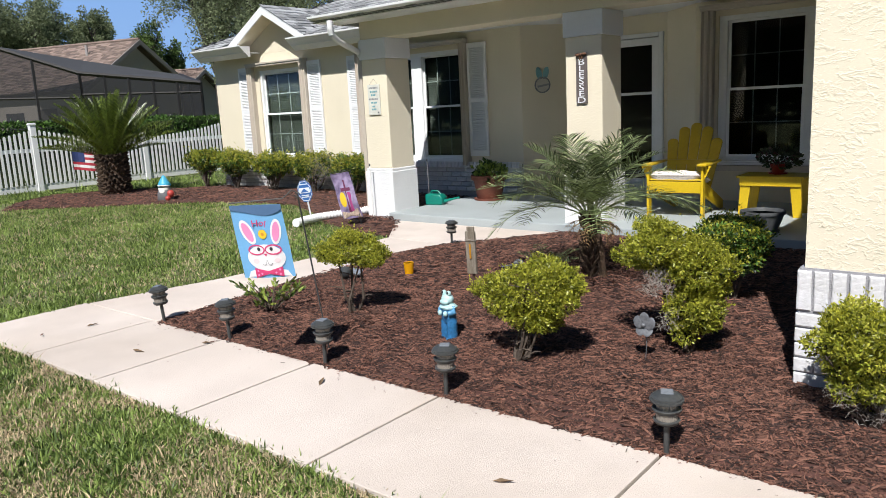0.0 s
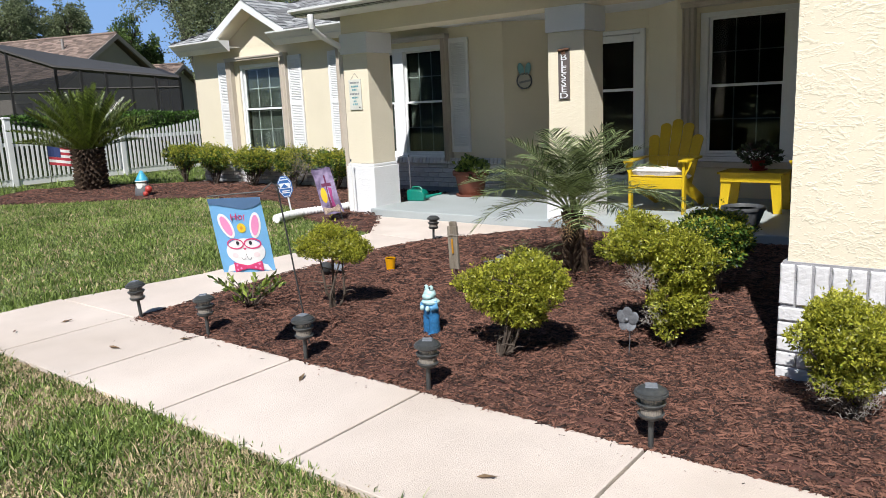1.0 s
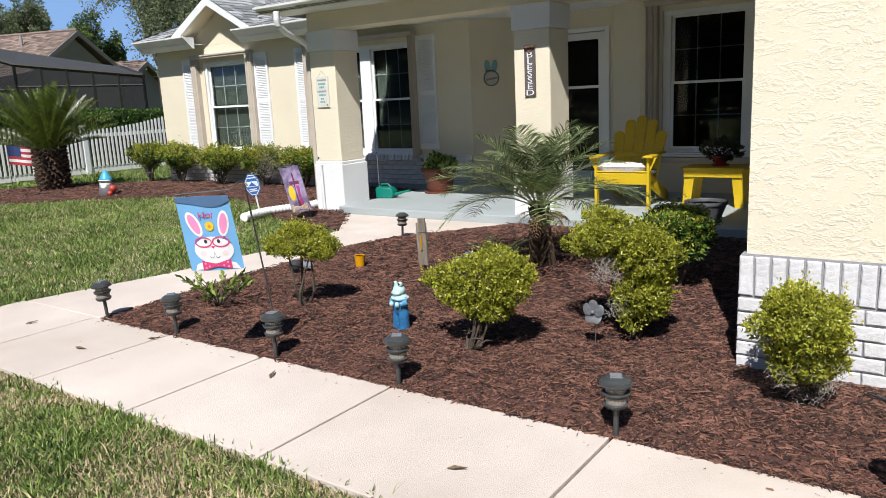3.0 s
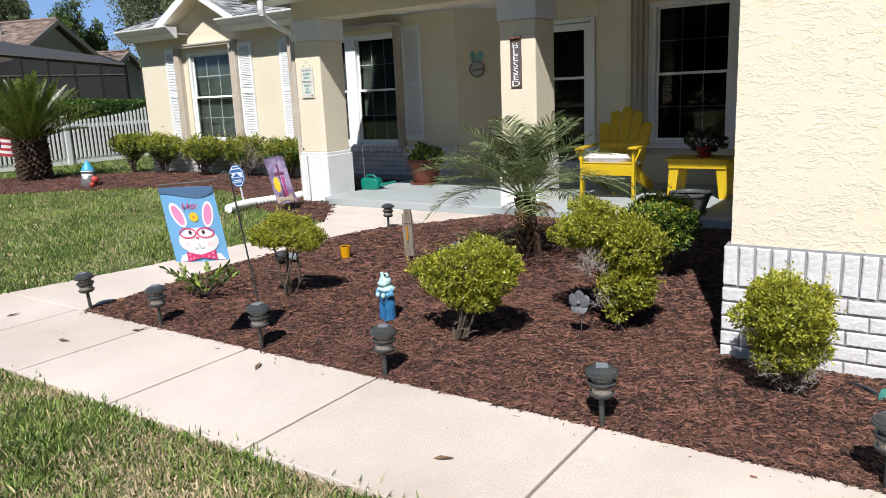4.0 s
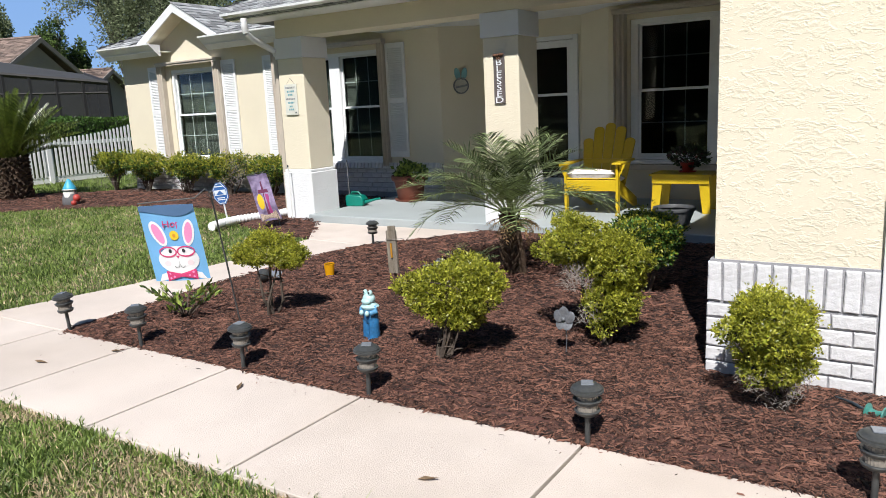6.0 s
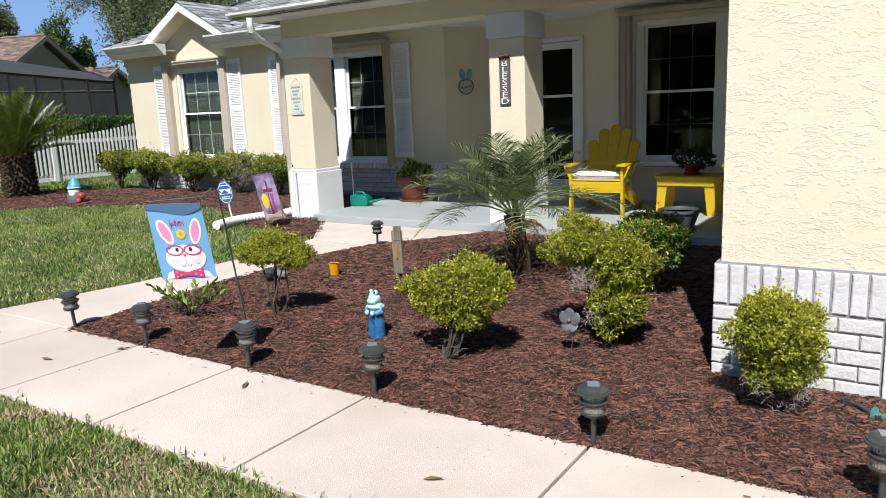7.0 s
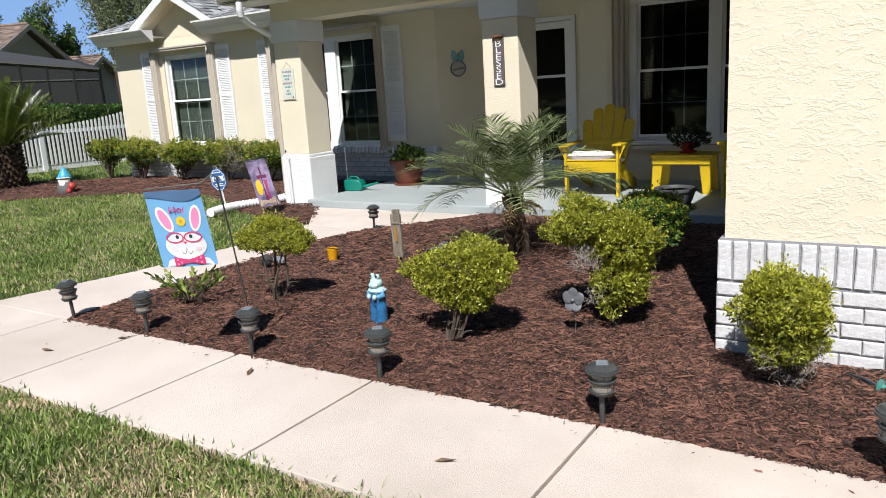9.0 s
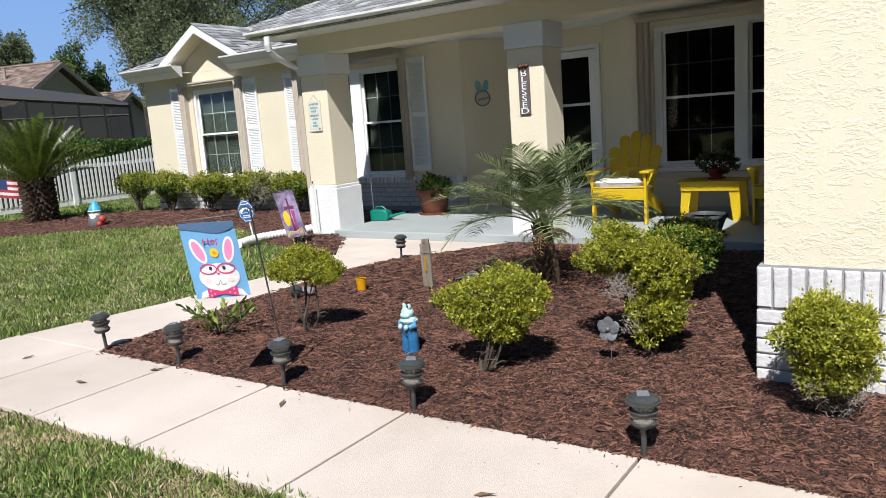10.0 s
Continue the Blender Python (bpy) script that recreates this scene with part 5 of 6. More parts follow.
ringed("spectacle_rim", 0.685, 0.612, 0.165, 0.098, 0.024, HOTPINK, 0.008)
for c in (0.40, 0.65):
    patch("eye", ell(c, 0.602, 0.030, 0.036), DARKF, 0.008)
patch("nose", [(0.485, 0.665), (0.56, 0.665), (0.522, 0.70)], HOTPINK, 0.008)
part("mouth", Shape().tube([at(u, v, -0.008) for u, v in ((0.43, 0.80), (0.46, 0.825), (0.50, 0.815), (0.525, 0.745), (0.55, 0.815), (0.59, 0.825), (0.62, 0.80))], 0.0012, 5), DARKF, cl)
patch("bow_tie", [(0.25, 0.86), (0.52, 0.905), (0.80, 0.85), (0.80, 0.99), (0.52, 0.945), (0.25, 1.0)], HOTPINK, 0.009)
for u, v in ((0.31, 0.90), (0.38, 0.94), (0.31, 0.96), (0.66, 0.93), (0.74, 0.89), (0.74, 0.95)):
    patch("dot", ell(u, v, 0.02, 0.02, 0, 10), PINKF, 0.0105)
patch("yellow_flower", ell(0.53, 0.40, 0.085, 0.085), YELLOWF, 0.005)
patch("flower_centre", ell(0.53, 0.40, 0.03, 0.03), fabric("orange_cloth", (0.70, 0.30, 0.03)), 0.0065)


def lettering(text, size, mat, parent, m, extrude=0.001, align="CENTER", name="lettering"):
    """Words in the built-in font, turned into a mesh."""
    cu = bpy.data.curves.new(name, "FONT")
    cu.body, cu.size, cu.extrude, cu.align_x, cu.align_y, cu.resolution_u = text, size, extrude, align, "CENTER", 3
    tmp = bpy.data.objects.new(name, cu)
    me = bpy.data.meshes.new_from_object(tmp)
    bpy.data.objects.remove(tmp)
    me.materials.append(mat)
    ob = new(name, me)
    ob.parent = parent
    ob.matrix_basis = m
    return ob


def on_cloth(u, v, off):
    p, x, y = at(u, v, -off), rt.normalized(), -dn.normalized()
    z = x.cross(y)
    return Matrix(((x.x, y.x, z.x, p.x), (x.y, y.y, z.y, p.y), (x.z, y.z, z.z, p.z), (0, 0, 0, 1)))


lettering("Hop", 0.056, HOTPINK, cl, on_cloth(0.52, 0.25, 0.006))

flag2 = thing("garden_flag", "small purple garden flag with a cross, on a rod", "garden flag")
c2, r2 = Vector((-7.36, 6.66, 0.70)), Vector((0.88, 0.47, 0.12)).normalized()
d2 = Vector((0.20, 0.12, -0.97)).normalized()
PURPLE = material("printed_sunset", (0.20, 0.13, 0.34), 0.75, 0.45, 5, 16, 0.0, tint=(0.52, 0.42, 0.66), through=0.15)
cl2, at = cloth("flag_cloth", c2, r2, d2, 0.27, 0.62, PURPLE, flag2, lambda u, v: 0.02 * math.sin(4 * u + 3 * v) + 0.015 * math.sin(7 * v), 10, 18)
cl = cl2
patch("cross_upright", [(0.50, 0.16), (0.58, 0.16), (0.60, 0.86), (0.46, 0.86)], fabric("plum_cloth", (0.16, 0.035, 0.09)), 0.004)
patch("cross_arm", [(0.28, 0.33), (0.80, 0.33), (0.80, 0.40), (0.28, 0.40)], fabric("plum_cloth", (0.16, 0.035, 0.09)), 0.0055)
patch("yellow_glow", ell(0.30, 0.58, 0.17, 0.22), YELLOWF, 0.003)
patch("drape", [(0.60, 0.42), (0.78, 0.44), (0.74, 0.84), (0.58, 0.84)], fabric("magenta_cloth", (0.40, 0.06, 0.22)), 0.0065)
patch("pale_flowers", [(0.05, 0.84), (0.9, 0.80), (0.95, 1.0), (0.05, 1.0)], material("flower_print", (0.55, 0.42, 0.34), 0.7, 0.4, 30, 60, 0.0), 0.005)
part("rod", Shape().tube([c2 + r2 * 0.29 + Vector((0.09, 0.05, -0.72)), c2 + r2 * 0.29 + Vector((0, 0, 0.02)), c2 + Vector((0, 0, 0.01))], 0.004, 6), BLACK, flag2)

SIGNBLUE = material("sign_blue", (0.03, 0.13, 0.42), 0.35, 0.1, 10, 60, 0.0)
SIGNWHITE = material("sign_white", (0.75, 0.77, 0.80), 0.4, 0.06, 10, 60, 0.0)
ys = thing("yard_sign", "blue octagonal security yard sign on a stake", "yard sign", pose(-8.2, 7.0, 0.0, 4, -6, 8))
octo = lambda w, h: [(w * math.cos(math.tau * (k + 0.5) / 8), h * math.sin(math.tau * (k + 0.5) / 8)) for k in range(8)]
flat_up = lambda y, z: Matrix(((1, 0, 0, 0), (0, 0, 1, y), (0, 1, 0, z), (0, 0, 0, 1)))
part("stake", Shape().tube([(0, 0.01, -0.08), (0, 0.01, 0.40)], 0.012, 8), SIGNWHITE, ys)
bd = part("board", Shape().prism(octo(0.14, 0.165), 0, 0.008, flat_up(-0.01, 0.42)), SIGNBLUE, ys)
part("border", Shape().add([(x * k, -0.012, 0.42 + z * k) for k in (0.93, 0.86) for x, z in octo(0.14, 0.165)], [(i, (i + 1) % 8, 8 + (i + 1) % 8, 8 + i) for i in range(8)]), SIGNWHITE, bd)
part("white_band", Shape().prism([(-0.10, -0.035), (0.10, -0.035), (0.10, 0.04), (-0.10, 0.04)], 0, 0.003, flat_up(-0.0135, 0.43)), SIGNWHITE, bd)
part("blue_triangle", Shape().prism([(-0.075, -0.025), (0.07, -0.025), (0.0, 0.032)], 0, 0.003, flat_up(-0.017, 0.43)), SIGNBLUE, bd)
for z in (0.52, 0.36, 0.335):
    part("bar", Shape().box(-0.07, 0.07, -0.0135, -0.011, z - 0.007, z + 0.007), SIGNWHITE, bd)

# ---- signs on the pillars ----
BROWNWOOD = material("stained_sign_board", (0.12, 0.10, 0.095), 0.7, 0.3, 6, 60, 0.3, stretch=(10, 10, 1))
bs = thing("blessed_sign", "dark wooden sign with white vertical word, on pillar", "wall sign", pose(-4.10, FRONT - 0.003, 1.735))
part("board", Shape().box(-0.068, 0.068, -0.018, 0.0, -0.275, 0.275), BROWNWOOD, bs, bevel=0.003)
for k, ch in enumerate("BLESSED"):
    lettering(ch, 0.108, SIGNWHITE, bs, pose(0, -0.0195, 0.175 - 0.069 * k, 90, 0, 0) @ Matrix.Diagonal((1.4, 0.84, 1, 1)), 0.002, name="letter")
bow = merge(ball((-0.035, -0.03, 0.255), 0.03, 1.2, 0.6, 0.55), ball((0.035, -0.03, 0.262), 0.03, 1.2, 0.6, 0.55), ball((0, -0.035, 0.257), 0.014), Shape().box(-0.02, -0.005, -0.03, -0.022, 0.20, 0.255), Shape().box(0.005, 0.02, -0.03, -0.022, 0.205, 0.255))
part("bow", bow, material("burlap_bow", (0.16, 0.075, 0.04), 0.9, 0.5, 40, 120, 0.4), bs, "brown checked bow", smooth=True)
ps = thing("hanging_plaque", "white wooden plaque hung by a string on pillar", "wall sign", pose(-7.313, FRONT - 0.003, 1.655))
part("board", Shape().box(-0.112, 0.112, -0.016, 0.0, -0.215, 0.195), material("whitewashed_board", (0.62, 0.62, 0.56), 0.7, 0.12, 6, 50, 0.2), ps, bevel=0.003)
part("string", Shape().tube([(-0.08, -0.008, 0.19), (0, -0.004, 0.275), (0.08, -0.008, 0.19)], 0.002, 5), BROWNWOOD, ps)
TEAL = material("faded_teal_ink", (0.16, 0.36, 0.40), 0.6, 0.2, 20, 60, 0.0)
GREYINK = material("grey_ink", (0.26, 0.27, 0.28), 0.6, 0.2, 20, 60, 0.0)
rr_ = random.Random(3)
for k, (z, w, ink) in enumerate(((0.15, 0.17, GREYINK), (0.10, 0.13, TEAL), (0.055, 0.10, TEAL), (0.0, 0.18, GREYINK), (-0.05, 0.12, TEAL), (-0.10, 0.07, TEAL), (-0.14, 0.10, TEAL))):
    x = -w / 2
    while x < w / 2 - 0.012:
        l = rr_.uniform(0.012, 0.028)
        part("bar", Shape().box(x, min(x + l, w / 2), -0.0185, -0.0165, z - 0.012, z + 0.012), ink, ps)
        x += l + 0.007
part("dot", ball((0.075, -0.018, -0.185), 0.012, 1, 0.3, 1), DKPAINT, ps)
bp = thing("rabbit_plaque", "round wooden rabbit plaque with teal ears on wall", "wall decoration", pose(-6.20, 10.15, 1.80, 0, 0, 44.5))
DIMTEAL = material("teal_felt", (0.20, 0.42, 0.46), 0.8, 0.15, 20, 80, 0.2)
rim = Shape().lathe([(0.105, 0.0), (0.125, 0.0), (0.125, 0.014), (0.105, 0.014), (0.105, 0.0)], 32, pose(0, 0, -0.04, 90, 0, 0))
part("disc", Shape().lathe([(0.108, -0.006), (0.108, 0.004), (0.0, 0.004)], 32, pose(0, 0, -0.04, 90, 0, 0)), material("pale_disc", (0.50, 0.48, 0.42), 0.7, 0.1, 10, 60, 0.1), bp)
part("rim", rim, METALGREY, bp)
for sg in (-1, 1):
    part("ear", Shape().lathe([(0.0, 0.0), (0.045, 0.002), (0.045, 0.012), (0.0, 0.014)], 20, pose(sg * 0.055, -0.002, 0.14, 90, 0, 0) @ pose(0, 0, 0, 0, 0, -sg * 12) @ Matrix.Diagonal((1, 2.1, 1, 1))), DIMTEAL, bp, "teal ear")
part("bar", Shape().box(-0.09, 0.09, -0.02, -0.008, -0.065, -0.035, pose(0, 0, 0, 0, -10, 0)), GREYINK, bp)
part("bow", merge(ball((-0.035, -0.016, 0.065), 0.028, 1, 0.4, 0.7), ball((0.035, -0.016, 0.065), 0.028, 1, 0.4, 0.7)), GREYINK, bp, smooth=True)


# ---- porch furniture ----
YELLOW = material("yellow_paint", (0.56, 0.385, 0.01), 0.42, 0.10, 5, 60, 0.08, stain=0.05)
CUSHION = material("pale_floral_cushion", (0.70, 0.64, 0.60), 0.9, 0.18, 18, 60, 0.2)


def adirondack(m, label):
    """Slatted garden chair with a fan back, wide arms and a sloping seat."""
    t = thing("adirondack_chair", label, "chair", m, group="yellow porch chairs")
    for sx in (-1, 1):
        part("front_leg", Shape().box(sx * 0.29 - 0.014, sx * 0.29 + 0.014, -0.045, 0.045, 0, 0.60), YELLOW, t, bevel=0.004)
        side = Shape().prism([(-0.03, 0.30), (-0.03, 0.42), (0.10, 0.42), (0.92, 0.10), (0.95, 0.0), (0.83, 0.0)], -0.013, 0.013, Matrix(((0, 0, 1, sx * 0.262), (1, 0, 0, 0), (0, 1, 0, 0), (0, 0, 0, 1))))
        part("side_rail", side, YELLOW, t)
        part("arm", Shape().prism([(sx * 0.245, -0.09), (sx * 0.345, -0.09), (sx * 0.355, 0.05), (sx * 0.33, 0.60), (sx * 0.28, 0.62), (sx * 0.25, 0.1)][::sx], 0.60, 0.625), YELLOW, t, bevel=0.006)
        part("arm_bracket", Shape().prism([(0.0, 0.44), (sx * 0.001, 0.60), (sx * 0.07, 0.60)][::sx], -0.012, 0.012, Matrix(((1, 0, 0, sx * 0.305), (0, 0, 1, 0.0), (0, 1, 0, 0), (0, 0, 0, 1)))), YELLOW, t)
    for k in range(6):
        y = 0.0 + 0.085 * k
        part("seat_slat", Shape().box(-0.275, 0.275, -0.037, 0.037, 0, 0.02, pose(0, y, 0.42 - 0.033 * k, -21, 0, 0)), YELLOW, t, bevel=0.004)
    part("front_apron", Shape().box(-0.276, 0.276, -0.045, -0.025, 0.29, 0.42), YELLOW, t, bevel=0.004)
    for k in range(5):
        u = k - 2
        top = 0.90 - 0.05 * u * u
        w0, w1 = 0.044, 0.060
        slat = Shape()
        arc = [(w1 * math.cos(a), top - w1 * 0.8 + w1 * 0.8 * math.sin(a)) for a in np.linspace(0, math.pi, 7)]
        slat.prism([(-w0, 0.0), (w0, 0.0)] + arc, -0.010, 0.010, Matrix(((1, 0, 0, 0), (0, 0, 1, 0), (0, 1, 0, 0), (0, 0, 0, 1))))
        part("back_slat", slat, YELLOW, t, m=pose(u * 0.096, 0.46, 0.23, -24, 0, 0) @ pose(0, 0, 0, 0, u * 2.4, 0))
    part("back_rail", Shape().box(-0.27, 0.27, 0.60, 0.63, 0.56, 0.62), YELLOW, t)
    cs = Shape()
    n, v, f = 14, [], []
    for i in range(n + 1):
        for j in range(n + 1):
            a, b = i / n * 2 - 1, j / n * 2 - 1
            e = max(0.0, (1 - a ** 6) * (1 - b ** 6)) ** 0.35
            v.append((a * 0.285, 0.19 + b * 0.245, 0.066 * e + 0.006 * math.sin(a * 7) * e))
    for i in range(n + 1):
        for j in range(n + 1):
            p = v[i * (n + 1) + j]
            v.append((p[0], p[1], -p[2] * 0.9))
    q = (n + 1) ** 2
    for i in range(n):
        for j in range(n):
            k = i * (n + 1) + j
            f += [(k, k + n + 1, k + n + 2, k + 1), (q + k, q + k + 1, q + k + n + 2, q + k + n + 1)]
    return t, cs.add(v, f)


ch, cs = adirondack(pose(-3.345, 8.36, SLAB_Z, 0, 0, 4) @ Matrix.Diagonal((1.08, 1, 1, 1)), "yellow painted wooden garden chair with fan back")
cu = thing("seat_cushion", "pale pink floral cushion on the yellow chair", "cushion", pose(-3.345, 8.36, SLAB_Z + 0.485, 0, 0, 4) @ pose(0, 0, 0, -12, 0, 0))
part("pad", cs, CUSHION, cu, smooth=True)
part("piping", Shape().tube([(0.285 * math.copysign(abs(math.cos(a)) ** 0.35, math.cos(a)), 0.19 + 0.245 * math.copysign(abs(math.sin(a)) ** 0.35, math.sin(a)), 0) for a in np.linspace(0, math.tau, 49)], 0.005, 6), CUSHION, cu)
ch2, cs2 = adirondack(pose(-1.58, 8.42, SLAB_Z, 0, 0, -14), "second yellow garden chair beside the side table")

tb = thing("side_table", "small yellow painted wooden side table on porch", "side table", pose(-2.41, 8.95, SLAB_Z))
for k in range(5):
    part("top_plank", Shape().box(-0.36, 0.36, -0.245 + 0.098 * k, -0.245 + 0.098 * k + 0.092, 0.435, 0.458), YELLOW, tb, bevel=0.003)
for sx in (-1, 1):
    for sy in (-1, 1):
        lg = Shape().prism([(sx * 0.20, 0.435), (sx * 0.32, 0.435), (sx * 0.345, 0.0), (sx * 0.255, 0.0)][::-sx], -0.012, 0.012, Matrix(((1, 0, 0, 0), (0, 0, 1, sy * 0.19), (0, 1, 0, 0), (0, 0, 0, 1))))
        part("leg", lg, YELLOW, tb)
for sy in (-1, 1):
    part("apron", Shape().box(-0.33, 0.33, sy * 0.21 - 0.011, sy * 0.21 + 0.011, 0.345, 0.434), YELLOW, tb, bevel=0.003)

TERRA = material("terracotta", (0.19, 0.06, 0.035), 0.75, 0.25, 5, 60, 0.2, stain=0.3)
FLOWER = material("dark_red_flower", (0.07, 0.010, 0.018), 0.6, 0.4, 20, 60, 0.0, island=0.5)
DARKLEAF = material("dark_leaf_hedge_shade", (0.04, 0.055, 0.02), 0.5, 0.4, 10, 40, 0.0, island=0.5)
SHINYRED = material("red_glazed_pot", (0.33, 0.03, 0.02), 0.3, 0.15, 10, 60, 0.05)
fp = thing("flower_pot", "red pot of dark red flowers on the table", "potted plant", pose(-2.39, 8.98, SLAB_Z + 0.459))
part("pot", Shape().lathe([(0.055, 0.0), (0.065, 0.02), (0.082, 0.08), (0.09, 0.10), (0.09, 0.118), (0.082, 0.118), (0.075, 0.09), (0.0, 0.09)], 22), SHINYRED, fp, smooth=True)
part("saucer", Shape().lathe([(0.08, 0.0), (0.10, 0.004), (0.105, 0.02), (0.098, 0.02), (0.07, 0.006), (0.0, 0.006)], 22), SHINYRED, fp, smooth=True)
P, D, S = crown_points([((0, 0, 0.18), (0.22, 0.2, 0.10)), ((0.1, -0.05, 0.22), (0.1, 0.1, 0.09))], 420, vr, 0.4, 6)
leaf_soup("foliage", P, D + np.array([0, 0, 0.4]), 0.055, DARKLEAF, fp, vr, 0.7)
P, D, S = crown_points([((0, 0, 0.19), (0.2, 0.18, 0.09))], 60, vr, 0.4, 6, 0.8)
leaf_soup("flower_petals", P, D + vr.normal(0, 0.6, D.shape), 0.04, FLOWER, fp, vr, 0.9)["kind"] = "stuff"
for k in range(22):
    a = k * 2.4
    stm = Shape().tube([(0, 0, 0.09), (0.09 * math.cos(a), 0.09 * math.sin(a), 0.17), (0.2 * math.cos(a), 0.18 * math.sin(a), 0.17 + 0.05 * math.sin(k))], 0.003, 4)
    part("stalk", stm, DARKLEAF, fp)

GREYPOT = material("grey_resin", (0.085, 0.09, 0.095), 0.55, 0.25, 6, 50, 0.1, stretch=(6, 6, 1), stain=0.25)
pl = thing("planter_bowl", "empty dark grey resin planter bowl on porch edge", "planter", pose(-2.21, 7.80, SLAB_Z))
part("bowl", Shape().lathe([(0.13, 0.02), (0.15, 0.03), (0.185, 0.12), (0.205, 0.18), (0.195, 0.18), (0.17, 0.11), (0.13, 0.06), (0.0, 0.055)], 36), GREYPOT, pl, smooth=True)
part("rim", Shape().lathe([(0.195, 0.178), (0.214, 0.178), (0.220, 0.19), (0.216, 0.212), (0.204, 0.214), (0.198, 0.2), (0.195, 0.178)], 36), GREYPOT, pl, smooth=True)
part("foot", Shape().lathe([(0.16, 0.0), (0.165, 0.012), (0.14, 0.022), (0.0, 0.022)], 30), GREYPOT, pl)

POTHOS = material("pothos_leaf", (0.10, 0.20, 0.035), 0.4, 0.4, 10, 40, 0.0, island=0.5, tint=(0.33, 0.42, 0.08), through=0.2)
tp = thing("terracotta_pot", "large terracotta pot with trailing green houseplant", "potted plant", pose(-6.50, 9.06, SLAB_Z) @ Matrix.Scale(0.92, 4))
part("pot", Shape().lathe([(0.19, 0.02), (0.20, 0.03), (0.255, 0.32), (0.265, 0.33), (0.265, 0.34), (0.23, 0.34), (0.22, 0.30), (0.0, 0.30)], 36), TERRA, tp, smooth=True)
part("rim", Shape().lathe([(0.24, 0.325), (0.285, 0.33), (0.298, 0.345), (0.300, 0.40), (0.292, 0.412), (0.27, 0.412), (0.255, 0.38), (0.24, 0.325)], 36), TERRA, tp, smooth=True)
part("saucer", Shape().lathe([(0.22, 0.0), (0.25, 0.005), (0.26, 0.035), (0.245, 0.035), (0.2, 0.015), (0.0, 0.015)], 36), TERRA, tp, smooth=True)
P, D, S = crown_points([((0, 0, 0.42), (0.24, 0.24, 0.17)), ((0.12, -0.08, 0.42), (0.2, 0.18, 0.10))], 520, vr, 0.3, 5)
leaf_soup("foliage", P, D + np.array([0, 0, 0.35]) + vr.normal(0, 0.4, D.shape), 0.085, POTHOS, tp, vr, 0.75)

TEALPL = material("teal_plastic", (0.0, 0.17, 0.125), 0.35, 0.12, 8, 60, 0.03)
wc = thing("watering_can", "teal plastic watering can lying on porch floor", "watering can", pose(-6.93, 8.33, SLAB_Z, 0, 0, 12))
bodysh = Shape().prism([(-0.15, 0.01), (-0.13, 0.0), (0.10, 0.0), (0.125, 0.015), (0.13, 0.10), (0.09, 0.155), (-0.13, 0.165), (-0.155, 0.14)], -0.085, 0.085, Matrix(((1, 0, 0, 0), (0, 0, -1, 0), (0, 1, 0, 0), (0, 0, 0, 1))))
part("body", bodysh, TEALPL, wc, smooth=True, bevel=0.02)
part("spout", Shape().tube([(0.12, 0, 0.05), (0.22, 0, 0.075), (0.33, 0, 0.10), (0.37, 0, 0.105)], [0.028, 0.020, 0.014, 0.018], 12), TEALPL, wc, smooth=True)
part("handle", Shape().tube([(-0.10, 0, 0.16), (-0.08, 0, 0.20), (0.02, 0, 0.20), (0.07, 0, 0.15)], 0.012, 10), TEALPL, wc, smooth=True)

RODW = material("white_fibreglass", (0.72, 0.72, 0.70), 0.5, 0.08, 8, 50, 0.0)
for x, y, z, h, mt, lb in ((-7.36, 7.43, 0.0, 0.74, RODW, "thin white marker rod in mulch"), (-7.20, 8.48, SLAB_Z, 0.62, GREYP, "thin grey rod standing on porch")):
    rd = thing("marker_rod", lb, "rod", pose(x, y, z, 0, -1, 0))
    part("shaft", Shape().tube([(0, 0, -0.03 if z == 0 else 0), (0, 0, h)], 0.007, 8), mt, rd)
    part("tip", Shape().tube([(0, 0, h), (0, 0, h + 0.03)], 0.010, 8), DKPAINT, rd)
hk = thing("ceiling_hook", "small dark hook under the porch beam", "hook", pose(-3.72, 8.3, 2.66))
part("shank", Shape().tube([(0, 0, 0), (0, 0, -0.05)], 0.006, 8), DKPAINT, hk)
part("bend", Shape().tube([(0.02 * math.sin(a), 0, -0.07 + 0.02 * math.cos(a)) for a in np.linspace(0, 4.4, 12)], 0.005, 6), DKPAINT, hk)

HOSE = material("green_spool_plastic", (0.05, 0.22, 0.19), 0.45, 0.2, 10, 60, 0.1)
hr = thing("hose_guide", "green plastic hose guide lying on mulch", "hose guide", pose(-0.125, 3.60, 0.045, 90, 0, 70) @ Matrix.Scale(0.78, 4))
part("spool", Shape().lathe([(0.0, -0.05), (0.05, -0.05), (0.052, -0.042), (0.025, -0.03), (0.02, 0.0), (0.025, 0.03), (0.052, 0.042), (0.05, 0.05), (0.0, 0.05)], 24), HOSE, hr, smooth=True)
part("spike", Shape().tube([(0.0, 0.0, -0.05), (0.02, 0.02, -0.14), (0.02, 0.03, -0.24)], [0.012, 0.01, 0.004], 8), DKPAINT, hr)

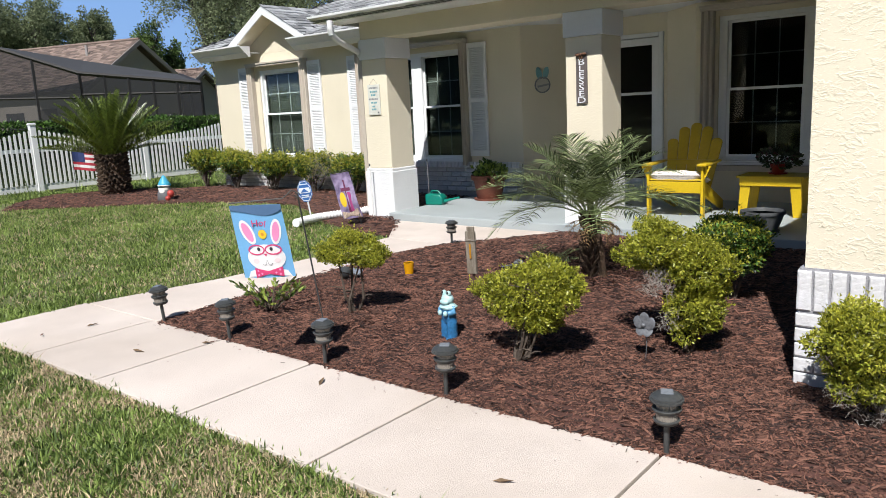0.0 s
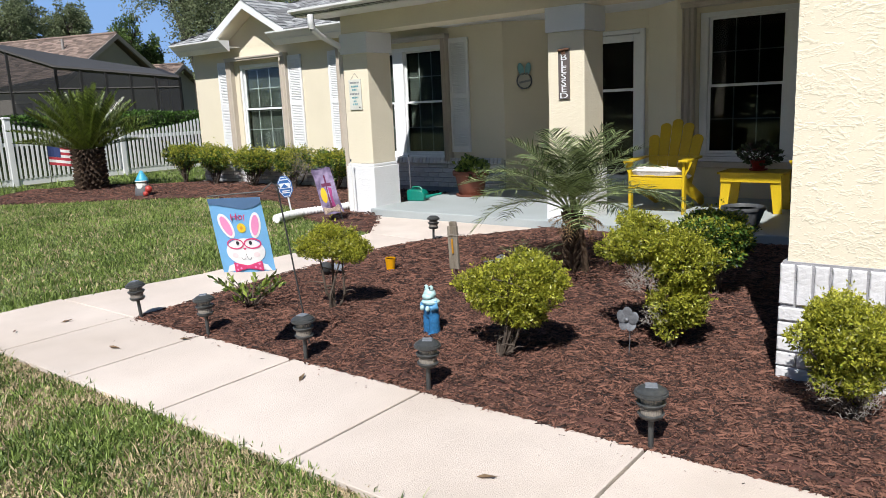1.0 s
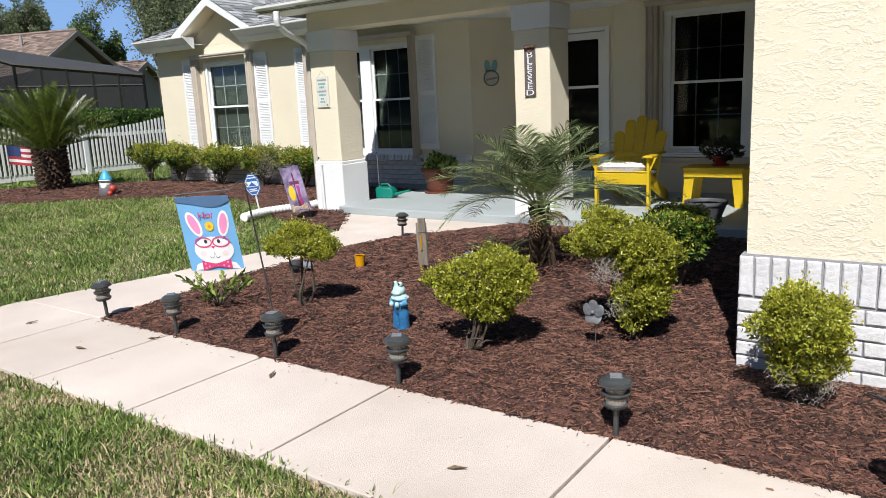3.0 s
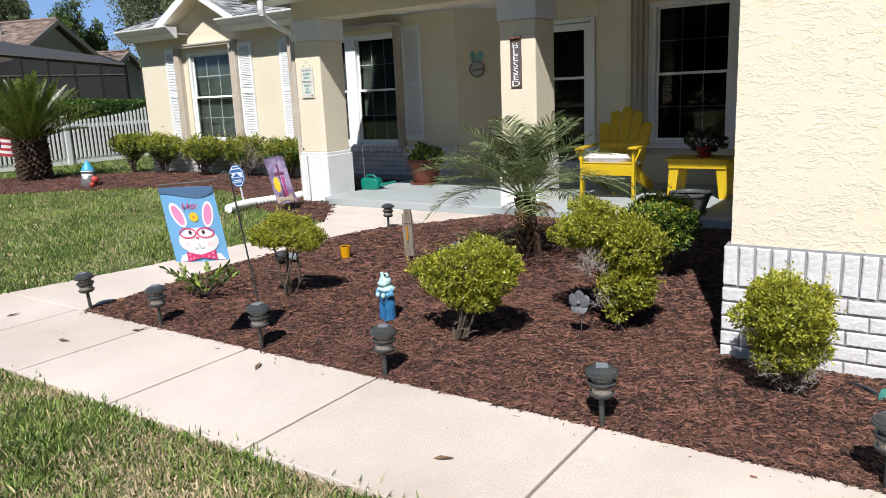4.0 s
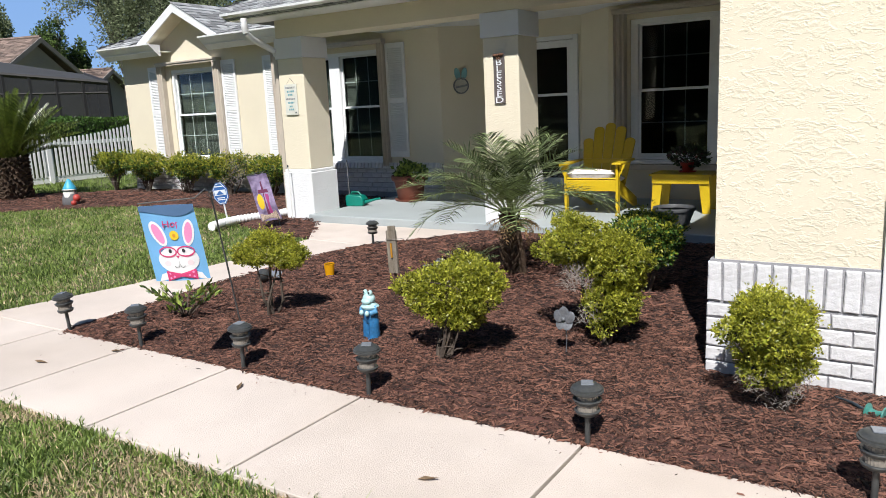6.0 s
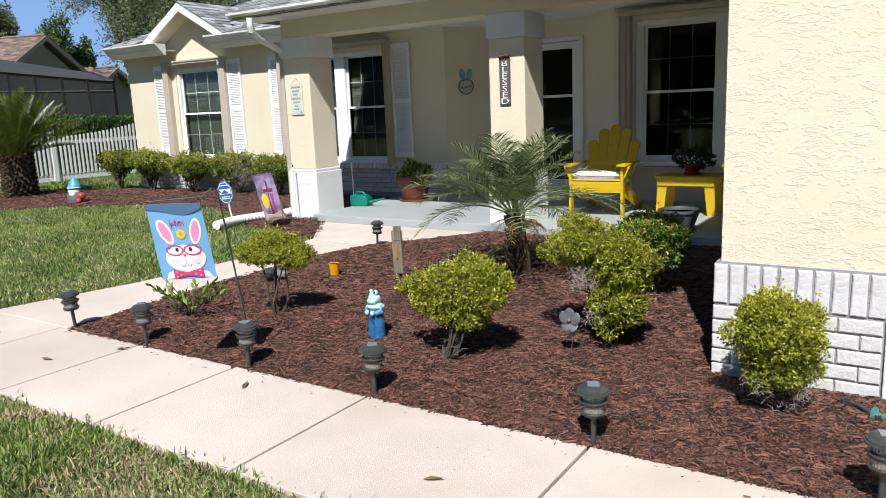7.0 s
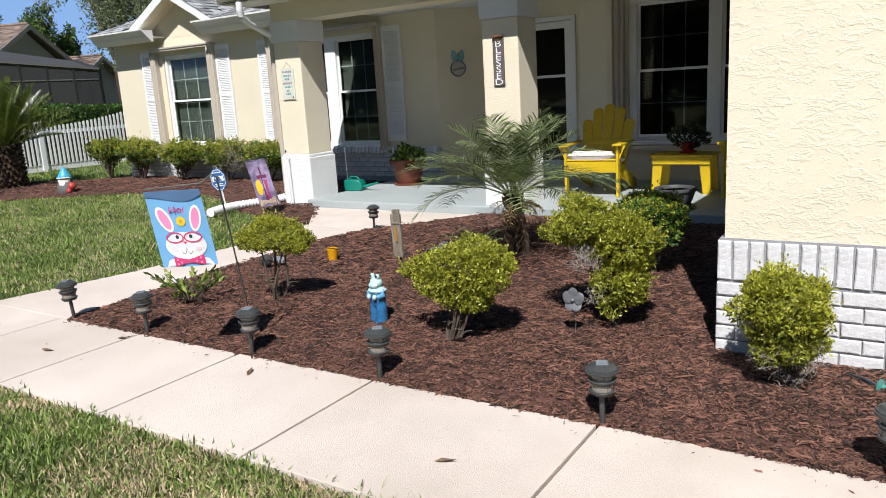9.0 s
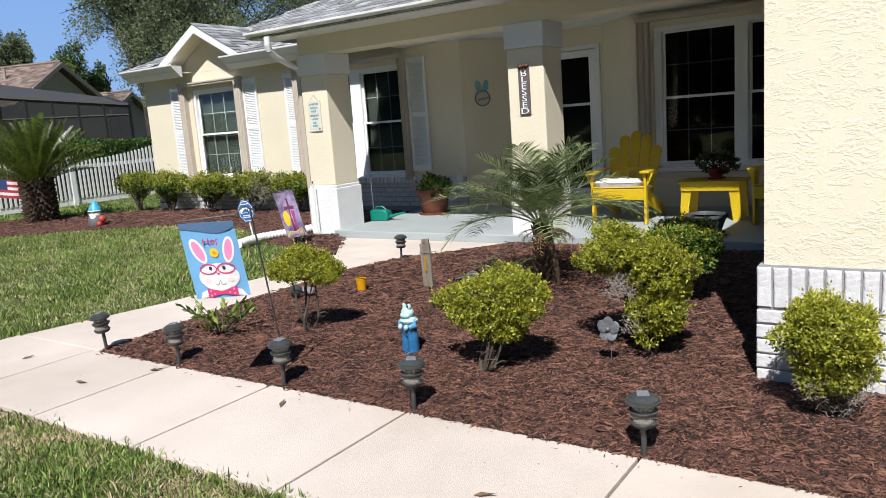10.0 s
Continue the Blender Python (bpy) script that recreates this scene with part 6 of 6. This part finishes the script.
# low leafy perennial at the bed's corner
wd = thing("perennial", "low leafy perennial with pale leaves in mulch", "plant", pose(-4.56, 3.42, 0.02))
W_P, W_D = [], []
for k in range(20):
    a, L = k * 2.4 + 0.3, r.uniform(0.18, 0.34)
    e = Vector((math.cos(a) * L, math.sin(a) * L * 0.8, r.uniform(0.08, 0.26)))
    part("stalk", Shape().tube([(0, 0, -0.02), e * 0.5 + Vector((0, 0, 0.03)), e], [0.005, 0.004, 0.002], 5), TWIG, wd)
    for q in range(9):
        f = r.uniform(0.5, 1.0)
        W_P.append(tuple(e * f + Vector((0, 0, 0.03 * (1 - f)))))
        W_D.append((e.x * 2 + r.uniform(-0.6, 0.6), e.y * 2 + r.uniform(-0.6, 0.6), r.uniform(0.1, 0.9)))
leaf_soup("foliage", np.array(W_P), np.array(W_D), 0.062, POTHOS, wd, vr, 0.4)

# dead leaves on the pavement and lawn
lf = thing("fallen_leaf", "curled dry brown leaf on the concrete walk", "leaf", pose(-1.60, 2.25, 0.004, 0, 0, 20), group="fallen leaves")
part("blade", Shape().add([(-0.045, 0, 0.0), (-0.015, 0.012, 0.010), (0.02, 0.013, 0.006), (0.05, 0.0, 0.012), (0.018, -0.010, 0.014), (-0.018, -0.010, 0.004), (0, 0.0, 0.001)], [(0, 6, 1), (1, 6, 2), (2, 6, 3), (3, 6, 4), (4, 6, 5), (5, 6, 0)]), material("dry_leaf", (0.17, 0.11, 0.06), 0.85, 0.3, 20, 60, 0.2), lf)
for x, y, a in ((-5.55, 2.5, 70), (-4.35, 2.70, 10), (-7.49, 3.73, 30), (-3.1, 2.62, 120), (-4.6, 2.35, 200)):
    copy_thing(lf, pose(x, y, 0.004 if x > -6 else 0.03, 0, 0, a))

# ---- fence and what lies beyond ----
fence = thing("picket_fence", "white vinyl scalloped picket fence", "fence", kind="structure")
FX = -18.6
dip = lambda y: 1.13 + 0.34 * (((y - 10.4 + 2.75) % 5.5 - 2.75) / 2.75) ** 2
for k in range(6):
    y = 10.4 - 2.75 * (k - 1)
    top = 1.56 if k % 2 == 0 else 1.20
    po = part("post", Shape().box(FX - 0.065, FX + 0.065, y - 0.065, y + 0.065, -0.1, top), VINYL, fence, bevel=0.006)
    part("cap", Shape().box(FX - 0.08, FX + 0.08, y - 0.08, y + 0.08, top, top + 0.03).prism([(FX - 0.07, y - 0.07), (FX + 0.07, y - 0.07), (FX + 0.07, y + 0.07), (FX - 0.07, y + 0.07)], top + 0.03, top + 0.05), VINYL, po, bevel=0.006)
for z0, z1 in ((0.02, 0.17), (0.93, 1.02)):
    part("rail", Shape().box(FX - 0.025, FX + 0.025, -0.6, 13.15, z0, z1), VINYL, fence, bevel=0.004)
y = -0.5
while y < 13.1:
    h = dip(y)
    part("picket", Shape().box(FX + 0.026, FX + 0.042, y - 0.028, y + 0.028, 0.171, h - 0.03).prism([(y - 0.028, h - 0.03), (y + 0.028, h - 0.03), (y + 0.014, h), (y - 0.014, h)], 0, 0.016, Matrix(((0, 0, 1, FX + 0.026), (1, 0, 0, 0), (0, 1, 0, 0), (0, 0, 0, 1)))), VINYL, fence)
    y += 0.112
us = thing("small_flag", "small striped national flag on a stick by the fence", "flag", pose(-17.8, 8.12, 0.0, 0, 0, 62))
part("stick", Shape().tube([(0, 0, -0.05), (0, 0, 1.0)], 0.008, 6), BLACK, us)
for k in range(7):
    part("stripe", Shape().add([(0.58 * i / 8, 0.03 * math.sin(i * 0.9), 0.93 - 0.063 * (k + j) - 0.012 * i) for j in (0, 1) for i in range(9)], [(i, i + 1, 10 + i, 9 + i) for i in range(8)]), fabric("red_stripe", (0.45, 0.04, 0.06)) if k % 2 == 0 else WHITEF, us)
part("canton", Shape().add([(0.26 * i / 4, 0.03 * math.sin(i * 0.85) - 0.006, 0.932 - 0.25 * j - 0.012 * i * 0.9) for j in (0, 1) for i in range(5)], [(i, i + 1, 6 + i, 5 + i) for i in range(4)]), fabric("navy_canton", (0.03, 0.05, 0.16)), us)

FARLEAF = material("far_oak_leaf", (0.17, 0.21, 0.11), 0.7, 0.3, 0.4, 3, 0.0, island=0.45, tint=(0.30, 0.35, 0.19), through=0.5)
FRESHLEAF = material("far_fresh_leaf", (0.07, 0.14, 0.03), 0.5, 0.4, 0.4, 3, 0.0, island=0.5, tint=(0.17, 0.26, 0.06), through=0.2)
BARK = material("oak_bark", (0.06, 0.048, 0.04), 0.95, 0.35, 4, 30, 0.5)
hedge = thing("hedge", "clipped green hedge behind the white fence", "hedge")
n = 26000
hx, hy = vr.uniform(-21.3, -20.2, n), vr.uniform(-2, 17.5, n)
hz = vr.uniform(0.9, 1.58, n) + 0.04 * np.sin(hy * 1.7) + 0.03 * np.sin(hy * 5.1)
face = vr.random(n) < 0.5
hx = np.where(face, -20.25 + vr.normal(0, 0.05, n), hx)
hz = np.where(face, hz, 1.55 + 0.04 * np.sin(hy * 1.7) + vr.normal(0, 0.03, n))
leaf_soup("leaves", np.stack([hx, hy, hz], -1), vr.normal(0, 1, (n, 3)) + np.array([0.6, 0, 0.6]), 0.085, GREEN, hedge, vr)
# dark solid box paints the shade deep between the hedge leaves
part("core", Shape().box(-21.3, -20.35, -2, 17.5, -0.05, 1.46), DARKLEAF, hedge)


def tree(name, label, foot, height, blobs, count, size, mat, rng, group=""):
    """A tree: tapered trunk, limbs that reach into each clump of the crown, and loose leaves with gaps between clumps."""
    t = thing(name, label, "tree", pose(*foot), group=group)
    q = random.Random(int(abs(foot[0] * 10)))
    tk = Shape()
    base = Vector((0, 0, -0.1))
    fork = Vector((q.uniform(-0.3, 0.3), q.uniform(-0.3, 0.3), height * 0.32))
    tk.tube([base, base.lerp(fork, 0.5), fork], [0.32, 0.26, 0.22], 10)
    part("trunk", tk, BARK, t)
    for c, rad in blobs:
        e = Vector(c)
        lm = Shape()
        mid = fork.lerp(e, 0.5) + Vector((q.uniform(-0.3, 0.3), q.uniform(-0.3, 0.3), 0.3))
        lm.tube([fork - Vector((0, 0, 0.1)), mid, e], [0.15, 0.09, 0.03], 7)
        for k in range(7):
            e2 = e + Vector((q.uniform(-1, 1) * rad[0], q.uniform(-1, 1) * rad[1], q.uniform(-0.6, 1) * rad[2])) * 0.85
            lm.tube([mid.lerp(e, q.random()), (mid.lerp(e, 0.8) + e2) / 2, e2], [0.04, 0.025, 0.008], 5)
        part("limb", lm, BARK, t)
    # small clumps inside each large one give the ragged outline
    small = []
    for c, rad in blobs:
        for k in range(20):
            d = Vector((q.gauss(0, 1), q.gauss(0, 1), q.gauss(0, 1))).normalized() * q.uniform(0.45, 1.0)
            s = q.uniform(0.22, 0.42)
            small.append(((c[0] + d.x * rad[0], c[1] + d.y * rad[1], c[2] + d.z * rad[2]), (rad[0] * s, rad[1] * s, rad[2] * s * 0.8)))
    P, D, S = crown_points(small, count, rng, 0.5, 3, 0.25)
    leaf_soup("crown", P, D + rng.normal(0, 0.7, D.shape), size, mat, t, rng, 0.6)
    return t


tr_ = np.random.default_rng(31)
def oak_blobs(w, h, z, q):
    return [((q.uniform(-0.6, 0.6) * w, q.uniform(-0.6, 0.6) * w, z + q.uniform(-0.35, 0.45) * h), (w * 0.56, w * 0.56, h * 0.38)) for k in range(11)]


q = random.Random(8)
for x, y, hgt, w in ((-58.5, 15.0, 9.9, 4.4), (-57.5, 20.0, 10.0, 4.2), (-56.0, 24.6, 9.7, 3.4), (-55.5, 28.3, 9.3, 2.1)):
    tree("oak_tree", "broad grey-green oak beyond the neighbouring house", (x, y, 0), hgt, oak_blobs(w, hgt * 0.55, hgt * 0.68, q), 35000, 0.18, FARLEAF, tr_, "far oaks")
tree("young_tree", "slim bright green tree beyond the neighbouring roof", (-38.0, 22.0, 0), 6.6, oak_blobs(1.0, 3.0, 4.5, q), 12000, 0.14, FRESHLEAF, tr_)
tree("young_tree", "low bright green sapling beyond the neighbouring roof", (-38.2, 23.4, 0), 5.2, oak_blobs(0.85, 2.8, 3.7, q), 9000, 0.14, FRESHLEAF, tr_)
for x, y, hgt, w in ((-31.0, 21.7, 10.8, 3.5), (-27.6, 22.6, 11.5, 4.0), (-24.0, 25.0, 11.5, 4.0)):
    tree("oak_tree", "tall grey-green oak rising behind the house", (x, y, 0), hgt, oak_blobs(w, hgt * 0.72, hgt * 0.58, q), 64000, 0.115, FARLEAF, tr_, "oaks behind the house")
# unseen trees added across the street: close the place behind the camera, darken window reflections
for x, y in ((-30, -14), (-24, -21), (-17, -24), (-11, -26), (-5, -27), (1, -27), (7, -27), (13, -27), (20, -25), (27, -20)):
    tree("street_tree", "unseen tree added across the street to darken reflections", (x, y, 0), 9.0, oak_blobs(4.8, 8.0, 4.6, q), 8000, 0.75, FARLEAF, tr_, "trees across the street")

# neighbouring house, turned to the street
NB = Matrix.Translation((-27.0, 12.9, 0)) @ Matrix(((0.78, -0.62, 0, 0), (0.62, 0.78, 0, 0), (0, 0, 1, 0), (0, 0, 0, 1)))
NWALL = material("neighbour_stucco", (0.42, 0.38, 0.34), 0.9, 0.08, 1, 30, 0.1)
BRONZE = material("bronze_aluminium", (0.025, 0.023, 0.022), 0.5, 0.15, 3, 40, 0.0)
SCREEN = bpy.data.materials.new("insect_screen")
SCREEN.use_nodes = True
sn = SCREEN.node_tree
mixn, trn = sn.nodes.new("ShaderNodeMixShader"), sn.nodes.new("ShaderNodeBsdfTransparent")
sn.nodes["Principled BSDF"].inputs["Base Color"].default_value = (0.012, 0.013, 0.015, 1)
sn.nodes["Principled BSDF"].inputs["Roughness"].default_value = 0.9
mixn.inputs[0].default_value = 0.80
sn.links.new(trn.outputs[0], mixn.inputs[1])
sn.links.new(sn.nodes["Principled BSDF"].outputs[0], mixn.inputs[2])
sn.links.new(mixn.outputs[0], sn.nodes["Material Output"].inputs["Surface"])
SCREENROOF = material("screen_roof", (0.04, 0.043, 0.05), 0.9, 0.1, 1, 20, 0.0)
def gabled_house(label, apex, run, rise, length):
    """Brown shingle gable roof on stucco walls, gable end towards the street; returns the thing and its front eave corner."""
    t = thing("neighbour_house", label, "house", NB)
    ap = Vector(apex)
    fr_, bk = ap - gd * run[0] - Vector((0, 0, rise * run[0])), ap + gd * run[1] - Vector((0, 0, rise * run[1]))
    far = rd_ * length
    roof = part("roof", Shape().add([ap, fr_, fr_ + far, ap + far, bk, bk + far], [(0, 3, 2, 1), (0, 4, 5, 3)]), SHINGLE_BROWN, t)
    up = (ap - fr_).normalized()
    shingles("shingles", fr_ + Vector((0, 0, 0.01)), -rd_, up, length, (ap - fr_).length - 0.1, SHINGLE_BROWN, prng, roof, lambda v: -length, lambda v: 0.0)
    part("ridge_cap", Shape().tube([ap + Vector((0, 0, 0.02)), ap + far + Vector((0, 0, 0.02))], 0.07, 6), SHINGLE_BROWN, roof)
    inn, zz = rd_ * 0.3, Vector((0, 0, -0.12))
    A, B, C = ap + inn + zz * 2, fr_ + inn + gd * 0.4 + zz, bk + inn - gd * 0.4 + zz
    g0, g1, f0 = Vector((B.x, B.y, -0.1)), Vector((C.x, C.y, -0.1)), B + far
    part("wall", Shape().add([A, B, C, g0, g1, f0, Vector((f0.x, f0.y, -0.1))], [(1, 0, 2), (3, 1, 2, 4), (3, 6, 5, 1)]), NWALL, t, "beige stucco wall")
    for a, b in ((ap, fr_), (ap, bk)):
        o, d = Vector((0, 0, -0.2)), rd_ * 0.04
        s = Shape().add([a - d, b - d, b - d + o, a - d + o, a + d, b + d, b + d + o, a + d + o], [(0, 1, 2, 3), (7, 6, 5, 4), (0, 4, 5, 1), (3, 2, 6, 7), (1, 5, 6, 2)])
        part("bargeboard", s, NTRIM, t, "grey bargeboard")
    v = ap - gd * 0.9 + rd_ * 2.0 - Vector((0, 0, rise * 0.9))
    part("roof_vent", Shape().tube([v - Vector((0, 0, 0.05)), v + Vector((0, 0, 0.42))], 0.06, 8), NTRIM, t)
    return t, B


NTRIM = material("grey_trim", (0.30, 0.28, 0.27), 0.7, 0.1, 2, 30, 0.0)
rd_, gd = Vector((-0.94, 0.34, 0)), Vector((0.34, 0.94, 0))
nb, B_ = gabled_house("beige house with brown shingle gable roof", (0.35, 5.04, 4.89), (3.3, 3.0), 0.62, 16)
ox = lambda k, dz: B_ + rd_ * k - gd * 0.012 + Vector((0, 0, dz - B_.z))
for k0, k1, z0, z1, nm, mt in ((1.6, 2.5, 0.9, 2.2, "window", DARK), (3.4, 4.4, 0.1, 2.1, "door", SCREENROOF), (6.0, 7.0, 0.8, 2.1, "window", DARK)):
    part(nm, Shape().add([ox(k0, z0), ox(k1, z0), ox(k1, z1), ox(k0, z1)], [(0, 1, 2, 3)]), mt, nb)
part("wall_lantern", Shape().add([ox(5.2, 2.0), ox(5.45, 2.0), ox(5.45, 2.4), ox(5.2, 2.4)], [(0, 1, 2, 3)]), BRONZE, nb)

ln = thing("pool_enclosure", "dark bronze screened pool enclosure", "screen enclosure", NB)
c0, r0, l0 = Vector((0.29, -0.44, 3.28)), Vector((4.37, 0.01, 2.77)), Vector((-2.91, -0.44, 4.42))
b0, b1, b2 = Vector((-3.85, 1.61, 4.52)), Vector((-0.55, 1.89, 3.88)), Vector((2.69, 2.74, 3.25))
part("screen_roof", Shape().add([l0, c0, r0, b2, b1, b0], [(0, 1, 4, 5), (1, 2, 3, 4)]), SCREENROOF, ln)
dz = lambda p: Vector((p.x, p.y, 0))
part("screen", Shape().add([l0, c0, dz(c0), dz(l0)], [(0, 1, 2, 3)]), SCREEN, ln)
part("screen", Shape().add([c0, r0, dz(r0), dz(c0)], [(0, 1, 2, 3)]), SCREEN, ln)
part("screen", Shape().add([r0, b2, dz(b2), dz(r0)], [(0, 1, 2, 3)]), SCREEN, ln)
for a, b, n in ((l0, c0, 2), (c0, r0, 5), (r0, b2, 2)):
    for i in range(n + 1):
        p = a.lerp(b, i / n)
        part("post", Shape().tube([dz(p), p], 0.055, 4), BRONZE, ln)
    part("eave_beam", Shape().tube([a, b], 0.07, 4), BRONZE, ln)
    part("chair_rail", Shape().tube([dz(a) + Vector((0, 0, 2.55)), dz(b) + Vector((0, 0, 2.45))], 0.035, 4), BRONZE, ln)
nb2, B2 = gabled_house("small beige house with brown gable roof", (1.06, 11.0, 3.95), (2.6, 2.4), 0.6, 7)
